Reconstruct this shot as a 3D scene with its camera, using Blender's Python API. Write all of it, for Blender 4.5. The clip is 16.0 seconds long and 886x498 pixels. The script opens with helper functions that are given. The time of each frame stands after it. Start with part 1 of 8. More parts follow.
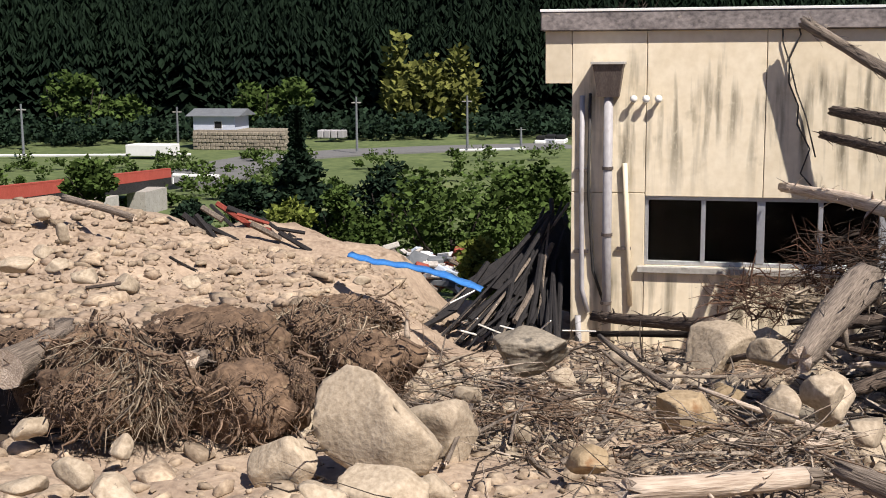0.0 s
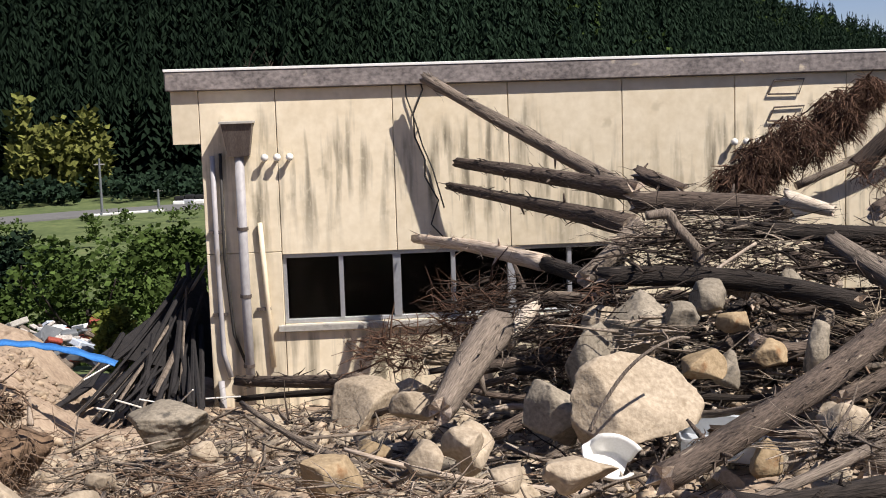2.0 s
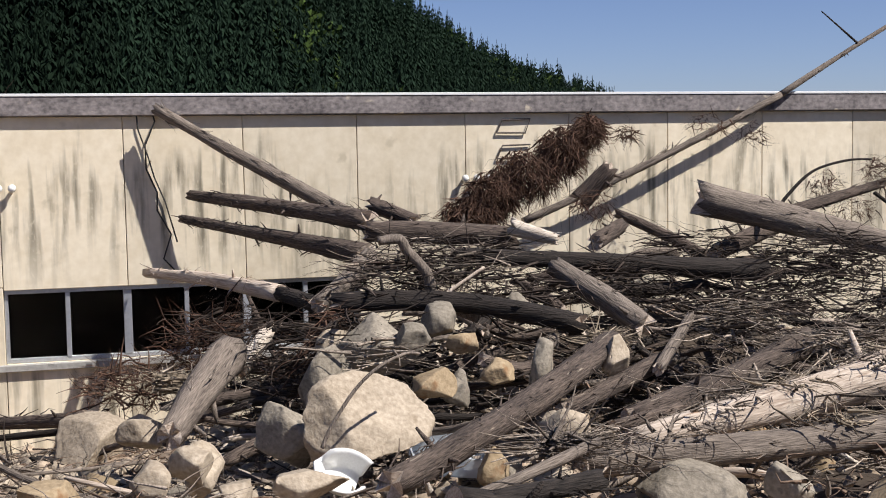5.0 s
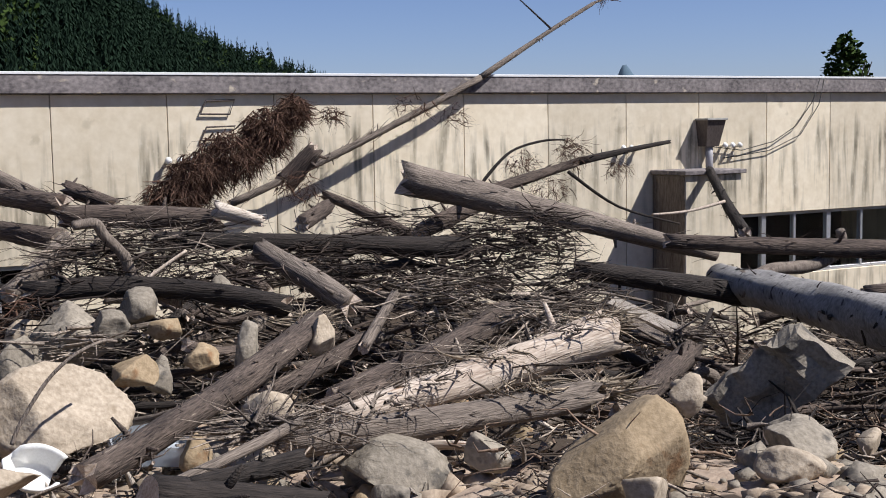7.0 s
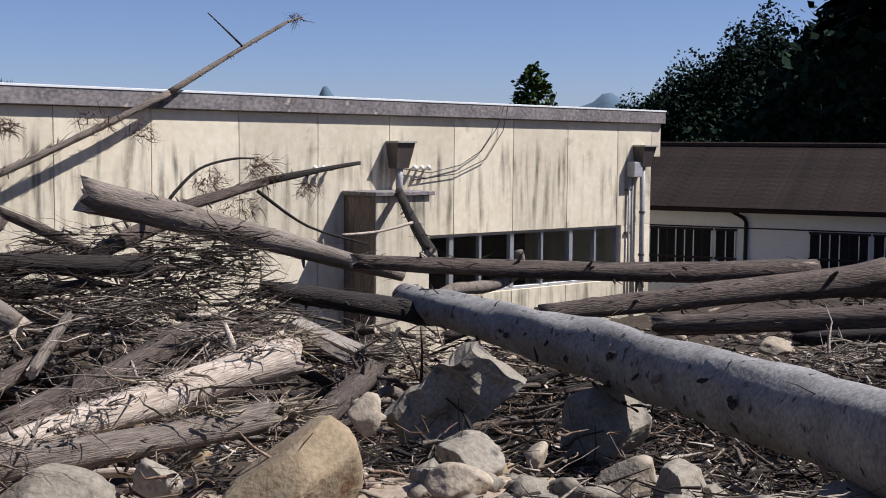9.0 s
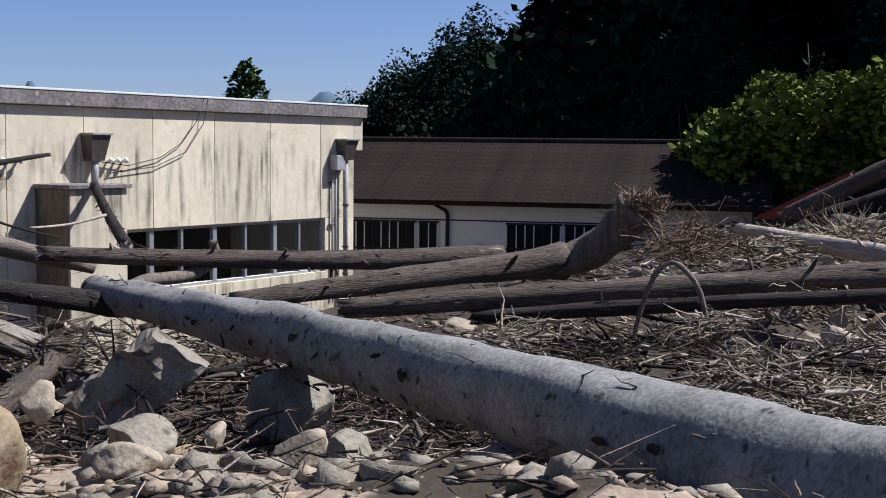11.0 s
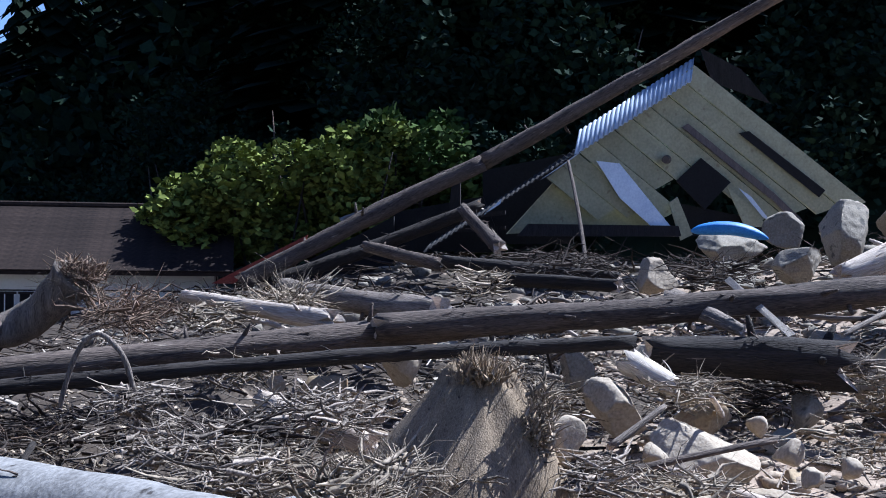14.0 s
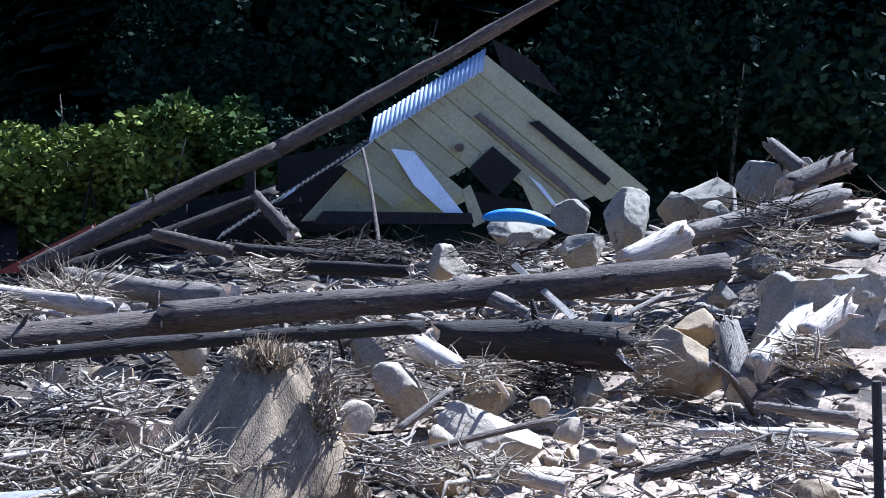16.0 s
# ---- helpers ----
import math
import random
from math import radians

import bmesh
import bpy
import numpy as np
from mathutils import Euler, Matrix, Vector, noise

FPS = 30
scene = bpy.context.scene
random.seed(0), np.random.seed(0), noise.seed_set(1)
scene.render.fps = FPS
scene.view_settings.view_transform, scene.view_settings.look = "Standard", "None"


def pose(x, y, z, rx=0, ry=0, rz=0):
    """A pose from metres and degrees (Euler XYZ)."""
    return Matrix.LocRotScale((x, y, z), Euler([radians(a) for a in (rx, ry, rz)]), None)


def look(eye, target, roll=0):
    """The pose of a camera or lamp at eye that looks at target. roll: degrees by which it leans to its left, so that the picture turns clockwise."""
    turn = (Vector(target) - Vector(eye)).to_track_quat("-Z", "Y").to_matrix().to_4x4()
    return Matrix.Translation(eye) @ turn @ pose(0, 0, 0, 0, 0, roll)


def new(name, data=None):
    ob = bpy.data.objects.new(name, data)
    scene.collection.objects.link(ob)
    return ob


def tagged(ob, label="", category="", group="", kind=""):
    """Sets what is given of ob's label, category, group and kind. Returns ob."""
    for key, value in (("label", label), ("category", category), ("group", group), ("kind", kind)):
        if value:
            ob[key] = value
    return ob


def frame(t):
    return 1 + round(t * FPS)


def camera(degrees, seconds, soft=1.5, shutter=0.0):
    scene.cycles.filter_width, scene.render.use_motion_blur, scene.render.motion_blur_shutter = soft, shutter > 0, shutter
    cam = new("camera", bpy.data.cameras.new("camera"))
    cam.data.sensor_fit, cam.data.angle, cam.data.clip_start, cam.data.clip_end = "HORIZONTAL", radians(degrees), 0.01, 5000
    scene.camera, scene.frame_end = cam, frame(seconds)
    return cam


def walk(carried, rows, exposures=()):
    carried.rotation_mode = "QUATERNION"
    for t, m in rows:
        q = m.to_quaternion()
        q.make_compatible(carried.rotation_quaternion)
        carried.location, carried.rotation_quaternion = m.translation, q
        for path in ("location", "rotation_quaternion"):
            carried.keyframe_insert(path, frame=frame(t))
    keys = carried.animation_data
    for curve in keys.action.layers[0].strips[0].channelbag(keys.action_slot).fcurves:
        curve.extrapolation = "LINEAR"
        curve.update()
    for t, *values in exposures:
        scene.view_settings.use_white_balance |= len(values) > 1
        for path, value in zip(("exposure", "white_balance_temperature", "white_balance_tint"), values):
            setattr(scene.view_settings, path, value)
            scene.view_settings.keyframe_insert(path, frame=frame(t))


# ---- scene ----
cam = camera(39.1, 16.0, 1.0)
PATH = [
    (0, (-0.748, -3.981, 3.809), (-1.183, -2.054, 3.497), -0.4),
    (0.5, (-0.743, -3.942, 3.791), (-1.079, -2.001, 3.448), 0.2),
    (1, (-0.737, -3.912, 3.778), (-0.878, -1.949, 3.423), 0.4),
    (1.5, (-0.728, -3.838, 3.796), (-0.649, -1.867, 3.467), -0.9),
    (2, (-0.679, -3.732, 3.822), (-0.553, -1.75, 3.589), -1.8),
    (2.5, (-0.685, -3.728, 3.807), (-0.517, -1.748, 3.575), -0.5),
    (3, (-0.68, -3.747, 3.811), (-0.479, -1.769, 3.593), -0.9),
    (3.2, (-0.681, -3.75, 3.804), (-0.468, -1.772, 3.594), -1.1),
    (5.3, (-0.602, -3.779, 3.568), (0.013, -1.882, 3.417), -1.0),
    (5.5, (-0.583, -3.771, 3.561), (0.085, -1.892, 3.412), -1.1),
    (6, (-0.558, -3.749, 3.563), (0.221, -1.914, 3.401), -1.0),
    (6.5, (-0.54, -3.744, 3.558), (0.335, -1.955, 3.38), -0.8),
    (7, (-0.523, -3.755, 3.558), (0.432, -2.008, 3.366), -1.0),
    (7.5, (-0.498, -3.77, 3.562), (0.544, -2.076, 3.35), -0.7),
    (8, (-0.452, -3.784, 3.564), (0.703, -2.165, 3.353), -0.2),
    (8.5, (-0.395, -3.754, 3.557), (0.872, -2.219, 3.363), -0.1),
    (8.7, (-0.378, -3.757, 3.557), (0.922, -2.248, 3.379), 0.2),
    (10.8, (-0.356, -4.126, 3.46), (1.249, -2.946, 3.288), 0.4),
    (11, (-0.338, -4.154, 3.462), (1.3, -3.018, 3.301), 0.6),
    (11.5, (-0.318, -4.208, 3.458), (1.383, -3.167, 3.311), 1.0),
    (12, (-0.262, -4.261, 3.458), (1.487, -3.305, 3.295), 0.6),
    (12.5, (-0.187, -4.335, 3.468), (1.623, -3.501, 3.293), 1.2),
    (12.9, (-0.121, -4.399, 3.49), (1.749, -3.705, 3.34), 0.7),
    (13, (-0.101, -4.407, 3.493), (1.782, -3.748, 3.36), 0.8),
    (13.5, (-0.022, -4.466, 3.517), (1.908, -3.943, 3.449), 0.6),
    (14, (0.019, -4.551, 3.518), (1.979, -4.154, 3.468), 1.0),
    (14.5, (0.051, -4.62, 3.522), (2.037, -4.389, 3.467), 1.3),
    (15, (0.043, -4.631, 3.529), (2.037, -4.492, 3.482), 1.4),
    (15.5, (0.035, -4.665, 3.527), (2.032, -4.569, 3.48), 1.2),
    (16, (0.009, -4.681, 3.498), (2.006, -4.599, 3.435), 1.0),
]
EXPOSURES = [(0, 0.04, 6450, 14), (3.2, 0.0, 6350, 14), (5.5, -0.06, 6000, 13), (8.5, -0.08, 5800, 14), (11, -0.04, 5600, 13), (12.5, 0.08, 5300, 13), (14, 0.62, 4950, 12), (16, 1.15, 4750, 11)]
walk(cam, [(t, look(eye, target, roll)) for t, eye, target, roll in PATH], EXPOSURES)
SKY_STRENGTH, SUN_STRENGTH = 0.085, 7.1

# ---- light ----
SUN = Vector((1.15, -1.0, 1.9)).normalized()
world = bpy.data.worlds.new("world")
scene.world = world
world.use_nodes = True
wn = world.node_tree.nodes
sky = wn.new("ShaderNodeTexSky")
sky.sky_type = "NISHITA"
sky.sun_disc = False
sky.sun_elevation = math.asin(SUN.z)
sky.sun_rotation = math.atan2(SUN.x, SUN.y)
sky.air_density, sky.dust_density, sky.ozone_density, sky.altitude = 0.75, 0.55, 1.6, 300
tint = wn.new("ShaderNodeMix")
tint.data_type, tint.blend_type = "RGBA", "MULTIPLY"
tint.inputs[0].default_value, tint.inputs[7].default_value = 1.0, (1.0, 0.98, 1.12, 1)
world.node_tree.links.new(sky.outputs[0], tint.inputs[6])
world.node_tree.links.new(tint.outputs[2], wn["Background"].inputs[0])
wn["Background"].inputs[1].default_value = SKY_STRENGTH
sun = new("sun", bpy.data.lights.new("sun", "SUN"))
sun.data.energy, sun.data.angle, sun.data.color = SUN_STRENGTH, radians(0.53), (1.0, 0.94, 0.84)
sun.matrix_world = look(SUN * 100, (0, 0, 0))


# ---- materials ----
def material(name, dark, light, scale=4.0, stretch=(1, 1, 1), rough=0.85, bump=0.3, spots=None, spot_at=0.62, metal=0.0, island=0.0, spec=0.3, fine=8.0):
    """Two-scale procedural surface: large mottling, fine grain, optional spots of a third colour, relief."""
    m = bpy.data.materials.new(name)
    m.use_nodes = True
    n, l = m.node_tree.nodes, m.node_tree.links
    bsdf = n["Principled BSDF"]
    co = n.new("ShaderNodeTexCoord")
    mp = n.new("ShaderNodeMapping")
    mp.inputs["Scale"].default_value = stretch
    l.new(co.outputs["Object"], mp.inputs["Vector"])
    big = n.new("ShaderNodeTexNoise")
    big.inputs["Scale"].default_value, big.inputs["Detail"].default_value, big.inputs["Roughness"].default_value = scale, 6, 0.65
    small = n.new("ShaderNodeTexNoise")
    small.inputs["Scale"].default_value, small.inputs["Detail"].default_value = scale * fine, 4
    for t in (big, small):
        l.new(mp.outputs[0], t.inputs["Vector"])
    mix = n.new("ShaderNodeMath")
    mix.operation = "MULTIPLY_ADD"
    mix.inputs[1].default_value = 0.55
    l.new(small.outputs[0], mix.inputs[0])
    half = n.new("ShaderNodeMath")
    half.operation = "MULTIPLY"
    half.inputs[1].default_value = 0.55
    l.new(big.outputs[0], half.inputs[0])
    l.new(half.outputs[0], mix.inputs[2])
    ramp = n.new("ShaderNodeValToRGB")
    ramp.color_ramp.elements[0].position, ramp.color_ramp.elements[1].position = 0.36, 0.74
    ramp.color_ramp.elements[0].color, ramp.color_ramp.elements[1].color = (*dark, 1), (*light, 1)
    l.new(mix.outputs[0], ramp.inputs[0])
    out = ramp.outputs[0]
    if spots:
        sn = n.new("ShaderNodeTexNoise")
        sn.inputs["Scale"].default_value, sn.inputs["Detail"].default_value = scale * 2.3, 7
        l.new(mp.outputs[0], sn.inputs["Vector"])
        sr = n.new("ShaderNodeValToRGB")
        sr.color_ramp.elements[0].position, sr.color_ramp.elements[1].position = spot_at, spot_at + 0.07
        l.new(sn.outputs[0], sr.inputs[0])
        mx = n.new("ShaderNodeMix")
        mx.data_type = "RGBA"
        l.new(sr.outputs[0], mx.inputs[0])
        l.new(out, mx.inputs[6])
        mx.inputs[7].default_value = (*spots, 1)
        out = mx.outputs[2]
    hsv = n.new("ShaderNodeHueSaturation")
    l.new(out, hsv.inputs["Color"])
    geo = n.new("ShaderNodeNewGeometry")
    obi = n.new("ShaderNodeObjectInfo")
    rnd = n.new("ShaderNodeMapRange")
    rnd.inputs[3].default_value, rnd.inputs[4].default_value = 1 - max(island, 0.12), 1 + max(island, 0.12)
    l.new((geo.outputs["Random Per Island"] if island else obi.outputs["Random"]), rnd.inputs[0])
    l.new(rnd.outputs[0], hsv.inputs["Value"])
    l.new(hsv.outputs[0], bsdf.inputs["Base Color"])
    bsdf.inputs["Roughness"].default_value, bsdf.inputs["Metallic"].default_value = rough, metal
    bsdf.inputs["Specular IOR Level"].default_value = spec
    bm_ = n.new("ShaderNodeBump")
    bm_.inputs["Strength"].default_value, bm_.inputs["Distance"].default_value = bump, 0.03
    l.new(mix.outputs[0], bm_.inputs["Height"])
    l.new(bm_.outputs[0], bsdf.inputs["Normal"])
    return m


def leaf_material(name, dark, light, island=0.35):
    m = material(name, dark, light, 0.05 if island < 0.2 else 0.6, rough=0.85, bump=0.0, island=island, spec=0.05)
    b = m.node_tree.nodes["Principled BSDF"]
    b.inputs["Transmission Weight"].default_value = 0.0
    return m


EARTH = material("earth", (0.20, 0.144, 0.102), (0.43, 0.335, 0.245), 1.3, rough=0.95, bump=0.9, spots=(0.17, 0.12, 0.08), spot_at=0.62, fine=14)
GRASS = material("grass", (0.05, 0.075, 0.025), (0.13, 0.16, 0.06), 0.12, rough=0.95, bump=0.2, spots=(0.20, 0.18, 0.08), spot_at=0.66)
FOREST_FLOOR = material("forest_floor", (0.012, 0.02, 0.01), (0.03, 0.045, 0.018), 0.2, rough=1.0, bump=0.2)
STONE = material("stone", (0.24, 0.19, 0.13), (0.48, 0.40, 0.30), 2.0, rough=0.9, bump=0.4, spots=(0.26, 0.205, 0.14), spot_at=0.65, fine=16)
STONE_GREY = material("stone_grey", (0.15, 0.128, 0.095), (0.34, 0.295, 0.23), 2.2, rough=0.9, bump=0.4, spots=(0.10, 0.09, 0.075), spot_at=0.60, fine=16)
STONE_OCHRE = material("stone_ochre", (0.22, 0.16, 0.09), (0.40, 0.305, 0.19), 2.0, rough=0.9, bump=0.4, spots=(0.24, 0.14, 0.07), spot_at=0.60, fine=16)
PEBBLE = material("pebbles", (0.19, 0.14, 0.095), (0.45, 0.36, 0.26), 3, rough=0.92, bump=0.4, island=0.3)
BARK = material("bark", (0.018, 0.013, 0.011), (0.165, 0.125, 0.098), 5, (2.2, 2.2, 0.28), rough=0.9, bump=0.9, spots=(0.35, 0.29, 0.22), spot_at=0.66)
BARK_DARK = material("bark_dark", (0.008, 0.0065, 0.0055), (0.052, 0.041, 0.034), 5, (2.4, 2.4, 0.25), rough=0.92, bump=0.9, spots=(0.25, 0.2, 0.16), spot_at=0.70)
BARK_GREY = material("bark_grey", (0.13, 0.122, 0.112), (0.32, 0.304, 0.283), 4.0, (0.85, 0.85, 1.3), rough=0.88, bump=0.28, spots=(0.05, 0.043, 0.038), spot_at=0.625)
STUMP_WOOD = material("stump_wood", (0.13, 0.092, 0.055), (0.37, 0.28, 0.18), 4, (3.2, 3.2, 0.22), rough=0.9, bump=0.6, spots=(0.08, 0.055, 0.04), spot_at=0.64)
WEATHERED = material("weathered_wood", (0.05, 0.038, 0.03), (0.30, 0.245, 0.195), 6, (2.6, 2.6, 0.18), rough=0.85, bump=0.7, spots=(0.09, 0.07, 0.055), spot_at=0.65)
PEELED = material("peeled_wood", (0.27, 0.20, 0.145), (0.66, 0.56, 0.455), 4, (2.2, 2.2, 0.2), rough=0.75, bump=0.5, spots=(0.27, 0.17, 0.11), spot_at=0.66)
FRESH = material("split_wood", (0.27, 0.215, 0.16), (0.60, 0.53, 0.44), 5, (3, 3, 0.3), rough=0.8, bump=0.5, island=0.2)
# Darker than the wood itself: shade of the pile's gaps is in the colour.
TWIG = material("twigs", (0.010, 0.007, 0.005), (0.075, 0.054, 0.041), 6, rough=0.9, bump=0.2, island=0.5)
TWIG_PALE = material("pale_twigs", (0.045, 0.033, 0.024), (0.42, 0.345, 0.27), 6, rough=0.85, bump=0.2, island=0.55)
ROOT = material("roots", (0.06, 0.039, 0.027), (0.27, 0.185, 0.125), 5, rough=0.92, bump=0.3, island=0.4)
FIBRE = material("fibres", (0.07, 0.053, 0.035), (0.42, 0.34, 0.245), 5, rough=0.9, bump=0.2, island=0.5)
DEAD_NEEDLES = material("dead_needles", (0.045, 0.024, 0.015), (0.14, 0.078, 0.05), 4, rough=0.9, bump=0.1, island=0.4)
SOIL_DARK = material("dark_soil_shade", (0.05, 0.031, 0.02), (0.22, 0.145, 0.092), 3, rough=0.95, bump=0.8, spots=(0.26, 0.19, 0.12), spot_at=0.64)
CONCRETE = material("concrete", (0.28, 0.265, 0.235), (0.45, 0.43, 0.39), 2, rough=0.9, bump=0.3, spots=(0.15, 0.14, 0.125), spot_at=0.63)
ASPHALT = material("asphalt", (0.13, 0.13, 0.128), (0.19, 0.188, 0.182), 0.8, rough=0.92, bump=0.15)
WHITE_PAINT = material("white_paint", (0.70, 0.70, 0.68), (0.80, 0.80, 0.78), 2, rough=0.6, bump=0.05)
WHITE_PLASTIC = material("white_plastic", (0.70, 0.69, 0.64), (0.82, 0.81, 0.77), 5, rough=0.45, bump=0.03, spots=(0.5, 0.43, 0.33), spot_at=0.68)
GREY_PVC = material("grey_pvc", (0.27, 0.26, 0.265), (0.38, 0.37, 0.375), 3, (1, 1, 0.5), rough=0.5, bump=0.05, spots=(0.24, 0.22, 0.2), spot_at=0.67)
TIN_BROWN = material("brown_tin", (0.07, 0.055, 0.05), (0.15, 0.125, 0.11), 5, (2, 2, 0.3), rough=0.55, bump=0.1, metal=0.3)
ALUMINIUM = material("aluminium", (0.42, 0.43, 0.45), (0.55, 0.56, 0.58), 4, rough=0.42, bump=0.03, metal=0.6)
# Dark wood, taken darker for the shade on the slumped roof timbers.
DARK_SHADED_TIMBER = material("dark_shaded_timber", (0.008, 0.008, 0.009), (0.034, 0.03, 0.03), 5, (2, 2, 0.3), rough=0.9, bump=0.5, island=0.3)
# Brown tile, with the shade lying on the annex roof put into it.
SHADED_ROOF_TILE = material("shaded_roof_tiles", (0.012, 0.009, 0.008), (0.036, 0.025, 0.02), 1.5, rough=0.95, spec=0.1, bump=0.2)
RED_PAINT = material("red_paint", (0.38, 0.065, 0.045), (0.52, 0.11, 0.08), 1, rough=0.6, bump=0.05)
RED_TIN = material("rusty_red_tin", (0.16, 0.03, 0.02), (0.33, 0.07, 0.045), 3, rough=0.7, bump=0.2)
BLUE = material("blue_sheet", (0.03, 0.15, 0.46), (0.07, 0.27, 0.66), 5, rough=0.5, bump=0.3)
SHED_BOARD = material("cream_boards", (0.24, 0.24, 0.15), (0.37, 0.365, 0.24), 2.5, (1, 1, 1), rough=0.8, bump=0.1, spots=(0.22, 0.2, 0.13), spot_at=0.64)
TIN_PALE = material("pale_corrugated_tin", (0.45, 0.52, 0.62), (0.64, 0.70, 0.78), 3, rough=0.45, bump=0.05, metal=0.2)
# Near-black standing in for unlit rooms and openings; also tyres and car cabins.
BLACK = material("black_shade_and_rubber", (0.006, 0.006, 0.007), (0.014, 0.014, 0.015), 3, rough=0.9, bump=0.05)
INTERIOR = material("interior_plaster", (0.10, 0.095, 0.09), (0.18, 0.17, 0.16), 1.5, rough=0.9, bump=0.1)
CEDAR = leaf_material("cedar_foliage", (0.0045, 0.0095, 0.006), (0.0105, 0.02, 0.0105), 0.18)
# Lighter copy of the cedar colour, with distance haze painted in.
CEDAR_HAZY = leaf_material("hazy_cedar_foliage", (0.007, 0.015, 0.0095), (0.018, 0.033, 0.018), 0.25)
BAMBOO = leaf_material("bamboo_foliage", (0.07, 0.085, 0.02), (0.17, 0.17, 0.05), 0.3)
BROADLEAF = leaf_material("broadleaf_foliage", (0.024, 0.043, 0.010), (0.075, 0.112, 0.03), 0.4)
# Dark leaves with the east hill's shade put into the colour; valley trees share it.
BROADLEAF_DARK_SHADED = leaf_material("dark_shaded_broadleaf_foliage", (0.008, 0.017, 0.011), (0.024, 0.042, 0.023), 0.4)
# Bright green with sunlight on the leaves lifted into the colour.
BRIGHT_LIT_LEAF = leaf_material("bright_lit_leaves", (0.05, 0.07, 0.013), (0.21, 0.24, 0.055), 0.45)
# Blue of the distance haze is mixed into this base colour.
HAZY_FAR_HILL = material("hazy_far_hill", (0.08, 0.12, 0.155), (0.11, 0.16, 0.20), 0.02, rough=1.0, bump=0)
GREY_WALL = material("blue_grey_siding", (0.42, 0.46, 0.54), (0.52, 0.56, 0.64), 1, (1, 1, 4), rough=0.7, bump=0.05)
SLATE = material("slate_sheet", (0.10, 0.11, 0.12), (0.18, 0.19, 0.2), 1, rough=0.7, bump=0.1)
RUBBLE = material("rubble_mix", (0.22, 0.2, 0.18), (0.6, 0.56, 0.52), 3, rough=0.8, bump=0.2, island=0.6)
CABLE = material("cable", (0.02, 0.02, 0.02), (0.05, 0.045, 0.04), 5, rough=0.6, bump=0)


def mix_soil_shade(m):
    """Lets the bare earth pass into dark root soil and painted gap shade where the ground's map says so, with a ragged
    edge.
    """
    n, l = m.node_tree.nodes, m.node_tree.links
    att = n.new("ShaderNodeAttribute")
    att.attribute_name = "dark_soil_shade"
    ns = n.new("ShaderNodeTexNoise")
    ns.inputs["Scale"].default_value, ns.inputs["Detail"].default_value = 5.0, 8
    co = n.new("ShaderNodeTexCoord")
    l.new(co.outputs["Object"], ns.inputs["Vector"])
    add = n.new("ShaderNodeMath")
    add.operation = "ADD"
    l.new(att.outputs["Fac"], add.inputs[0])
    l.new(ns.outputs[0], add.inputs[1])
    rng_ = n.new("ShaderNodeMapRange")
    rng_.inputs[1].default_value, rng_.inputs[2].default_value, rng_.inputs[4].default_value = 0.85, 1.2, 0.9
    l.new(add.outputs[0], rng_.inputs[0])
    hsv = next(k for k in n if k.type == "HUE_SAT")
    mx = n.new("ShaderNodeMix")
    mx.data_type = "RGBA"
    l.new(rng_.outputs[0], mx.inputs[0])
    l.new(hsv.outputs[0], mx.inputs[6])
    # Soil brown taken down to near-black for shade in the driftwood gaps.
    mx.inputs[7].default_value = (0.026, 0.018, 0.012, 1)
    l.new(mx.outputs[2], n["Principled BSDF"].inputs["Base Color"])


mix_soil_shade(EARTH)


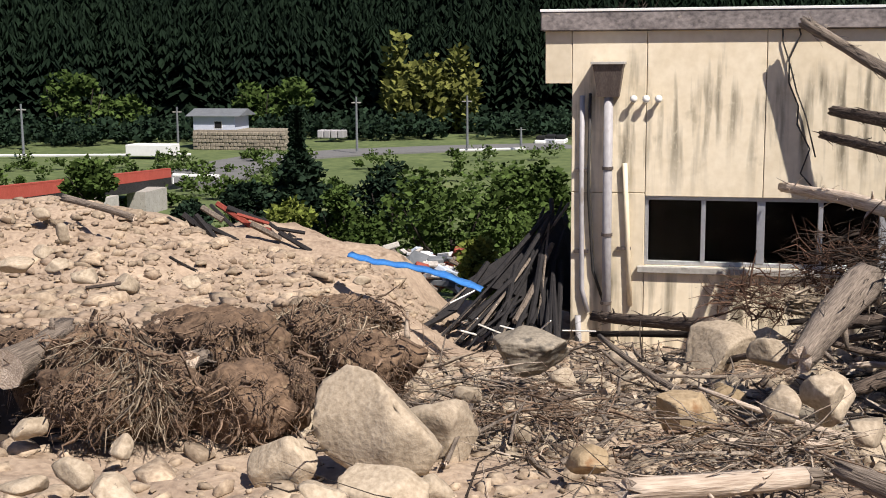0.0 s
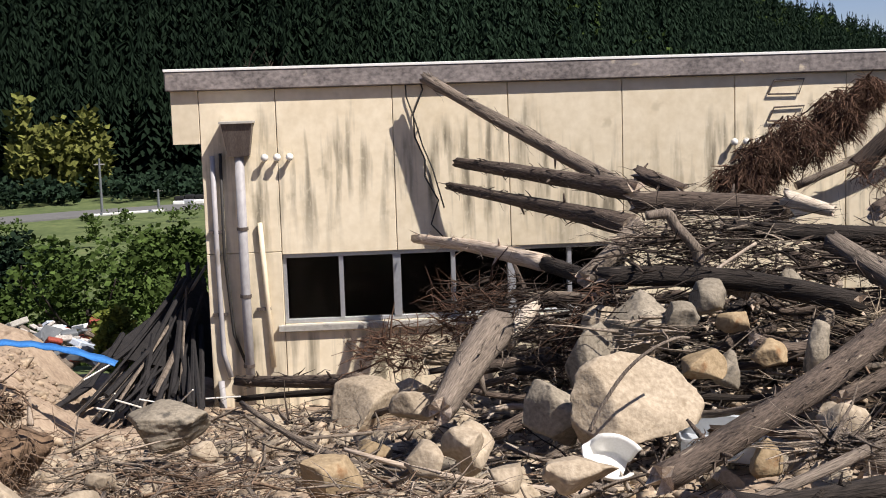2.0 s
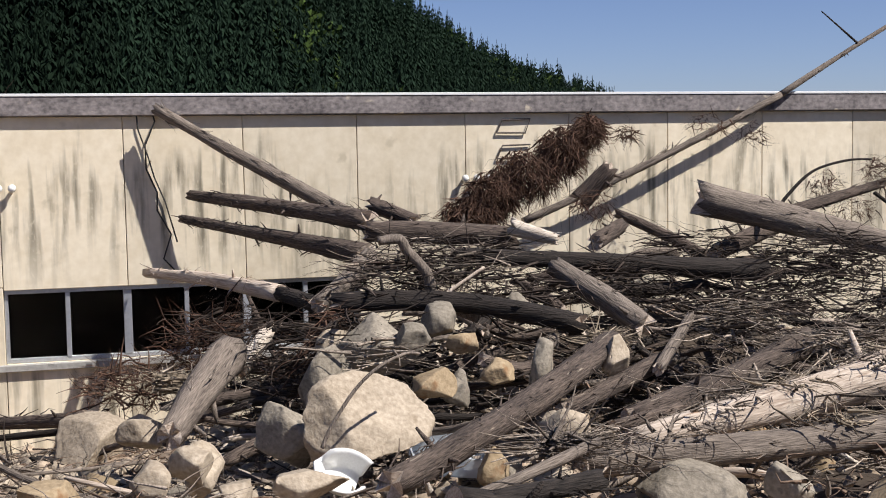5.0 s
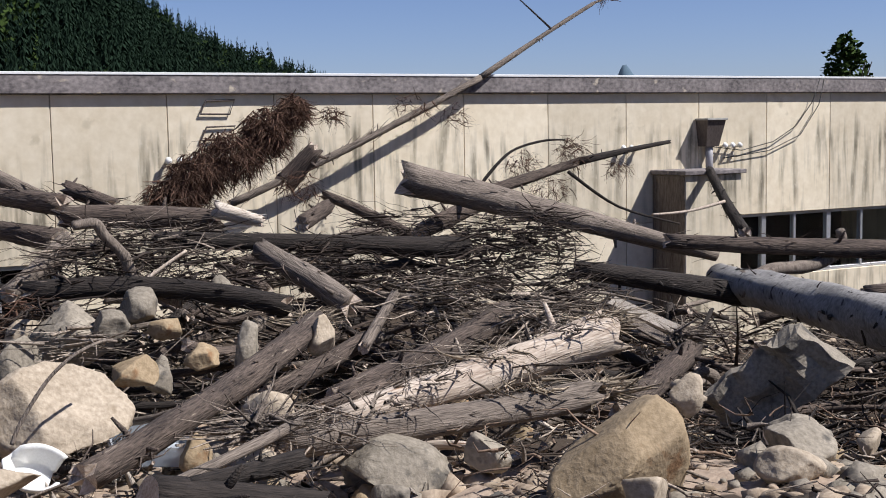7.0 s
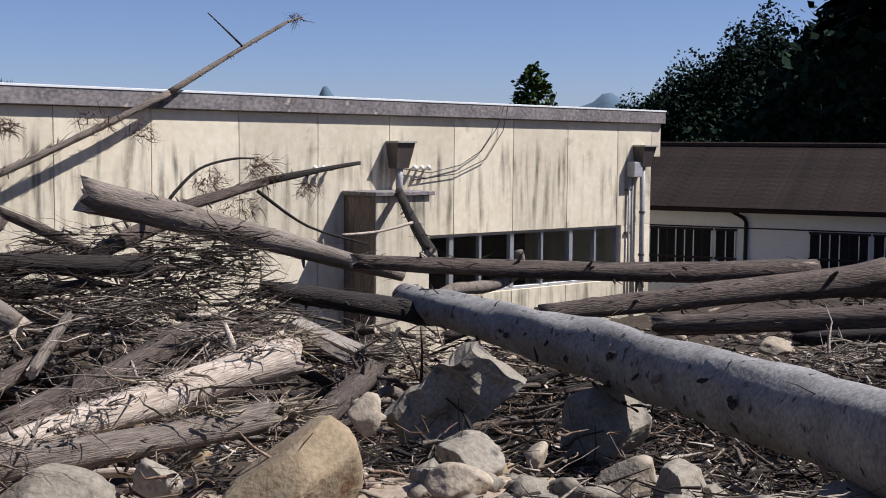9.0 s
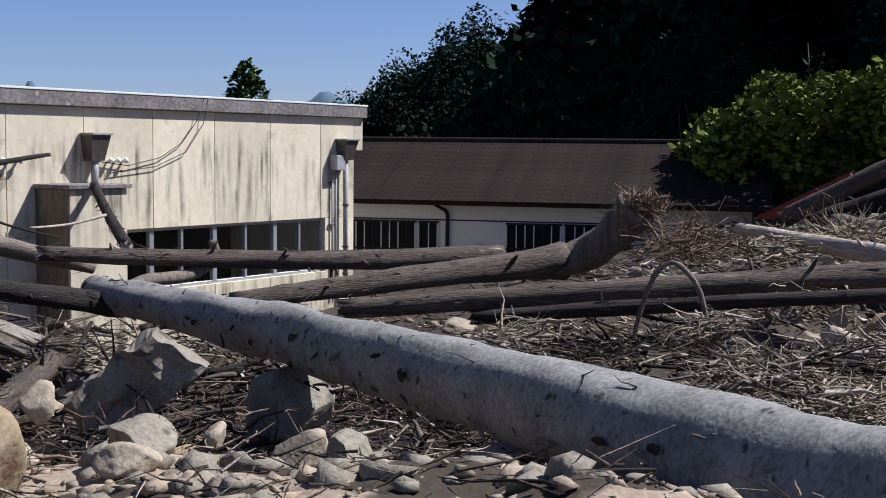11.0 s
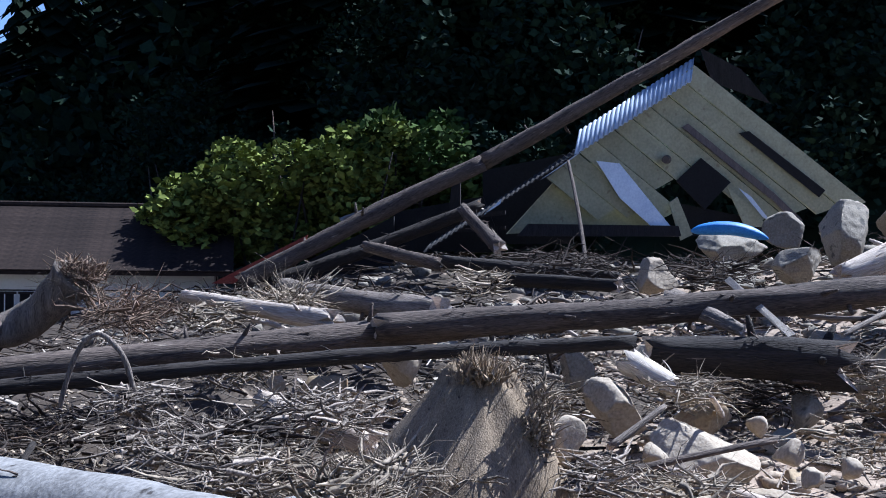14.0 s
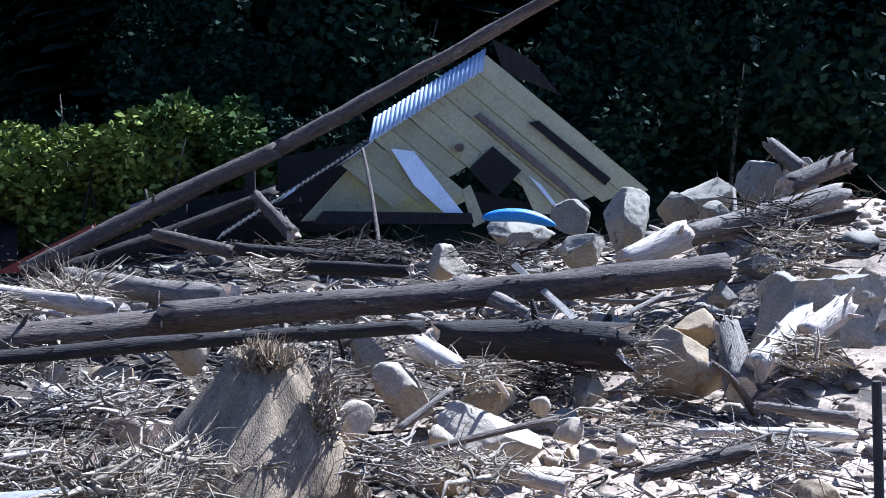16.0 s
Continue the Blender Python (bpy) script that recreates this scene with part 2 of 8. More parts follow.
def plaster():
    """Cream paint with dark mould streaks that run down from a ragged line."""
    m = material("cream_plaster", (0.66, 0.565, 0.405), (0.78, 0.69, 0.525), 1.1, rough=0.85, bump=0.08, spots=(0.58, 0.50, 0.36), spot_at=0.64)
    n, l = m.node_tree.nodes, m.node_tree.links
    geo = n.new("ShaderNodeNewGeometry")

    def noise_at(scale, stretch, detail=5):
        mp = n.new("ShaderNodeMapping")
        mp.inputs["Scale"].default_value = stretch
        l.new(geo.outputs["Position"], mp.inputs["Vector"])
        t = n.new("ShaderNodeTexNoise")
        t.inputs["Scale"].default_value, t.inputs["Detail"].default_value = scale, detail
        l.new(mp.outputs[0], t.inputs["Vector"])
        return t.outputs[0]

    def ranged(value, a, b, c=0.0, d=1.0):
        r = n.new("ShaderNodeMapRange")
        for i, v in enumerate((a, b, c, d)):
            r.inputs[1 + i].default_value = v
        l.new(value, r.inputs[0])
        return r.outputs[0]

    def times(a, b, op="MULTIPLY"):
        r = n.new("ShaderNodeMath")
        r.operation = op
        l.new(a, r.inputs[0])
        l.new(b, r.inputs[1])
        return r.outputs[0]

    sep = n.new("ShaderNodeSeparateXYZ")
    l.new(geo.outputs["Position"], sep.inputs[0])
    ragged = times(sep.outputs[2], ranged(noise_at(4.0, (1, 1, 0.03)), 0.25, 0.75, -0.55, 0.55), "ADD")
    top = ranged(ragged, 3.6, 3.25)
    bottom = ranged(sep.outputs[2], 1.85, 2.5, 0.35, 1.0)
    streak = ranged(noise_at(7.0, (1, 1, 0.10), 6), 0.47, 0.66)
    patch = ranged(noise_at(0.75, (1, 1, 0.5), 3), 0.32, 0.55)
    blot = ranged(noise_at(22, (1, 1, 0.5), 5), 0.1, 0.45)
    amount = times(times(times(streak, patch), times(top, bottom)), blot)
    low = times(ranged(sep.outputs[2], 1.15, 0.85), ranged(noise_at(7.0, (1, 1, 0.1), 5), 0.45, 0.7))
    amount = times(amount, low, "MAXIMUM")
    amount = ranged(amount, 0.0, 0.9, 0.0, 0.78)
    hsv = next(k for k in n if k.type == "HUE_SAT")
    mx = n.new("ShaderNodeMix")
    mx.data_type = "RGBA"
    l.new(amount, mx.inputs[0])
    l.new(hsv.outputs[0], mx.inputs[6])
    mx.inputs[7].default_value = (0.085, 0.075, 0.05, 1)
    l.new(mx.outputs[2], n["Principled BSDF"].inputs["Base Color"])
    return m


CREAM = plaster()
COPING = material("stained_coping", (0.07, 0.062, 0.062), (0.30, 0.265, 0.25), 1.5, (1.2, 1, 1.6), rough=0.85, bump=0.2, spots=(0.5, 0.43, 0.33), spot_at=0.66)


def glass():
    m = bpy.data.materials.new("window_glass")
    m.use_nodes = True
    b = m.node_tree.nodes["Principled BSDF"]
    b.inputs["Base Color"].default_value = (0.9, 0.95, 0.95, 1)
    b.inputs["Roughness"].default_value = 0.03
    b.inputs["Transmission Weight"].default_value = 1.0
    b.inputs["IOR"].default_value = 1.25
    return m


GLASS = glass()
TUB = material("clear_plastic", (0.62, 0.66, 0.7), (0.72, 0.76, 0.8), 3, rough=0.25, bump=0.02)
TUB.node_tree.nodes["Principled BSDF"].inputs["Transmission Weight"].default_value = 0.55


# ---- mesh tools ----
def obj(name, bm, mats, parent=None, label="", category="", group="", kind="", smooth=False):
    me = bpy.data.meshes.new(name)
    bm.to_mesh(me)
    bm.free()
    for m in mats if isinstance(mats, (list, tuple)) else [mats]:
        me.materials.append(m)
    if smooth:
        me.polygons.foreach_set("use_smooth", [True] * len(me.polygons))
    ob = new(name, me)
    ob.parent = parent
    return tagged(ob, label, category, group, kind)


def part(name, bm, m, parent, label="", smooth=False):
    return obj(name, bm, m, parent, label, smooth=smooth)


def empty(name, at=(0, 0, 0), label="", category="", group="", kind=""):
    ob = new(name)
    ob.location = at
    ob.empty_display_size = 0.1
    bpy.context.view_layer.update()
    return tagged(ob, label, category, group, kind)


def raw(name, verts, faces, mats, parent=None, smooth=False, label="", category="", group="", kind=""):
    """A mesh from numpy arrays; faces all of one size."""
    me = bpy.data.meshes.new(name)
    v, f = np.asarray(verts, np.float32), np.asarray(faces, np.int32)
    me.vertices.add(len(v))
    me.vertices.foreach_set("co", v.ravel())
    k = f.shape[1]
    me.loops.add(f.size)
    me.loops.foreach_set("vertex_index", f.ravel())
    me.polygons.add(len(f))
    me.polygons.foreach_set("loop_start", np.arange(0, f.size, k, dtype=np.int32))
    me.polygons.foreach_set("loop_total", np.full(len(f), k, np.int32))
    if smooth:
        me.polygons.foreach_set("use_smooth", np.ones(len(f), bool))
    for m in mats if isinstance(mats, (list, tuple)) else [mats]:
        me.materials.append(m)
    me.update(calc_edges=True)
    ob = new(name, me)
    ob.parent = parent
    return tagged(ob, label, category, group, kind)


def box(x0, x1, y0, y1, z0, z1, bevel=0.0, bm=None):
    bm = bm or bmesh.new()
    m = Matrix.LocRotScale(((x0 + x1) / 2, (y0 + y1) / 2, (z0 + z1) / 2), None, (abs(x1 - x0), abs(y1 - y0), abs(z1 - z0)))
    r = bmesh.ops.create_cube(bm, size=1, matrix=m)
    if bevel:
        es = {e for v in r["verts"] for e in v.link_edges}
        bmesh.ops.bevel(bm, geom=list(es), offset=bevel, segments=1, affect="EDGES")
    return bm


def tube(points, radii, sides=10, bm=None, cap=True):
    """A round bar along points."""
    bm = bm or bmesh.new()
    pts = [Vector(p) for p in points]
    rings, side = [], None
    for i, p in enumerate(pts):
        d = (pts[min(i + 1, len(pts) - 1)] - pts[max(i - 1, 0)]).normalized()
        side = d.orthogonal().normalized() if side is None else (side - d * side.dot(d)).normalized()
        up = d.cross(side)
        r = radii[i] if isinstance(radii, (list, tuple)) else radii
        rings.append([bm.verts.new(p + (side * math.cos(a) + up * math.sin(a)) * r) for a in [2 * math.pi * k / sides for k in range(sides)]])
    for a, b in zip(rings, rings[1:]):
        for k in range(sides):
            bm.faces.new((a[k], a[(k + 1) % sides], b[(k + 1) % sides], b[k]))
    if cap:
        bm.faces.new(rings[0][::-1])
        bm.faces.new(rings[-1])
    return bm


def smooth01(a, b, v):
    t = np.clip((v - a) / (b - a), 0, 1)
    return t * t * (3 - 2 * t)


def wave(x, y, s, seed=0.0):
    """Cheap smooth noise in -1..1 from sines."""
    o = 0
    for i, (f, a) in enumerate(((1, 1), (2.13, 0.5), (4.31, 0.28), (8.7, 0.16))):
        p = seed * 1.7 + i * 2.4
        o = o + a * np.sin(f * s * (x * 0.83 + y * 0.56) + p + 1.3 * np.sin(f * s * (0.61 * x - 0.79 * y) + p * 2)) * np.cos(f * s * (0.49 * x - 0.87 * y) + p * 0.7)
    return o / 1.4


def ground(x, y):
    """Height of the ground."""
    x, y = np.asarray(x, float), np.asarray(y, float)
    h = np.clip(0.15 * (12 - y), -0.1, 2.05)
    east = np.clip(0.85 + 0.085 * (x - 8), 0.7, 2.4) - 0.15 * np.clip(y - 1.5, 0, 14)
    h = h + (east - h) * smooth01(4, 9, x) * smooth01(-7, -3, y * 0 + np.where(x > 6, 0, y))
    # earth bank with roots, and the heap of soil behind it
    sd = (x + 4.3) * -0.476 + (y - 3.95) * 0.879
    heap = 1.5 - 0.13 * np.clip(x + 8.5, -1.5, 6) + 0.12 * wave(x, y, 1.1, 3) + 0.35 * np.exp(-((x + 8.9) ** 2 + (y - 10.5) ** 2) / 1.6)
    heap = np.maximum(heap, 0.9 + 0.95 * smooth01(9, 4.5, y))
    m = smooth01(-0.45, 0.55, sd) * smooth01(-2.7, -4.0, x + 0.17 * np.clip(y - 5, 0, 12)) * smooth01(15.5, 12.5, y)
    h = h + (heap - h) * m
    # pile against the building
    h = h + 1.7 * np.exp(-((x - 5.9) / 4.0) ** 2 - ((y - 9.3) / 1.75) ** 2) + 1.7 * np.exp(-((x - 22) / 6) ** 2 - ((y + 11) / 3.8) ** 2) + 0.35 * np.exp(-((x - 12) / 3.5) ** 2 - ((y - 8.5) / 2.2) ** 2)
    h = h + 0.55 * np.exp(-((x - 3.4) / 1.3) ** 2 - ((y - 6.4) / 1.2) ** 2)
    near = smooth01(60, 25, np.hypot(x, y))
    h = h + near * (0.07 * wave(x, y, 2.0, 1) + 0.035 * wave(x, y, 6.5, 2))
    # drop to the river flats in the north
    flat = -9.0 + 0.004 * (y - 70)
    drop = smooth01(14, 26, y - np.clip(x * 0.1, -3, 1e9) * 0) * 0.28 + smooth01(24, 62, y) * 0.72
    inland = smooth01(20, 34, x)
    h = h + (flat - h) * drop * (1 - inland * smooth01(80, 30, y))
    # wooded mountain across the valley
    az, r = np.degrees(np.arctan2(x + 0.5, y + 4)), np.hypot(x + 0.5, y + 4)
    crest = np.interp(az, [-180, -90, -50, 0, 8, 14.3, 17.4, 20.8, 23.3, 27, 31], [3, 12, 16, 16, 10.5, 5.4, 3.4, 2.3, 1.2, -0.6, -2.4])
    base = np.interp(az, [-60, 0, 10, 25], [205, 200, 230, 330])
    span = np.interp(az, [-60, 0, 25], [240, 260, 300])
    top = np.tan(np.radians(crest)) * (base + span) + 3.6 - flat
    k = smooth01(0, 1, (r - base) / span * 0.5 + 0.0) * 2
    k = np.where(r > base + span, 1, np.clip(k, 0, 1))
    north = (az > -100) & (az < 31)
    h = h + np.where(north, np.clip(top, 0, None) * np.clip((r - base) / span, 0, 1) ** 1.15 * (1 + 0.06 * wave(x, y, 0.02, 5)), 0)
    # steep dark hill in the east
    foot = 34.0 + 0.9 * np.clip(y - 2, 0, 400) - 0.12 * np.clip(-y - 6, 0, 60)
    rise = np.clip(x - foot, 0, None)
    cap = np.interp(y, [-60, 20, 60, 140], [60, 55, 34, 20])
    h = h + cap * (1 - np.exp(-rise * 0.75 / cap)) * (y < 380) * smooth01(390, 250, y)
    return h


def ground1(x, y):
    return float(ground(x, y))


def axis(lo, hi, a, b, fine, grow):
    out = list(np.arange(a, b + 1e-6, fine))
    s, v = fine, a
    left = []
    while v > lo:
        s *= grow
        v -= s
        left.append(v)
    s, v = fine, b
    while v < hi:
        s *= grow
        v += s
        out.append(v)
    return np.array(left[::-1] + out)


# ---- ground ----
gx, gy = axis(-1500, 1800, -9.5, 24, 0.13, 1.055), axis(-300, 2200, -6, 14, 0.13, 1.055)
GX, GY = np.meshgrid(gx, gy)
GZ = ground(GX, GY)
rng = np.random.default_rng(5)
GZ += np.where(np.hypot(GX - 6, GY - 3) < 22, rng.normal(0, 0.012, GZ.shape), 0)
GZ -= 0.24 * smooth01(6.3, 7.2, GY + 0.4 * wave(GX, GY, 1.6, 7)) * smooth01(1.4, 2.2, GX) * smooth01(12, 11, GX) * smooth01(11.6, 10.8, GY)
nx, ny = len(gx), len(gy)
ii = (np.arange(ny - 1)[:, None] * nx + np.arange(nx - 1)[None, :]).ravel()
quads = np.stack([ii, ii + 1, ii + nx + 1, ii + nx], 1)
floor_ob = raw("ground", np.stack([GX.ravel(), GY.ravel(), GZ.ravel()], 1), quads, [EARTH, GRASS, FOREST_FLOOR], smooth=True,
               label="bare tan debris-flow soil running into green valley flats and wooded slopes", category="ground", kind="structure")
mid = np.stack([GX.ravel(), GY.ravel()], 1)[quads].mean(1)
cx, cy = mid[:, 0], mid[:, 1]
which = np.where((cy > 19 + 1.5 * np.sin(cx)) & (cx < 24), 1, 0)
caz, cr = np.degrees(np.arctan2(cx + 0.5, cy + 4)), np.hypot(cx, cy)
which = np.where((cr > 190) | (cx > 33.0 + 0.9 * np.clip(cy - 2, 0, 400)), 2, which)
# Map of dark soil that also paints shade under the piled wood.
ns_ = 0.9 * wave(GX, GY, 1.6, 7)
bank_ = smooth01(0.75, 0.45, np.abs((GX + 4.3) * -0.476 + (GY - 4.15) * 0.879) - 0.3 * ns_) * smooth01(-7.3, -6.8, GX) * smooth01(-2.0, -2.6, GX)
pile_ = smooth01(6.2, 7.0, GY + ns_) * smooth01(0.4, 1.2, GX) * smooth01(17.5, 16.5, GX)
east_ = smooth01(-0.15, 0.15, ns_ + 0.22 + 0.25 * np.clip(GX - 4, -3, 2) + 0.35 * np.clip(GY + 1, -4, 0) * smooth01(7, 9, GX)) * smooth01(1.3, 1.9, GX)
soil_shade_ = floor_ob.data.attributes.new("dark_soil_shade", "FLOAT", "POINT")
soil_shade_.data.foreach_set("value", np.clip(bank_ + pile_ + east_ + 0.42 * smooth01(4.0, 5.0, GY + ns_) * smooth01(-3.4, -2.6, GX) * smooth01(2, 1, GX) + 0.45 * smooth01(11, 13, GX) * smooth01(20, 18, GX), 0, 1).ravel().astype(np.float32))
floor_ob.data.polygons.foreach_set("material_index", which.astype(np.int32))


# ---- building ----
def building():
    b = empty("school_building", (8.5, 12, 0), "single-storey cream concrete building with mould-streaked walls and flat roof", "building", kind="structure")
    X0, X1, Y0, Y1 = -2.66, 19.71, 12.0, 20.0
    inv = lambda o: (setattr(o, "matrix_parent_inverse", b.matrix_world.inverted()), o)[1]
    P = lambda n, bm, m, lab="": inv(part(n, bm, m, b, lab))
    wins = [(-1.72, 2.65, 1.08, 1.98), (12.98, 18.8, 0.98, 2.05)]
    edges = [X0] + [-1.715 + 1.455 * k for k in range(15)] + [X1]
    zs_default = (-0.6, 2.015, 4.06)
    g = 0.004
    for a, c in zip(edges, edges[1:]):
        cuts = [w for w in wins if w[0] < c - 0.02 and w[1] > a + 0.02]
        if not cuts:
            for z0, z1 in zip(zs_default, zs_default[1:]):
                P("panel", box(a + g, c - g, Y0, Y0 + 0.2, z0 + g, z1 - g, 0.006), CREAM)
            continue
        w = cuts[0]
        P("panel", box(a + g, c - g, Y0, Y0 + 0.2, w[3], 4.06 - g, 0.006), CREAM)
        P("panel", box(a + g, c - g, Y0, Y0 + 0.2, -0.6, w[2], 0.006), CREAM)
        if a + 0.02 < w[0]:
            P("panel", box(a + g, w[0], Y0, Y0 + 0.2, w[2] + g, w[3] - g, 0.004), CREAM)
        if c - 0.02 > w[1]:
            P("panel", box(w[1], c - g, Y0, Y0 + 0.2, w[2] + g, w[3] - g, 0.004), CREAM)
    for a, c in ((X0, X0 + 0.2), (X1 - 0.2, X1)):
        P("side_wall", box(a, c, Y0 + 0.21, Y1, -0.6, 4.06), CREAM)
    P("backing", box(3.2, 12.4, Y0 + 0.2, Y0 + 0.26, -0.6, 4.05), CREAM)
    P("backing", box(X0 + 0.2, X1 - 0.2, Y0 + 0.2, Y0 + 0.26, 2.1, 4.05), CREAM)
    for a, c in ((X0 - 0.34, X0 - 0.003), (X1 + 0.003, X1 + 0.29)):
        P("eaves_block", box(a, c, Y0 + 0.003, Y1, 3.4, 4.06, 0.006), CREAM)
    P("roof_slab", box(X0 - 0.34, X1 + 0.29, Y0 + 0.26, Y1, 4.06, 4.14), CONCRETE)
    P("coping", box(X0 - 0.39, X1 + 0.33, Y0 - 0.09, Y0 + 0.25, 4.06, 4.295, 0.012), COPING, "grey stained concrete coping")
    P("coping_cap", box(X0 - 0.40, X1 + 0.34, Y0 - 0.10, Y0 + 0.26, 4.296, 4.33, 0.004), WHITE_PAINT, "bright white metal edge strip")
    P("back_wall", box(X0, X1, Y1, Y1 + 0.2, -0.6, 4.06), INTERIOR)
    # Inner floor and rear wall are near-black so the room reads unlit.
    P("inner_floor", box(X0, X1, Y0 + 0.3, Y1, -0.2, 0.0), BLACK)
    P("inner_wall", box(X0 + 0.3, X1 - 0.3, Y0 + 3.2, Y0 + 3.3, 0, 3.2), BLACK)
    P("inner_ceiling", box(X0 + 0.3, X1 - 0.3, Y0 + 0.3, Y0 + 3.2, 3.0, 3.1), INTERIOR)
    return b


building()


def window(name, x0, x1, z0, z1, bars, sill, label):
    w = empty(name, ((x0 + x1) / 2, 12.1, z0), label, "window", kind="structure")
    inv = w.matrix_world.inverted()

    def add(n, bm, m, lab=""):
        o = part(n, bm, m, w, lab)
        o.matrix_parent_inverse = inv
        return o
    y = 12.07
    for a, c, d, e in ((x0, x1, z0, z0 + 0.05), (x0, x1, z1 - 0.05, z1), (x0, x0 + 0.045, z0 + 0.05, z1 - 0.05), (x1 - 0.045, x1, z0 + 0.05, z1 - 0.05)):
        add("window_frame", box(a, c, y, y + 0.09, d, e, 0.004), ALUMINIUM)
    xs = [x0 + 0.045] + bars + [x1 - 0.045]
    for i, b in enumerate(bars):
        wd = 0.05 if i % 2 else 0.028
        add("mullion", box(b - wd, b + wd, y - 0.012, y + 0.08, z0 + 0.05, z1 - 0.05, 0.004), ALUMINIUM)
    for i, (a, c) in enumerate(zip(xs, xs[1:])):
        g = add("pane", box(a + 0.03, c - 0.03, y + 0.03, y + 0.036, z0 + 0.06, z1 - 0.06), GLASS)
        g.visible_shadow = False
    if sill:
        add("window_sill", box(x0 - 0.08, x1 + 0.08, 11.93, 12.02, z0 - 0.085, z0 - 0.004, 0.006), CONCRETE)
    return w


window("window_1", -1.715, 2.645, 1.084, 1.976, [-0.98, -0.27, 0.45, 1.2, 1.95], True, "aluminium sliding window, dark inside, half buried by debris")
window("window_2", 12.985, 18.795, 0.984, 2.046, [13.6, 14.3, 15.0, 15.8, 16.6, 17.4, 18.1], False, "low band of aluminium sliding windows with dark panes")


def downpipe(x, top, low, r, hop, label):
    d = empty("downpipe", (x, 11.9, 0), label, "drainpipe", "rainwater pipes on the wall")
    inv = d.matrix_world.inverted()
    bm = bmesh.new()
    z1, z0 = hop
    w1, w0 = 0.19, 0.13
    vs = [bm.verts.new((x + sx * w, y, z)) for z, w, dy in ((z0, w0, 0.20), (z1, w1, 0.30)) for sx, y in ((-1, 11.994), (1, 11.994), (1, 11.994 - dy), (-1, 11.994 - dy))]
    for f in ((0, 1, 2, 3), (7, 6, 5, 4), (0, 4, 5, 1), (1, 5, 6, 2), (2, 6, 7, 3), (3, 7, 4, 0)):
        bm.faces.new([vs[i] for i in f])
    bmesh.ops.recalc_face_normals(bm, faces=bm.faces)
    o = part("hopper", bm, TIN_BROWN, d, "brown sheet-metal rain hopper")
    o.matrix_parent_inverse = inv
    rim = part("hopper_rim", box(x - 0.21, x + 0.21, 11.67, 11.99, z1 - 0.012, z1 + 0.02, 0.004), CONCRETE, d)
    rim.matrix_parent_inverse = inv
    p = part("pipe", tube([(x, 11.88, z0 + 0.02), (x, 11.88, (z0 + low) / 2), (x + 0.01, 11.88, low)], r, 14), GREY_PVC, d, smooth=True)
    p.matrix_parent_inverse = inv
    for z in (z0 - 0.9, z0 - 1.75, low + 0.5):
        c = part("clamp", tube([(x, 11.88, z - 0.02), (x, 11.88, z + 0.02)], r + 0.014, 14), TIN_BROWN, d)
        c.matrix_parent_inverse = inv
    return d


downpipe(-2.18, 3.65, 0.1, 0.06, (3.655, 3.24), "grey rainwater downpipe with brown hopper on the cream wall")
downpipe(12.95, 3.63, 2.75, 0.06, (3.63, 3.2), "short rainwater pipe and hopper above a brick-like box")
downpipe(19.3, 3.6, 0.4, 0.05, (3.61, 3.2), "slim rainwater downpipe with hopper at the wall's end")


def conduit(pts, r, m, label, clips=()):
    o = obj("conduit", tube(pts, r, 8), m, None, label, "pipe", "conduits on the wall", smooth=True)
    for z in clips:
        part("clip", box(pts[0][0] - 0.09, pts[0][0] + 0.09, 11.95, 11.998, z - 0.02, z + 0.02), TIN_BROWN, o)
    return o


conduit([(-2.52, 11.96, 3.25), (-2.52, 11.96, 2.0), (-2.50, 11.96, 0.75), (-2.42, 11.95, 0.45)], 0.033, GREY_PVC, "pale conduit running down the wall beside the corner", (2.3, 1.25))
conduit([(-2.42, 11.96, 3.28), (-2.43, 11.96, 2.0), (-2.36, 11.96, 1.0), (-2.22, 11.95, 0.6)], 0.02, CABLE, "thin dark conduit bending outward near the ground")
conduit([(-1.97, 11.95, 2.4), (-1.93, 11.96, 1.6), (-1.88, 11.96, 0.55)], 0.032, CREAM, "cream conduit leaning beside the window", (1.3,))
conduit([(-2.55, 11.95, 0.4), (-2.52, 11.95, -0.2)], 0.04, GREY_PVC, "stub of grey pipe near the ground")
conduit([(18.98, 11.96, 3.0), (18.98, 11.96, 0.4)], 0.02, GREY_PVC, "thin conduit at the far wall end", (2.75, 1.9))
conduit([(19.09, 11.96, 3.0), (19.09, 11.96, 0.4)], 0.016, GREY_PVC, "thin conduit at the far wall end")
obj("meter_box", box(18.93, 19.2, 11.8, 11.998, 3.0, 3.3, 0.01), GREY_PVC, None, "small grey electrical box under the eaves", "electrical box")


def insulators(x):
    for k in range(3):
        z = 3.19
        i = obj("insulator", tube([(x + 0.155 * k, 11.998, z), (x + 0.155 * k, 11.93, z + 0.01), (x + 0.155 * k, 11.9, z + 0.02), (x + 0.155 * k, 11.86, z + 0.01)], [0.022, 0.024, 0.05, 0.032], 10), WHITE_PLASTIC, None,
                "white porcelain cable insulator on the cream wall", "insulator", "insulators on the wall", smooth=True)


for ix in (-1.87, 4.07, 11.25, 13.3):
    insulators(ix)


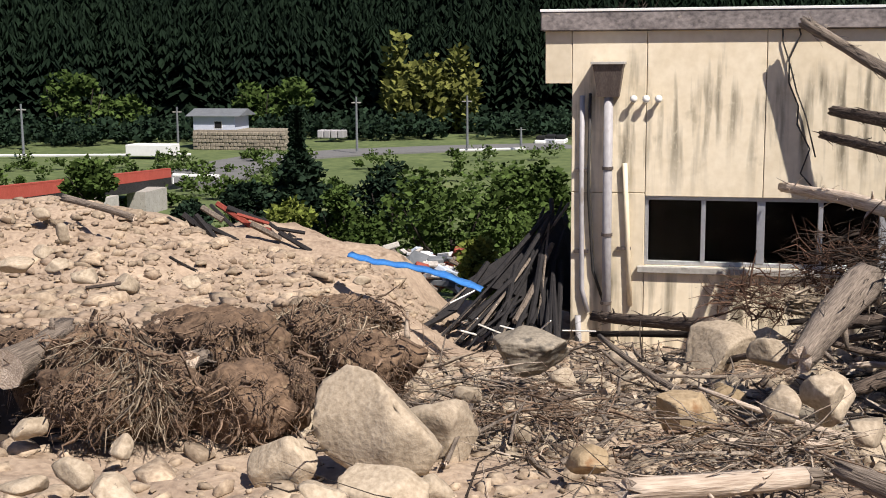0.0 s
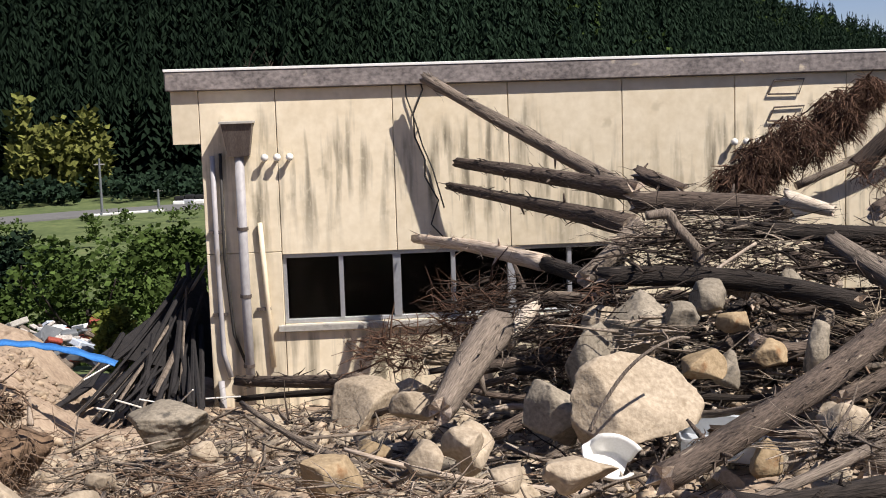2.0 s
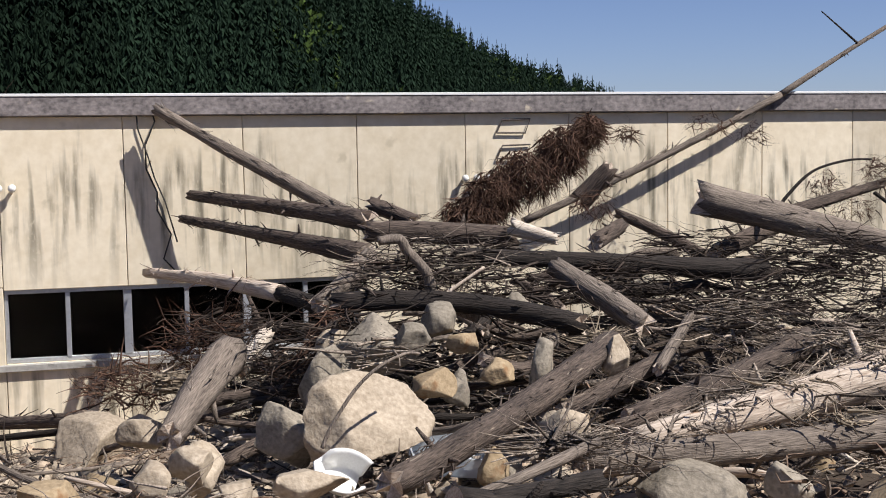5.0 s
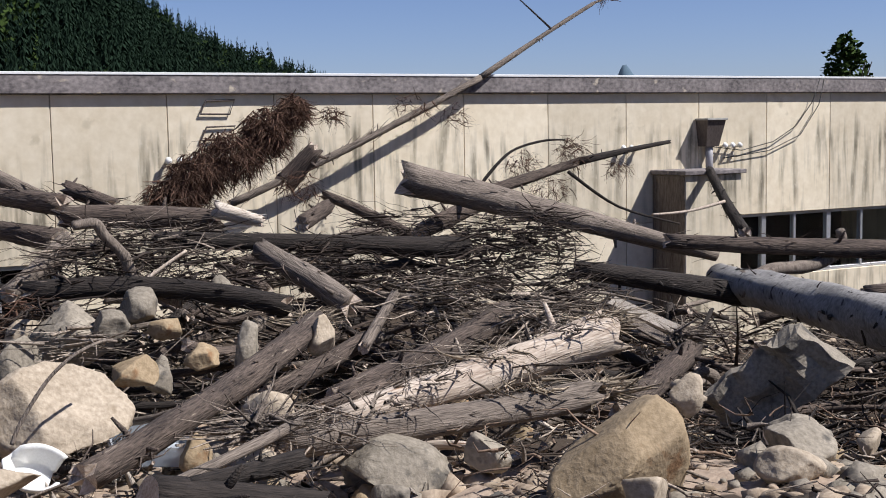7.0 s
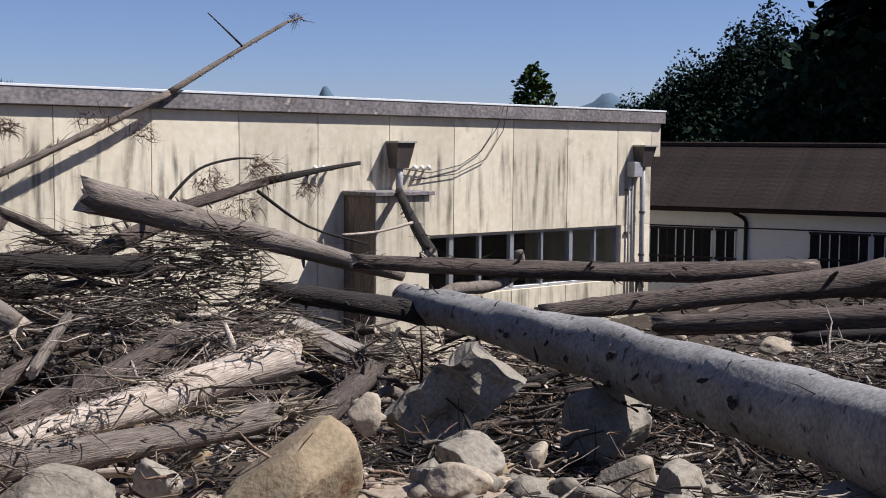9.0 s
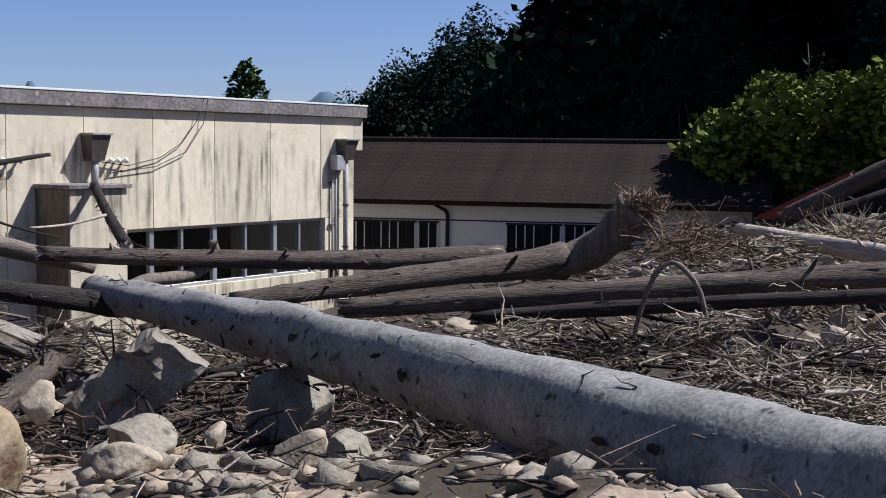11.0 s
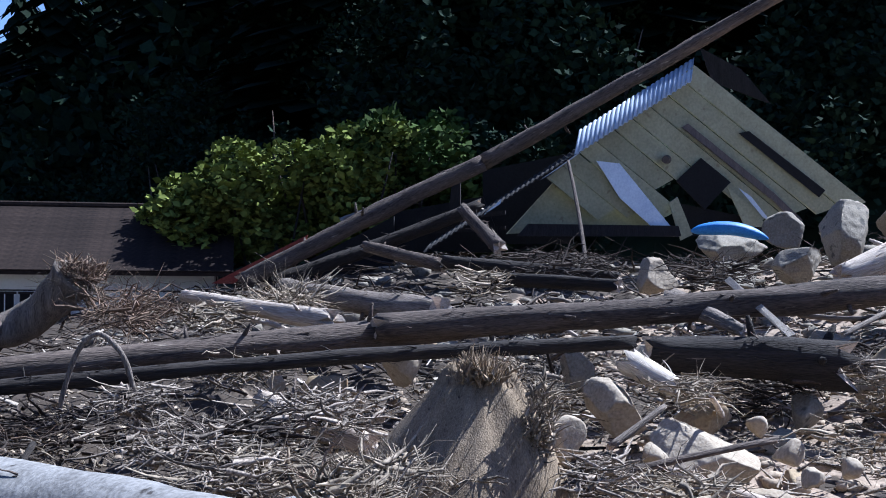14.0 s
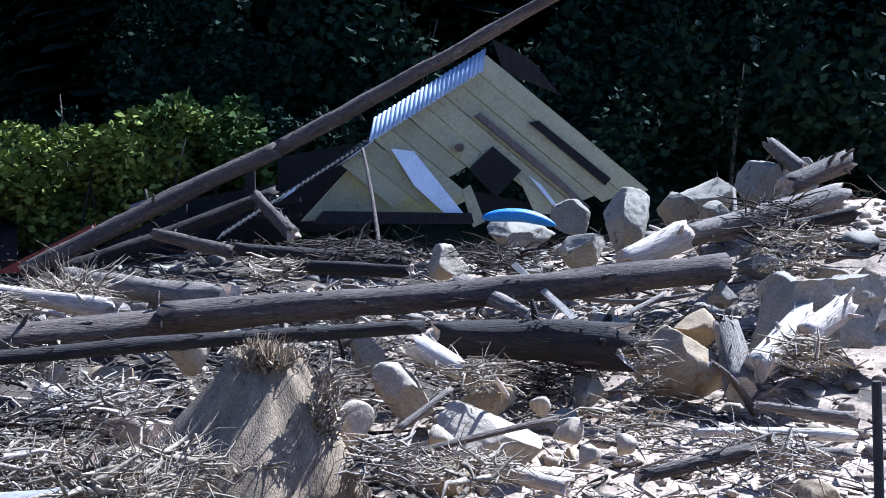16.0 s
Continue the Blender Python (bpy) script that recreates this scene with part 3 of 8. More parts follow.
def loose_frame(z):
    """A thin bent metal outline fixed to the wall."""
    a, b = 4.53, 4.93
    obj("bracket_outline", tube([(a, 11.97, z), (a + 0.08, 11.97, z + 0.17), (b + 0.07, 11.97, z + 0.18), (b, 11.97, z - 0.005), (a, 11.97, z)], 0.012, 6), TIN_BROWN, None,
        "thin rusty metal outline fixed on the wall", "bracket", "metal outlines on the wall")


loose_frame(3.80)
loose_frame(3.46)


BX0, BX1 = 11.9, 13.02


def porch_box():
    b = empty("box_annex", (11.9, 11.6, 0), "weathered concrete box built against the cream wall", "concrete box", kind="structure")
    inv = b.matrix_world.inverted()
    for n, bm, m in (("box_body", box(BX0, BX1, 11.2, 11.995, 0.2, 2.78, 0.01), CREAM), ("box_lid", box(BX0 - 0.06, BX1 + 0.06, 11.14, 11.994, 2.784, 2.85, 0.008), COPING)):
        part(n, bm, m, b).matrix_parent_inverse = inv
    # Streaked dark sheet: the side's stains and its shade, both as colour.
    part("stained_side", box(BX0 - 0.012, BX0 - 0.001, 11.21, 11.99, 0.3, 2.77, 0.003), WEATHERED, b).matrix_parent_inverse = inv


porch_box()


def cable(pts, r, label):
    obj("cable", tube(pts, r, 5), CABLE, None, label, "cable", "loose cables", smooth=True)


cable([(0.05 + 0.08 * math.sin(k * 1.9), 11.97, 4.28 - k * 0.29) for k in range(5)] + [(0.12, 11.96, 2.9), (0.28, 11.95, 2.6), (0.18, 11.95, 2.3), (0.4, 11.95, 2.05)], 0.011, "thin loose cable hanging down the wall")
cable([(-0.1, 11.97, 4.28), (-0.08, 11.97, 3.9), (0.02, 11.96, 3.6), (0.1, 11.96, 3.3), (0.22, 11.96, 3.0), (0.35, 11.95, 2.5)], 0.010, "thin loose cable hanging down the wall")
cable([(15.4, 11.9, 4.3), (15.25, 11.93, 3.9), (14.9, 11.95, 3.5), (14.4, 11.95, 3.25), (13.7, 11.95, 3.12), (13.0, 11.95, 3.2)], 0.008, "slack black cable looping from the roof")
cable([(15.5, 11.9, 4.3), (15.4, 11.93, 3.85), (15.0, 11.95, 3.35), (14.3, 11.95, 3.1), (13.3, 11.95, 3.0)], 0.008, "slack black cable looping from the roof")


# ---- logs, boulders, twigs ----
def log(p, q, r0, r1, m, label, seed, sag=0.0, ends="cc", stubs=3, sides=16, name="fallen_log", group="driftwood logs"):
    """A tapered trunk from p to q in its own frame along z. ends: c cut, b broken, r rooted."""
    p, q = Vector(p), Vector(q)
    d = q - p
    L = d.length
    rg = random.Random(seed)
    bm = bmesh.new()
    n = max(8, min(40, int(L / 0.22)))
    turn = d.to_track_quat("Z", "Y")
    down = turn.inverted() @ Vector((0, 0, -1))
    rings = []
    bx, by = rg.uniform(-1, 1) * 0.012 * L, rg.uniform(-1, 1) * 0.012 * L
    for i in range(n + 1):
        t = i / n
        r = r0 + (r1 - r0) * t
        if ends[0] == "r":
            r *= 1 + 0.3 * math.exp(-t * L / (2.2 * r0))
        if ends[1] == "r":
            r *= 1 + 0.3 * math.exp(-(1 - t) * L / (2.2 * r1))
        arch = math.sin(math.pi * t)
        c = Vector((bx * arch, by * arch, 0)) + down * sag * arch
        ring = []
        for k in range(sides):
            a = 2 * math.pi * k / sides
            nz = noise.noise(Vector((math.cos(a) * 1.2 + seed * 3.1, math.sin(a) * 1.2, t * L * 1.1)))
            nf = noise.noise(Vector((math.cos(a) * 5 + seed, math.sin(a) * 5, t * L * 2.2)))
            rr = r * (1 + 0.2 * nz + 0.09 * nf)
            z = t * L
            if ends[0] == "b" and i < 2:
                z += (0.5 + 0.5 * math.sin(k * 2.7 + seed)) * r0 * 1.6 * (1 if i == 0 else 0.4) * rg.random()
            if ends[1] == "b" and i > n - 2:
                z -= (0.5 + 0.5 * math.sin(k * 2.3 + seed)) * r1 * 1.8 * (1 if i == n else 0.4) * rg.random()
            ring.append(bm.verts.new(c + Vector((math.cos(a) * rr, math.sin(a) * rr, z))))
        rings.append(ring)
    for a, b in zip(rings, rings[1:]):
        for k in range(sides):
            bm.faces.new((a[k], a[(k + 1) % sides], b[(k + 1) % sides], b[k])).smooth = True
    caps = [(rings[0], -1), (rings[-1], 1)]
    for ring, s in caps:
        c = bm.verts.new(sum((v.co for v in ring), Vector()) / sides + Vector((0, 0, -s * 0.01)))
        for k in range(sides):
            f = (ring[k], ring[(k + 1) % sides], c) if s > 0 else (ring[(k + 1) % sides], ring[k], c)
            bm.faces.new(f).material_index = 1
    o = obj(name, bm, [m, PEELED if m is not BARK_GREY else WEATHERED], None, label, "log", group)
    o.matrix_world = Matrix.Translation(p) @ turn.to_matrix().to_4x4()
    if r0 + r1 > 0.09:
        q_ = np.random.default_rng(seed)
        n_ = int(min(90, 22 * L))
        t_, a_ = q_.uniform(0.02, 0.98, n_), q_.uniform(0, 6.28, n_)
        arch_ = np.sin(math.pi * t_)
        r_s = (r0 + (r1 - r0) * t_) * 0.98
        at_ = np.stack([bx * arch_ + down.x * sag * arch_ + np.cos(a_) * r_s, by * arch_ + down.y * sag * arch_ + np.sin(a_) * r_s, t_ * L + down.z * sag * arch_], 1)
        wy_ = np.stack([np.cos(a_) * q_.uniform(0.02, 0.5, n_) + q_.normal(0, 0.12, n_), np.sin(a_) * q_.uniform(0.02, 0.5, n_) + q_.normal(0, 0.12, n_), q_.choice([-1.0, 1.0], n_)], 1)
        fr = sticks("loose_bark", at_, wy_, q_.uniform(0.04, 0.22, n_), q_.uniform(0.003, 0.011, n_), m if m is not BARK_GREY else BARK, "", seed, 0.25, "")
        fr.parent = o
    for s in range(stubs):
        t = rg.uniform(0.1, 0.9)
        a = rg.uniform(0, 6.28)
        r = r0 + (r1 - r0) * t
        e = Vector((math.cos(a), math.sin(a), rg.uniform(-0.3, 0.6))).normalized()
        base = Vector((bx, by, 0)) * math.sin(math.pi * t) + down * sag * math.sin(math.pi * t) + Vector((math.cos(a), math.sin(a), 0)) * r * 0.7 + Vector((0, 0, t * L))
        ln = rg.uniform(0.5, 1.6) * r + 0.03
        part("branch_stub", tube([base, base + e * ln * 0.6, base + e * ln], [r * 0.22, r * 0.16, r * 0.09], 6), m, o, smooth=True)
    return o


def boulder(c, size, seed, m, label, rz=0.0, cuts=7):
    ragged = 4.0 if m is SOIL_DARK else 1.0
    rg = random.Random(seed)
    bm = bmesh.new()
    bmesh.ops.create_icosphere(bm, subdivisions=5 if max(size) > 0.42 else 4 if max(size) > 0.17 else 3, radius=1)
    planes = []
    for k in range(cuts + 5):
        nrm = Vector((rg.gauss(0, 1), rg.gauss(0, 1), rg.gauss(0, 0.8))).normalized()
        planes.append((nrm, rg.uniform(0.42, 0.76)))
    off = Vector((seed * 1.37, seed * 0.71, seed * 2.1))
    for v in bm.verts:
        co = v.co.copy()
        for nrm, dist in planes:
            s = co.dot(nrm) - dist
            if s > 0:
                co -= nrm * s * 0.97
        co *= 1.12 + 0.10 * noise.noise(co * 1.3 + off) + 0.045 * ragged * noise.noise(co * 3.7 + off) + 0.03 * ragged * noise.noise(co * 8 + off) + 0.018 * ragged * noise.noise(co * 19 + off)
        v.co = Vector((co.x * size[0], co.y * size[1], co.z * size[2]))
    o = obj("boulder", bm, m, None, label, "boulder", "boulders in the debris", smooth=True)
    o.matrix_world = pose(c[0], c[1], c[2], rg.uniform(-12, 12), rg.uniform(-12, 12), rz + rg.uniform(-30, 30))
    return o


def sticks(name, at, way, length, radius, m, label, seed, bend=0.25, cat="twigs", segs=3):
    """Many thin crooked three-sided sticks as one mesh. at, way: arrays of n x 3; length, radius: arrays of n."""
    r = np.random.default_rng(seed)
    n = len(at)
    way = way / np.linalg.norm(way, axis=1, keepdims=True)
    side = np.cross(way, r.normal(size=(n, 3)))
    side /= np.linalg.norm(side, axis=1, keepdims=True)
    up = np.cross(way, side)
    vs = []
    for s in range(segs + 1):
        t = s / segs
        c = at + way * (length * t)[:, None] + side * (bend * length * (t * t - t * 0.3) * r.uniform(-1, 1, n))[:, None] + up * (bend * 0.5 * length * t * t * r.uniform(-1, 1, n))[:, None]
        w = radius * (1 - 0.75 * t)
        for k in range(3):
            a = 2.094 * k
            vs.append(c + side * (w * math.cos(a))[:, None] + up * (w * math.sin(a))[:, None])
    V = np.stack(vs, 1).reshape(-1, 3)
    per = (segs + 1) * 3
    f = []
    for s in range(segs):
        for k in range(3):
            f.append((s * 3 + k, s * 3 + (k + 1) % 3, s * 3 + 3 + (k + 1) % 3, s * 3 + 3 + k))
    F = (np.array(f)[None] + (np.arange(n) * per)[:, None, None]).reshape(-1, 4)
    return raw(name, V, F, m, label=label, category=cat, kind="stuff")


def strewn(name, n, x0, x1, y0, y1, lmin, lmax, rmin, rmax, m, label, seed, lift=0.12, tilt=0.35, cat="twigs", keep=None, bend=0.25, down=0.0):
    """Sticks lying about on the ground inside a stretch of the plan."""
    r = np.random.default_rng(seed)
    x, y = r.uniform(x0, x1, n), r.uniform(y0, y1, n)
    cl = wave(x, y, 1.4, seed)
    ok = cl > r.uniform(-1.1, 0.5, n)
    if keep is not None:
        ok &= keep(x, y)
    x, y = x[ok], y[ok]
    n = len(x)
    z = ground(x, y) + r.uniform(0, lift, n) + 0.01
    a = r.uniform(0, 2 * math.pi, n)
    w = np.stack([np.cos(a), np.sin(a), r.normal(0.05 - down, tilt, n)], 1)
    ln = r.uniform(0, 1, n) ** 1.8 * (lmax - lmin) + lmin
    rad = (rmin + (rmax - rmin) * r.uniform(0, 1, n) ** 2)
    return sticks(name, np.stack([x, y, z], 1), w, ln, rad, m, label, seed, bend, cat)


def tuft(name, c, size, n, lmin, lmax, rad, m, label, seed, out=(0, 0, 0), cat="roots", bend=0.5, spread=1.0):
    """A ragged ball or mat of roots, fibres or dead needles round c."""
    r = np.random.default_rng(seed)
    d = r.normal(size=(n, 3))
    d /= np.linalg.norm(d, axis=1, keepdims=True)
    at = np.array(c) + d * np.array(size) * (r.uniform(0.15, 1, n) ** 0.5)[:, None]
    lie = 0.16 if cat in ("splinters", "brush") else 0.45
    d[:, 2] *= lie / 0.45
    q = r.normal(0, 1, (n, 3)) * np.array([1.0, 1.0, lie])
    w = d * spread * 0.35 + np.array(out) + q
    return sticks(name, at, w, r.uniform(lmin, lmax, n), rad * (0.35 + 2.0 * r.uniform(0, 1, n) ** 4), m, label, seed, bend, cat)


def pebbles(name, n, x0, x1, y0, y1, smin, smax, m, label, seed, keep=None, power=3.0):
    """Small angular stones resting on the ground, joined."""
    r = np.random.default_rng(seed)
    x, y = r.uniform(x0, x1, n), r.uniform(y0, y1, n)
    if keep is not None:
        k = keep(x, y)
        x, y = x[k], y[k]
    n = len(x)
    s = smin + (smax - smin) * r.uniform(0, 1, n) ** power
    t = (1 + 5 ** 0.5) / 2
    ico = np.array([(-1, t, 0), (1, t, 0), (-1, -t, 0), (1, -t, 0), (0, -1, t), (0, 1, t), (0, -1, -t), (0, 1, -t), (t, 0, -1), (t, 0, 1), (-t, 0, -1), (-t, 0, 1)]) / 1.902
    tri = np.array([(0, 11, 5), (0, 5, 1), (0, 1, 7), (0, 7, 10), (0, 10, 11), (1, 5, 9), (5, 11, 4), (11, 10, 2), (10, 7, 6), (7, 1, 8), (3, 9, 4), (3, 4, 2), (3, 2, 6), (3, 6, 8), (3, 8, 9), (4, 9, 5), (2, 4, 11), (6, 2, 10), (8, 6, 7), (9, 8, 1)])
    V = ico[None] * (1 + r.normal(0, 0.3, (n, 12, 1))) * s[:, None, None] * np.stack([r.uniform(0.7, 1.3, n), r.uniform(0.5, 1.1, n), r.uniform(0.3, 0.7, n)], 1)[:, None, :]
    a = r.uniform(0, 6.28, n)
    c, q = np.cos(a)[:, None], np.sin(a)[:, None]
    X, Y = V[..., 0] * c - V[..., 1] * q, V[..., 0] * q + V[..., 1] * c
    V = np.stack([X + x[:, None], Y + y[:, None], V[..., 2] + (ground(x, y) + s * 0.08)[:, None]], 2).reshape(-1, 3)
    F = (tri[None] + (np.arange(n) * 12)[:, None, None]).reshape(-1, 3)
    return raw(name, V, F, m, label=label, category="stones", kind="stuff")


def leaves(at, size, seed, flat=0.35):
    """Folded leaf shapes at the places given: vertices and faces."""
    r = np.random.default_rng(seed)
    n = len(at)
    d = r.normal(size=(n, 3))
    d[:, 2] = np.abs(d[:, 2]) * flat
    d /= np.linalg.norm(d, axis=1, keepdims=True)
    s = np.cross(d, r.normal(size=(n, 3)))
    s /= np.linalg.norm(s, axis=1, keepdims=True)
    u = np.cross(d, s)
    L = (size * r.uniform(0.6, 1.3, n))[:, None]
    W = L * 0.34
    V = np.stack([at, at + d * L * 0.5 + s * W + u * W * 0.3, at + d * L, at + d * L * 0.5 - s * W + u * W * 0.3], 1).reshape(-1, 3)
    F = (np.array([[0, 1, 2, 3]])[None] + (np.arange(n) * 4)[:, None, None]).reshape(-1, 4)
    return V, F


def crown_points(n, size, seed, lumps=14):
    """Points of an uneven crown with gaps, about the origin, base at z = 0."""
    r = np.random.default_rng(seed)
    lc = r.normal(size=(lumps, 3))
    lc /= np.linalg.norm(lc, axis=1, keepdims=True)
    lc *= r.uniform(0.35, 0.8, (lumps, 1))
    lr = r.uniform(0.22, 0.42, lumps)
    k = r.integers(0, lumps, n)
    d = r.normal(size=(n, 3))
    d /= np.linalg.norm(d, axis=1, keepdims=True)
    p = lc[k] + d * (lr[k] * r.uniform(0.55, 1.05, n) ** 0.6)[:, None]
    return (p * 0.5 + np.array([0, 0, 0.5])) * np.array(size)


def leafy_tree(x, y, height, width, m, label, seed, n=2600, leaf=0.28, trunk=0.35, z=None, name="broadleaf_tree"):
    z = ground1(x, y) if z is None else z
    t = empty(name, (x, y, z), label, "tree", "trees")
    inv = t.matrix_world.inverted()
    rg = random.Random(seed)
    th = height * trunk
    bm = tube([(x, y, z - 0.3), (x + 0.05 * width, y, z + th * 0.6), (x, y, z + th * 1.6)], [0.04 * height, 0.03 * height, 0.015 * height], 8)
    for k in range(5):
        a = k * 1.26 + rg.random()
        bm = tube([(x, y, z + th * 0.8), (x + math.cos(a) * width * 0.2, y + math.sin(a) * width * 0.2, z + th * 1.5), (x + math.cos(a) * width * 0.36, y + math.sin(a) * width * 0.36, z + height * 0.72)], [0.015 * height, 0.01 * height, 0.004 * height], 6, bm)
    o = part("trunk", bm, BARK_DARK, t, smooth=True)
    o.matrix_parent_inverse = inv
    p = crown_points(n, (width, width, height - th * 0.7), seed) + np.array([x, y, z + th * 0.7])
    v, f = leaves(p, np.full(n, leaf), seed)
    c = raw("crown", v, f, m, t)
    c.matrix_parent_inverse = inv
    return t


def conifer_shape(seed, layers=9, arms=9, full=0.5, droop=0.035):
    """A unit cedar: whorls of drooping jagged sprays. Triangles."""
    r = np.random.default_rng(seed)
    V, F = [], []
    for i in range(layers):
        t = i / (layers - 1)
        z = 0.12 + 0.86 * t
        w = 0.27 * (1 - t) ** 0.75 + 0.018
        for k in range(arms):
            a = 2 * math.pi * (k + r.random()) / arms
            ln = w * r.uniform(0.65, 1.25)
            zz = z + r.uniform(-0.04, 0.04)
            c, s = math.cos(a), math.sin(a)
            b = len(V)
            wd = full * w
            V += [(0, 0, zz + 0.05), (c * ln * 0.6 - s * wd * 0.6, s * ln * 0.6 + c * wd * 0.6, zz + 0.005), (c * ln, s * ln, zz - droop), (c * ln * 0.6 + s * wd * 0.6, s * ln * 0.6 - c * wd * 0.6, zz + 0.005)]
            F += [(b, b + 1, b + 2), (b, b + 2, b + 3)]
    return np.array(V), np.array(F)


def forest(name, xs, ys, hs, m, label, seed, layers=9, arms=9, wide=1.0, full=0.5, droop=0.035):
    r = np.random.default_rng(seed)
    shapes = [conifer_shape(seed + k, layers, arms, full, droop) for k in range(5)]
    VV, FF, base = [], [], 0
    zs = ground(xs, ys)
    pick = r.integers(0, 5, len(xs))
    ang = r.uniform(0, 6.28, len(xs))
    for k, (v, f) in enumerate(shapes):
        i = np.where(pick == k)[0]
        if not len(i):
            continue
        c, s = np.cos(ang[i])[:, None], np.sin(ang[i])[:, None]
        h = hs[i][:, None]
        ww = wide * r.uniform(0.8, 1.25, (len(i), 1))
        X = (v[None, :, 0] * c - v[None, :, 1] * s) * h * ww + xs[i][:, None]
        Y = (v[None, :, 0] * s + v[None, :, 1] * c) * h * ww + ys[i][:, None]
        Z = v[None, :, 2] * h + zs[i][:, None]
        V = np.stack([X, Y, Z], 2).reshape(-1, 3)
        F = (f[None] + (np.arange(len(i)) * len(v))[:, None, None]).reshape(-1, 3) + base
        base += len(V)
        VV.append(V)
        FF.append(F)
    return raw(name, np.concatenate(VV), np.concatenate(FF), m, label=label, category="forest", kind="stuff")


def leaf_wood(name, xs, ys, hs, m, label, seed, per=420, leaf=0.55, squash=0.8):
    """Many broadleaf crowns with trunks hidden in them, as one wood."""
    r = np.random.default_rng(seed)
    zs = ground(xs, ys)
    P, S = [], []
    for k, (x, y, h, z) in enumerate(zip(xs, ys, hs, zs)):
        w = h * squash * r.uniform(0.8, 1.2)
        P.append(crown_points(per, (w, w, h), seed * 31 + k, 9) + np.array([x, y, z]))
        S.append(np.full(per, leaf * r.uniform(0.8, 1.2)))
    v, f = leaves(np.concatenate(P), np.concatenate(S), seed, 0.6)
    return raw(name, v, f, m, label=label, category="trees", kind="stuff")


# ---- the far valley ----
r_ = np.random.default_rng(11)
naz, nr = r_.uniform(-36, 26, 11000), 0
base_ = np.interp(naz, [-60, 0, 10, 25], [205, 200, 230, 330])
span_ = np.interp(naz, [-60, 0, 25], [240, 260, 300])
nr = base_ + span_ * r_.uniform(0, 1.02, 11000) ** 1.35
fx, fy = np.sin(np.radians(naz)) * nr - 0.5, np.cos(np.radians(naz)) * nr - 4
seen_ = (naz < -7) | (nr > base_ + span_ * 0.06)
tall_ = r_.uniform(11, 18, 11000)
# The farther ridge takes the haze-lightened cedar colour.
for name_, side_, mat_ in (("cedar_forest", naz < 1, CEDAR), ("cedar_forest_ridge", naz >= 1, CEDAR_HAZY)):
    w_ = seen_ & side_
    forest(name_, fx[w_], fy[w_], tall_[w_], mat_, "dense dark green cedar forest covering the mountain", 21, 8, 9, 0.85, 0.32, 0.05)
k_ = (naz < 24) & (wave(fx, fy, 0.02, 9) > 0.35) & (nr > base_ + 60) & (naz > 8)
leaf_wood("mountain_broadleaf", fx[k_][:260], fy[k_][:260], r_.uniform(8, 13, 260)[: k_.sum()], BROADLEAF, "lighter broadleaf patches among the mountain cedars", 22, 90, 1.9)


def at_az(az, r):
    return math.sin(math.radians(az)) * r - 0.6, math.cos(math.radians(az)) * r - 4.0


for az_, rr_, hh_, ww_ in ((-29, 192, 10.5, 12), (-27, 193, 7, 8), (-21, 191, 9, 8), (-19.5, 193, 10, 5)):
    x_, y_ = at_az(az_, rr_)
    leafy_tree(x_, y_, hh_, ww_, BROADLEAF, "sunlit light green tree at the forest edge", int(-az_ * 7), 1100, 1.0, 0.1)
bx_, by_ = [], []
for k in range(26):
    x_, y_ = at_az(-13.2 + r_.uniform(-1.9, 1.7), r_.uniform(190, 200))
    bx_.append(x_), by_.append(y_)
leaf_wood("bamboo_grove", np.array(bx_), np.array(by_), r_.uniform(9, 15, 26), BAMBOO, "yellowish bamboo grove at the foot of the mountain", 23, 260, 1.2, 0.35)
va, vr = r_.uniform(-36, -2, 240), r_.uniform(48, 150, 240)
leaf_wood("valley_shrubs", np.sin(np.radians(va)) * vr, np.cos(np.radians(va)) * vr - 4, r_.uniform(0.8, 2.6, 240), BROADLEAF, "scattered shrubs on the river flats", 26, 110, 0.42, 1.5)
und = 420
ua = r_.uniform(-33, -4, und)
ur = r_.uniform(178, 202, und)
leaf_wood("forest_edge_shrubs", np.sin(np.radians(ua)) * ur, np.cos(np.radians(ua)) * ur - 4, r_.uniform(1.5, 4.5, und), BROADLEAF_DARK_SHADED, "low dark shrubs along the forest edge", 24, 50, 0.9, 1.3)


def strip(pts, width, m, name, label, lift, thick=0.25):
    bm = bmesh.new()
    prev = None
    for i, (x, y, z) in enumerate(pts):
        a, b = pts[max(i - 1, 0)], pts[min(i + 1, len(pts) - 1)]
        d = Vector((b[0] - a[0], b[1] - a[1], 0)).normalized()
        s = Vector((-d.y, d.x, 0)) * width / 2
        c = Vector((x, y, z + lift))
        row = [bm.verts.new(c - s), bm.verts.new(c + s), bm.verts.new(c + s - Vector((0, 0, thick))), bm.verts.new(c - s - Vector((0, 0, thick)))]
        if prev:
            for k in range(4):
                bm.faces.new((prev[k], row[k], row[(k + 1) % 4], prev[(k + 1) % 4]))
        else:
            bm.faces.new(row)
        prev = row
    bm.faces.new(prev[::-1])
    bmesh.ops.recalc_face_normals(bm, faces=bm.faces)
    return obj(name, bm, m, None, label, "road", kind="structure")


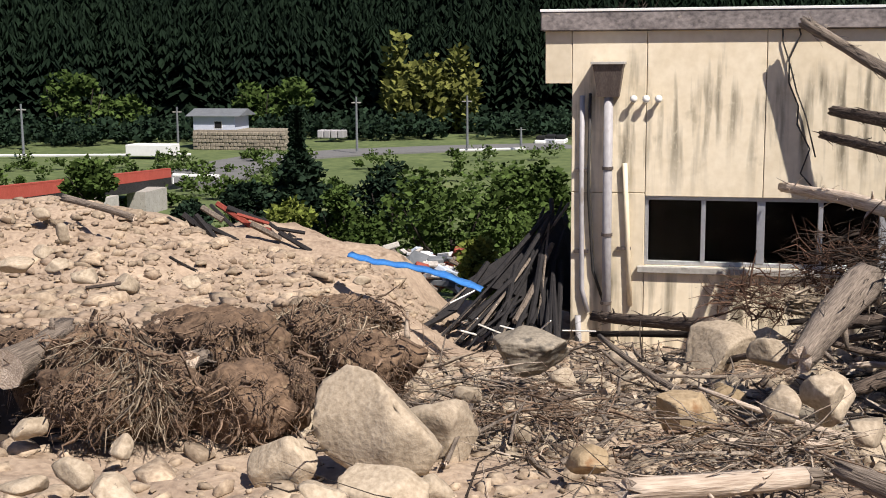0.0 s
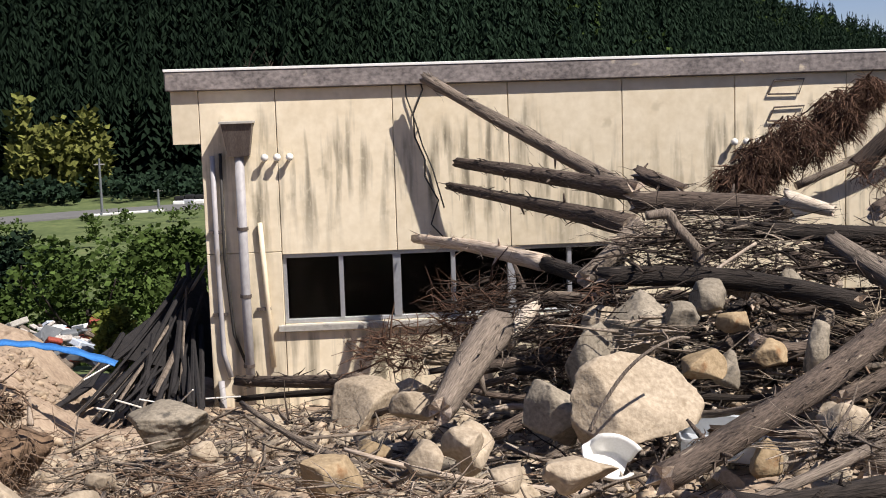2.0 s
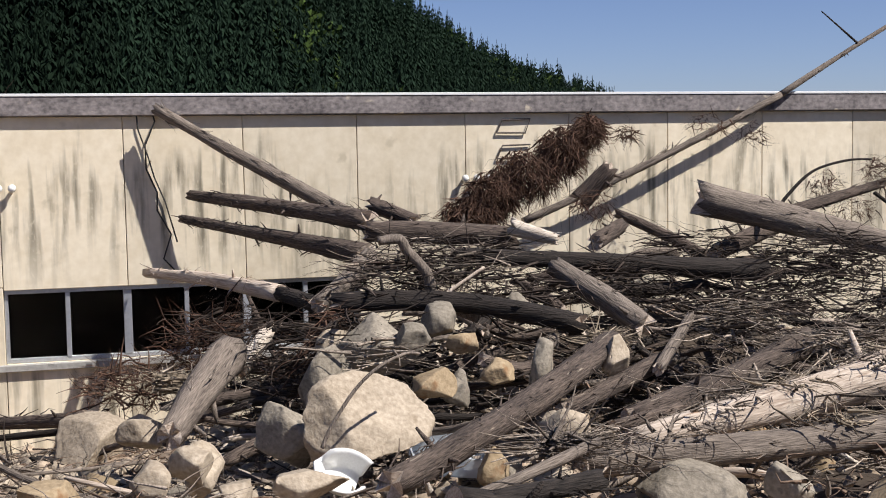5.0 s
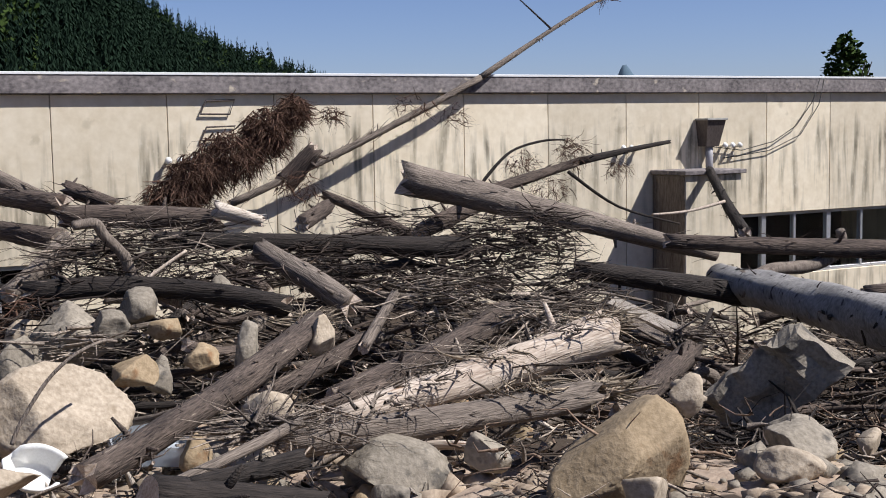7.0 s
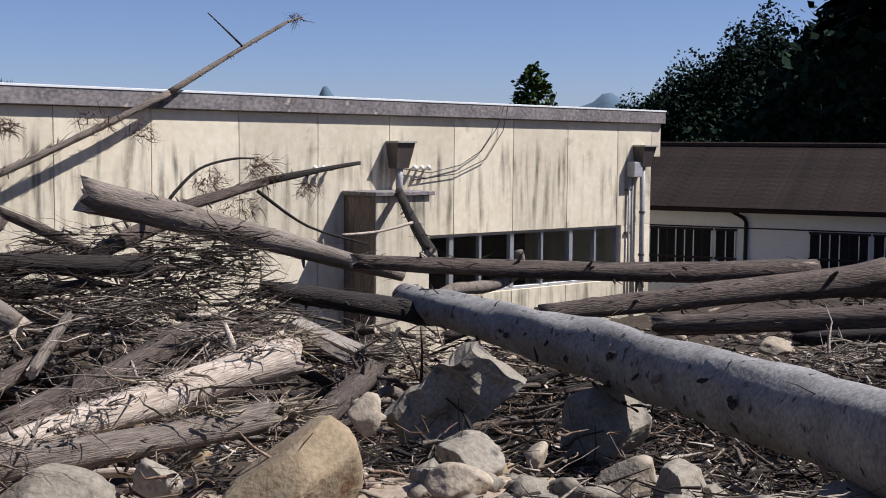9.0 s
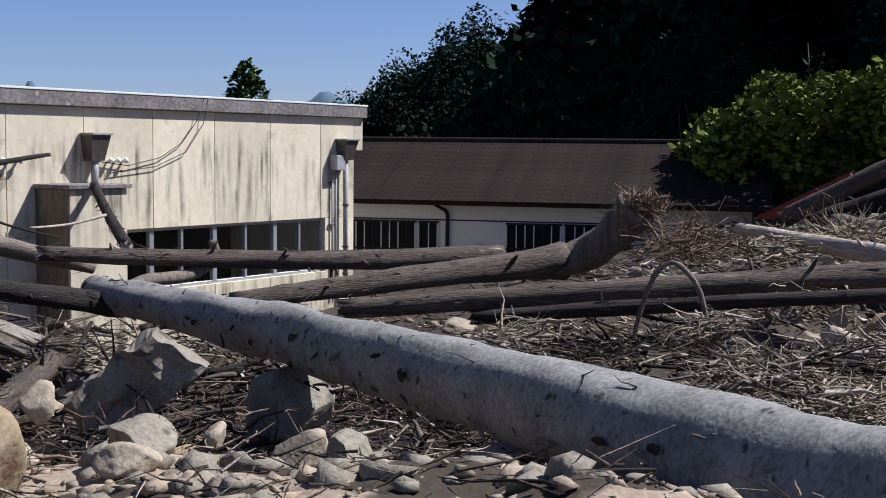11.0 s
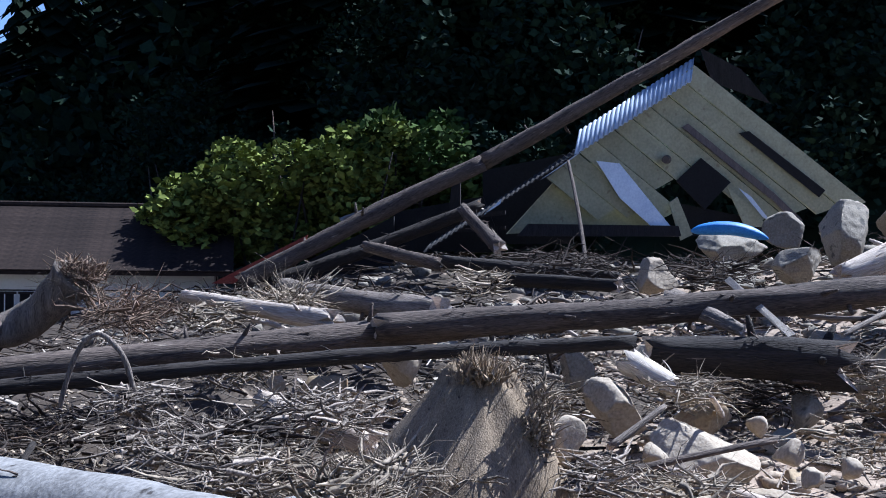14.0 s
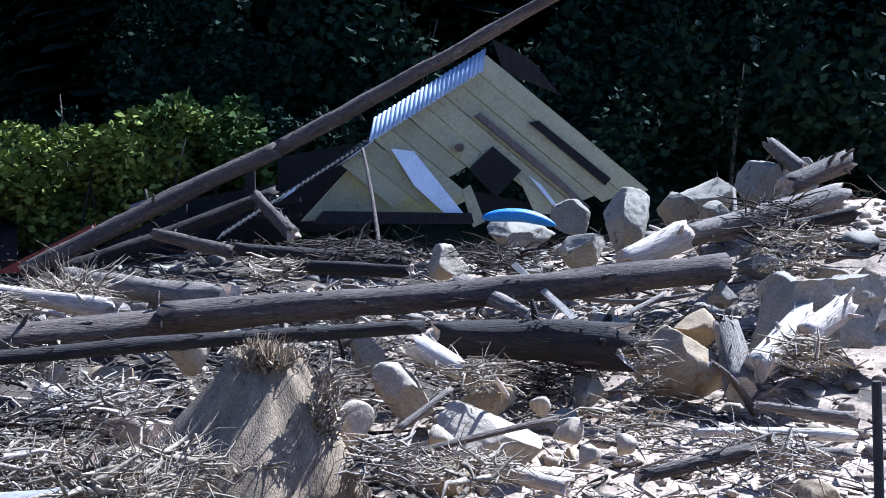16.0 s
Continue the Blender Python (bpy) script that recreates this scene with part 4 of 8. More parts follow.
def slab(name, pts, thick, m, label="", cat="", parent=None):
    """A flat sheet with thickness through the corner points given."""
    p = [Vector(q) for q in pts]
    nrm = (p[1] - p[0]).cross(p[-1] - p[0]).normalized() * thick / 2
    bm = bmesh.new()
    a = [bm.verts.new(q + nrm) for q in p]
    b = [bm.verts.new(q - nrm) for q in p]
    n = len(p)
    bm.faces.new(a)
    bm.faces.new(b[::-1])
    for k in range(n):
        bm.faces.new((a[k], b[k], b[(k + 1) % n], a[(k + 1) % n]))
    bmesh.ops.recalc_face_normals(bm, faces=bm.faces)
    o = obj(name, bm, m, parent, label, cat)
    if parent:
        o.matrix_parent_inverse = parent.matrix_world.inverted()
    return o


def corrugated(p, q, back, waves, amp, m, parent):
    """Corrugated sheet from p to q, running back towards the third point."""
    p, q, back = Vector(p), Vector(q), Vector(back)
    run, dep = q - p, back - q
    nrm = run.cross(dep).normalized()
    n = waves * 4
    V, F = [], []
    for i in range(n + 1):
        o = nrm * amp * math.sin(2 * math.pi * i / 4 + 0.6)
        V += [p + run * (i / n) + o, p + run * (i / n) + dep + o]
    for i in range(n):
        F.append((2 * i, 2 * i + 1, 2 * i + 3, 2 * i + 2))
    o = raw("corrugated_sheet", [tuple(v) for v in V], F, m, parent)
    o.matrix_parent_inverse = parent.matrix_world.inverted()
    s = o.modifiers.new("thickness", "SOLIDIFY")
    s.thickness = 0.012
    return o


def stump(c, r, h, seed):
    """A torn stump: a broad cone of ribbed, split wood with a ragged top."""
    bm = bmesh.new()
    rings = []
    n, sides = 18, 72
    for i in range(n + 1):
        t = i / n
        ring = []
        for k in range(sides):
            a = 2 * math.pi * k / sides
            ca, sa = math.cos(a), math.sin(a)
            rib = 0.05 * noise.noise(Vector((ca * 7, sa * 7, t * 0.9 + seed))) + 0.022 * noise.noise(Vector((ca * 19, sa * 19, t * 1.6)))
            rr = r * ((1 - 0.74 * t ** 1.12) * (1 + 0.08 * math.sin(a * 5 + seed) * (1 - t) + 0.15 * noise.noise(Vector((ca * 1.8, sa * 1.8, t * 1.2 + seed)))) + rib)
            z = -0.35 + (h + 0.35) * t - (0.6 if i == 0 else 0.0)
            if i >= n - 1:
                z += 0.2 * h * noise.noise(Vector((ca * 6, sa * 6, seed)))
            ring.append(bm.verts.new((ca * rr + 0.10 * t, sa * rr - 0.1 * t, z)))
        rings.append(ring)
    for a, b in zip(rings, rings[1:]):
        for k in range(sides):
            bm.faces.new((a[k], a[(k + 1) % sides], b[(k + 1) % sides], b[k])).smooth = True
    bm.faces.new(rings[-1])
    o = obj("tree_stump", bm, STUMP_WOOD, None, "torn conical tree stump with ragged fibres", "stump")
    o.location = c


def plastic_bucket(c):
    """A broken white plastic basin, cut open and bent."""
    bm = bmesh.new()
    rows = []
    for i, (r, z) in enumerate(((0.16, 0.0), (0.19, 0.01), (0.24, 0.16), (0.27, 0.2), (0.275, 0.185))):
        row = []
        for k in range(27):
            a = 2 * math.pi * k / 32 + 0.6
            cut = 0.75 + 0.25 * math.sin(k * 1.1) if 8 < k < 15 else 1.0
            row.append(bm.verts.new((math.cos(a) * r * (1.25 + 0.1 * math.sin(3 * a)), math.sin(a) * r, z * cut)))
        rows.append(row)
    for a, b in zip(rows, rows[1:]):
        for k in range(26):
            bm.faces.new((a[k], a[k + 1], b[k + 1], b[k]))
    bm.faces.new(rows[0][::-1])
    o = obj("broken_basin", bm, WHITE_PLASTIC, None, "broken white plastic basin lying on its side in the mud", "basin", smooth=True)
    o.modifiers.new("thickness", "SOLIDIFY").thickness = 0.012
    o.matrix_world = pose(c[0], c[1], c[2] + 0.02, 48, 12, -15) @ Matrix.Diagonal((0.55, 0.55, 0.75, 1))


def clear_tub(c):
    bm = bmesh.new()
    rows = []
    for s, z in ((0.92, 0), (0.93, 0.005), (1.0, 0.16), (1.08, 0.165), (1.08, 0.15)):
        rows.append([bm.verts.new((x * 0.3 * s, y * 0.2 * s, z)) for x, y in ((-1, -0.85), (-0.9, -1), (0.9, -1), (1, -0.85), (1, 0.85), (0.9, 1), (-0.9, 1), (-1, 0.85))])
    for a, b in zip(rows, rows[1:]):
        for k in range(8):
            bm.faces.new((a[k], a[(k + 1) % 8], b[(k + 1) % 8], b[k]))
    bm.faces.new(rows[0][::-1])
    o = obj("storage_tub", bm, TUB, None, "clear plastic storage tub half buried among stones", "tub")
    o.modifiers.new("thickness", "SOLIDIFY").thickness = 0.006
    o.matrix_world = pose(c[0], c[1], c[2] + 0.05, 14, 6, -8)


def sack(c):
    pts = [(-0.62, 0, -0.02), (-0.5, 0, 0.02), (-0.25, 0, 0.07), (0.05, 0, 0.08), (0.3, 0, 0.0), (0.5, 0, -0.1), (0.62, 0, -0.16)]
    bm = tube(pts, [0.03, 0.12, 0.16, 0.16, 0.14, 0.09, 0.02], 18)
    for v in bm.verts:
        v.co += v.co.normalized() * 0.035 * noise.noise(v.co * 9)
    o = obj("blue_sack", bm, BLUE, None, "crumpled bright blue sack lying on boulders", "sack", smooth=True)
    o.modifiers.new("soft", "SUBSURF").levels = 1
    o.matrix_world = pose(c[0], c[1], c[2], 0, 0, -85) @ Matrix.Diagonal((1.0, 1.0, 0.72, 1))


def annex(a, b):
    """A long low white building with dark timber windows and a tiled roof, along the line a-b."""
    a, b = Vector(a), Vector(b)
    d = b - a
    L = Vector((d.x, d.y, 0)).length
    base = empty("annex_building", (a.x, a.y, 0), "long low white building with dark window frames and brown tiled roof", "building", kind="structure")
    base.rotation_euler = (0, 0, math.atan2(d.y, d.x))
    Z = a.z
    P = lambda n, bm, m, lab="": part(n, bm, m, base, lab)
    P("wall", box(0, L, 0, 0.2, -1.5, 2.45), WHITE_PAINT)
    P("wall", box(0, 0.2, 0.2, 5.8, -1.5, 2.45), WHITE_PAINT)
    P("wall", box(L - 0.2, L, 0.2, 5.8, -1.5, 2.45), WHITE_PAINT)
    bm = bmesh.new()
    vs = [bm.verts.new(p) for p in ((-0.4, -0.65, 2.22), (L + 0.4, -0.65, 2.22), (L + 0.4, 3.0, 3.62), (-0.4, 3.0, 3.62), (-0.4, 6.6, 2.22), (L + 0.4, 6.6, 2.22),
                                    (-0.4, -0.65, 2.14), (L + 0.4, -0.65, 2.14), (L + 0.4, 6.6, 2.14), (-0.4, 6.6, 2.14))]
    for f in ((0, 1, 2, 3), (3, 2, 5, 4), (6, 7, 1, 0), (9, 8, 7, 6), (4, 5, 8, 9), (0, 3, 4, 9, 6), (2, 1, 7, 8, 5)):
        bm.faces.new([vs[i] for i in f])
    bmesh.ops.recalc_face_normals(bm, faces=bm.faces)
    roof = P("roof", bm, SHADED_ROOF_TILE, "brown tiled gable roof")
    slope = math.atan2(1.4, 3.65)
    for k in range(15):
        y = -0.65 + 3.65 * k / 15
        z = 2.22 + 1.4 * k / 15
        c = part("tile_course", box(-0.42, L + 0.42, 0, 0.27, 0.004, 0.035, 0.006), SHADED_ROOF_TILE, roof)
        c.location, c.rotation_euler = (0, y, z), (slope, 0, 0)
    P("ridge_cap", tube([(-0.42, 3.0, 3.66), (L + 0.42, 3.0, 3.66)], 0.09, 8), SHADED_ROOF_TILE)
    top, low = Z + 0.72, Z - 0.35
    for x0, x1, zz in ((0.6, 2.5, low), (2.62, 3.05, low), (4.75, 6.0, low + 0.12), (6.12, 7.2, low + 0.12), (4.2, 4.7, low - 0.1)):
        t2 = top if x0 != 4.2 else low + 0.2
        # Black sheet replaces the shade of the room behind the glazing bars.
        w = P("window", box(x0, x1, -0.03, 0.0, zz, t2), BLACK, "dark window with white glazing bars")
        n = max(2, int((x1 - x0) / 0.2))
        for k in range(n + 1):
            x = x0 + (x1 - x0) * k / n
            part("glazing_bar", box(x - 0.012, x + 0.012, -0.05, -0.03, zz + 0.03, t2 - 0.03), WHITE_PAINT if k % 4 else DARK_SHADED_TIMBER, w)
        for z in (zz, t2, zz + (t2 - zz) * 0.38):
            part("frame_rail", box(x0 - 0.04, x1 + 0.04, -0.07, -0.028, z - 0.025, z + 0.025), DARK_SHADED_TIMBER, w)
    P("wall_band", box(0, L, -0.02, 0.0, top + 0.04, top + 0.07), DARK_SHADED_TIMBER)
    P("downpipe", tube([(3.1, -0.5, 2.15), (3.25, -0.1, 2.0), (3.3, -0.06, 1.9), (3.3, -0.06, -0.5)], 0.045, 8), DARK_SHADED_TIMBER, "dark downpipe")
    P("post_lamp", tube([(2.75, -0.6, -0.5), (2.75, -0.6, Z - 0.1)], 0.035, 8), WHITE_PAINT)
    P("lamp_head", tube([(2.75, -0.6, Z - 0.1), (2.75, -0.6, Z - 0.02), (2.75, -0.6, Z + 0.06)], [0.06, 0.15, 0.03], 12), WHITE_PAINT)


def valley_conifer(x, y, z, h):
    t = empty("conifer_tree", (x, y, z), "tall dark green conifer on the river bank", "tree")
    inv = t.matrix_world.inverted()
    part("trunk", tube([(x, y, z), (x, y, z + h * 0.95)], [0.16, 0.03], 8), BARK_DARK, t).matrix_parent_inverse = inv
    r = np.random.default_rng(4)
    n = 9000
    u = r.uniform(0, 1, n) ** 0.8
    lump = 0.75 + 0.35 * np.sin(u * 40 + r.integers(0, 3, n))
    a = r.uniform(0, 6.28, n)
    w = h * 0.30 * (np.sin(np.clip(u * 1.15 + 0.12, 0, 1) * math.pi) * 0.75 + 0.25 * (1 - u)) * lump * r.uniform(0.3, 1, n) ** 0.5 * (0.75 + 0.25 * np.sin(3 * a + u * 9))
    p = np.stack([x + np.cos(a) * w, y + np.sin(a) * w, z + h * (0.12 + 0.88 * u)], 1)
    v, f = leaves(p, np.full(n, 0.26), 5, 0.3)
    raw("crown", v, f, BROADLEAF_DARK_SHADED, t).matrix_parent_inverse = inv


def far_wall(pts, h, m, name, label):
    bm = bmesh.new()
    for p, q in zip(pts, pts[1:]):
        a, b = Vector(p), Vector(q)
        s = Vector((-(b - a).y, (b - a).x, 0)).normalized() * 0.3
        vs = [bm.verts.new(c) for c in (a, b, b + Vector((0, 0, h)), a + Vector((0, 0, h)), a + s, b + s, b + s + Vector((0, 0, h)), a + s + Vector((0, 0, h)))]
        for f in ((0, 1, 2, 3), (5, 4, 7, 6), (3, 2, 6, 7), (4, 5, 1, 0), (0, 3, 7, 4), (1, 5, 6, 2)):
            bm.faces.new([vs[i] for i in f])
    bmesh.ops.translate(bm, verts=bm.verts, vec=(0, 0, -h * 0.7))
    return obj(name, bm, m, None, label, "wall", kind="structure")


def guard_rail(pts):
    g = empty("guard_rail", pts[0], "white steel guard rail along the road", "guard rail", "guard rails")
    inv = g.matrix_world.inverted()
    part("rail", tube([Vector(p) + Vector((0, 0, 0.1)) for p in pts], 0.16, 6), WHITE_PAINT, g).matrix_parent_inverse = inv
    for p, q in zip(pts, pts[1:]):
        a, b = Vector(p), Vector(q)
        n = max(2, int((b - a).length / 4))
        for k in range(n):
            c = a.lerp(b, k / n)
            part("post", tube([c - Vector((0, 0, 0.7)), c + Vector((0, 0, 0.2))], 0.07, 6), WHITE_PAINT, g).matrix_parent_inverse = inv


def red_bridge(pts):
    g = empty("road_bridge", pts[1], "road bridge with faded red painted steel girders", "bridge", kind="structure")
    inv = g.matrix_world.inverted()
    P = [Vector(p) for p in pts]
    for name, h0, h1, m in (("girder", -0.35, 0.35, RED_PAINT), ("deck", -1.15, -0.37, DARK_SHADED_TIMBER), ("parapet", 0.36, 0.46, RED_PAINT)):
        bm = bmesh.new()
        for a, b in zip(P, P[1:]):
            s = Vector((-(b - a).y, (b - a).x, 0)).normalized() * (5 if name == "deck" else 0.5)
            lo, hi = Vector((0, 0, h0)), Vector((0, 0, h1))
            vs = [bm.verts.new(c) for c in (a + lo, b + lo, b + hi, a + hi, a + s + lo, b + s + lo, b + s + hi, a + s + hi)]
            for f in ((0, 1, 2, 3), (5, 4, 7, 6), (3, 2, 6, 7), (4, 5, 1, 0), (0, 3, 7, 4), (1, 5, 6, 2)):
                bm.faces.new([vs[i] for i in f])
        part(name, bm, m, g).matrix_parent_inverse = inv
    for t in (0.35, 0.7):
        c = P[1].lerp(P[2], t)
        part("pier", box(c.x - 0.8, c.x + 0.8, c.y, c.y + 4, c.z - 6, c.z - 1.15), CONCRETE, g).matrix_parent_inverse = inv


def far_house(c, w, h):
    x, y, z = c
    g = empty("valley_house", c, "small blue-grey house with slate roof on a stone wall", "house")
    inv = g.matrix_world.inverted()
    bm = bmesh.new()
    e = 0.9
    vs = [bm.verts.new(p) for p in ((x - w / 2 - e, y - 0.6, z + h * 0.70), (x + w / 2 + e, y - 0.6, z + h * 0.70), (x + w / 2 + e, y + 2.6, z + h), (x - w / 2 - e, y + 2.6, z + h), (x + w / 2 + e, y + 5.6, z + h * 0.7), (x - w / 2 - e, y + 5.6, z + h * 0.7))]
    for f in ((0, 1, 2, 3), (3, 2, 4, 5), (5, 4, 1, 0), (0, 3, 5), (2, 1, 4)):
        bm.faces.new([vs[i] for i in f])
    for n, b, m in (("wall", box(x - w / 2, x + w / 2, y, y + 5, z - 0.5, z + h * 0.71), GREY_WALL), ("roof", bm, SLATE), ("window", box(x + 0.1, x + 1.1, y - 0.05, y, z + 0.5, z + 1.4), BLACK),
                    ("window_frame", box(x + 0.02, x + 1.18, y - 0.03, y, z + 0.42, z + 1.48), WHITE_PAINT)):
        part(n, b, m, g).matrix_parent_inverse = inv


def white_hut(c, w, h):
    x, y, z = c
    obj("white_tank", box(x - w / 2, x + w / 2, y, y + 3, z, z + h, 0.05), WHITE_PAINT, None, "plain white box-shaped hut beside the road", "hut")


def stone_wall(c, w, h):
    x, y, z = c
    s = empty("dry_stone_wall", c, "old grey dry stone retaining wall below the house", "stone wall", kind="structure")
    inv = s.matrix_world.inverted()
    part("core", box(x - w / 2, x + w / 2, y + 0.4, y + 6, z - 1, z + h * 0.95), STONE_GREY, s).matrix_parent_inverse = inv
    rg = random.Random(8)
    me = None
    for r in range(5):
        xx = x - w / 2
        while xx < x + w / 2:
            ww = rg.uniform(0.45, 0.8)
            b = box(-ww / 2, ww / 2, -0.25, 0.3, 0, h / 5 - 0.04, 0.07)
            o = part("stone", b, STONE_GREY, s)
            o.matrix_parent_inverse = inv
            o.location = (xx + ww / 2, y + 0.3 + rg.uniform(-0.08, 0.08), z - 0.3 + r * h / 5)
            xx += ww + 0.03


def greenhouse(c, w, h):
    x, y, z = c
    g = empty("small_greenhouse", c, "low row of pale plastic cold frames", "greenhouse")
    inv = g.matrix_world.inverted()
    for k in range(4):
        xx = x - w / 2 + w * k / 4
        part("bay", box(xx, xx + w / 4 - 0.12, y, y + 2, z, z + h, 0.1), GREY_PVC, g).matrix_parent_inverse = inv


def utility_pole(c, h):
    p = empty("utility_pole", c, "slim concrete utility pole beside the valley road", "pole", "utility poles")
    inv = p.matrix_world.inverted()
    part("pole", tube([Vector(c), Vector(c) + Vector((0, 0, h))], [0.17, 0.12], 8), SLATE, p).matrix_parent_inverse = inv
    if h < 6.8:
        part("crossarm", box(c[0] - 0.6, c[0] + 0.6, c[1] - 0.06, c[1] + 0.06, c[2] + h * 0.88, c[2] + h * 0.9), CONCRETE, p).matrix_parent_inverse = inv


def parked_car(c, k):
    x, y, z = c
    g = empty("parked_car", c, "small parked car, silver and white" if k else "small parked white car", "car", "parked cars")
    inv = g.matrix_world.inverted()
    part("body", box(x - 0.75, x + 0.75, y, y + 3.6, z - 0.4, z + 0.25, 0.12), WHITE_PAINT if k != 1 else ALUMINIUM, g).matrix_parent_inverse = inv
    part("cabin", box(x - 0.65, x + 0.65, y + 0.7, y + 2.8, z + 0.26, z + 0.8, 0.15), BLACK, g).matrix_parent_inverse = inv
    for sx in (-0.7, 0.5):
        part("wheel", tube([(x + sx, y + 0.7, z - 0.4), (x + sx + 0.2, y + 0.7, z - 0.4)], 0.28, 12), BLACK, g).matrix_parent_inverse = inv


def rubble_heap(c, rx, ry, rz):
    rg = random.Random(12)
    for k in range(150):
        a, d = rg.uniform(0, 6.28), rg.random() ** 0.5
        s = rg.uniform(0.05, 0.28)
        b = box(-s, s, -s * 0.7, s * 0.7, -s * 0.25, s * 0.25, s * 0.08)
        m = rg.choice((RUBBLE, RUBBLE, CONCRETE, WHITE_PAINT, SLATE, RED_TIN, WEATHERED, TIN_PALE))
        o = obj("rubble_piece", b, m, None, "broken slab of house rubble in a heap", "rubble", "house rubble")
        o.matrix_world = pose(c[0] + math.cos(a) * d * rx, c[1] + math.sin(a) * d * ry, c[2] - 0.35 + rz * (1 - d) * rg.uniform(0.5, 1.2) + 0.12 * rg.random(), rg.uniform(-40, 40), rg.uniform(-40, 40), rg.uniform(0, 360))
    pebbles("rubble_crumbs", 900, c[0] - rx, c[0] + rx, c[1] - ry, c[1] + ry, 0.03, 0.14, RUBBLE, "crumbled bits of house rubble", 13)


def tarp(pts):
    bm = bmesh.new()
    prev = None
    for i in range(25):
        t = i / 24 * (len(pts) - 1)
        k = min(int(t), len(pts) - 2)
        p = Vector(pts[k]).lerp(Vector(pts[k + 1]), t - k)
        row = [bm.verts.new(p + Vector((0.0, dy, dz + 0.008 * math.sin(i * 1.7 + j)))) for j, (dy, dz) in enumerate(((0.0, -0.02), (0.05, 0.0), (0.2, 0.0)))]
        if prev:
            for j in range(2):
                bm.faces.new((prev[j], row[j], row[j + 1], prev[j + 1]))
        prev = row
    o = obj("blue_tarp", bm, BLUE, None, "strip of bright blue tarpaulin along the soil heap", "tarpaulin", smooth=True)
    o.modifiers.new("thickness", "SOLIDIFY").thickness = 0.01


def timber_fan(top, left, foot):
    """Dark broken roof timbers slumped against the building's end."""
    rg = random.Random(31)
    top, left, foot = Vector(top), Vector(left), Vector(foot)
    for k in range(85):
        t = rg.random()
        a = top + Vector((rg.uniform(-0.4, 0.15), rg.uniform(-0.6, 1.2), rg.uniform(-0.9, 0.1)))
        b = left.lerp(foot, t ** 0.7) + Vector((rg.uniform(-0.2, 0.2), rg.uniform(-0.8, 0.8), rg.uniform(-0.35, 0.1)))
        if k % 4 == 0:
            a = a.lerp(b, rg.uniform(0.2, 0.5))
        w = rg.uniform(0.01, 0.038)
        bm = tube([a, a.lerp(b, 0.5) + Vector((0, 0, rg.uniform(-0.2, 0.02))), b], [w, w * 1.1, w], 5)
        obj("broken_timber", bm, DARK_SHADED_TIMBER if k % 7 else WEATHERED, None, "dark broken roof timber leaning at the building's end", "timber", "slumped timbers")
    slab("torn_roofing", [top + Vector((0.0, 0.5, -0.1)), left + Vector((0.5, 0.9, 0.3)), foot + Vector((0, 1.2, 0)), top + Vector((0.3, 0.5, -0.6))], 0.04, DARK_SHADED_TIMBER, "sheet of dark torn roofing slumped over rubble", "roofing")
    for k in range(7):
        b = left.lerp(foot, rg.uniform(0.1, 1)) + Vector((rg.uniform(-0.3, 0.1), rg.uniform(-0.9, 0.2), rg.uniform(-0.1, 0.25)))
        a = rg.uniform(0, 6.28)
        e = Vector((math.cos(a), math.sin(a) * 0.6, rg.uniform(-0.2, 0.5))) * rg.uniform(0.2, 0.7)
        obj("white_batten", tube([b, b + e], 0.010, 5), WHITE_PLASTIC, None, "thin white batten sticking out of the wreckage", "batten", "white battens")


def timber_heap(c):
    rg = random.Random(33)
    c = Vector(c)
    for k in range(26):
        a = c + Vector((rg.uniform(-1.0, 0.6), rg.uniform(-0.5, 0.5), rg.uniform(-0.35, 0.25)))
        e = Vector((rg.uniform(0.4, 1), rg.uniform(-0.3, 0.3), rg.uniform(-0.75, -0.1))) * rg.uniform(0.3, 0.8)
        w = rg.uniform(0.02, 0.05)
        obj("broken_timber", tube([a, a + e], w, 5), rg.choice((DARK_SHADED_TIMBER, WEATHERED, RED_TIN, DARK_SHADED_TIMBER)), None, "broken house timber heaped on the soil", "timber", "heaped timbers")


def roof_debris(c):
    tuft("roof_brush", (c[0], c[1] + 0.4, 4.24), (0.45, 0.3, 0.06), 180, 0.15, 0.5, 0.012, TWIG, "small heap of dead twigs on the flat roof", 41, (0, 0, 0.1), "twigs", 0.4, 0.4)


# ---- logs of the pile ----
log((0.10, 11.72, 4.15), (2.44, 10.58, 2.745), 0.067, 0.096, WEATHERED, "grey log leaning with its tip against the wall", 101, 0, "bb", 3, 14)
log((0.47, 11.35, 3.10), (2.06, 8.40, 2.89), 0.061, 0.106, BARK, "brown bark-covered tree trunk lying on the debris pile", 102, 0, "bb", 3, 14)
log((0.35, 11.20, 2.83), (1.95, 8.20, 2.57), 0.048, 0.110, BARK, "brown bark-covered tree trunk lying on the debris pile", 103, 0, "bb", 3, 14)
log((-0.07, 11.30, 2.20), (1.18, 8.80, 2.16), 0.060, 0.091, PEELED, "pale peeled trunk stripped of its bark", 104, 0, "bb", 3, 14)
log((1.15, 8.80, 2.16), (1.49, 7.60, 2.12), 0.074, 0.088, BARK_DARK, "dark wet-looking tree trunk lying across the debris", 105, 0, "bc", 1, 14)
log((1.94, 8.40, 2.79), (3.53, 8.20, 2.68), 0.101, 0.121, BARK, "brown bark-covered tree trunk lying on the debris pile", 106, 0, "bb", 3, 14)
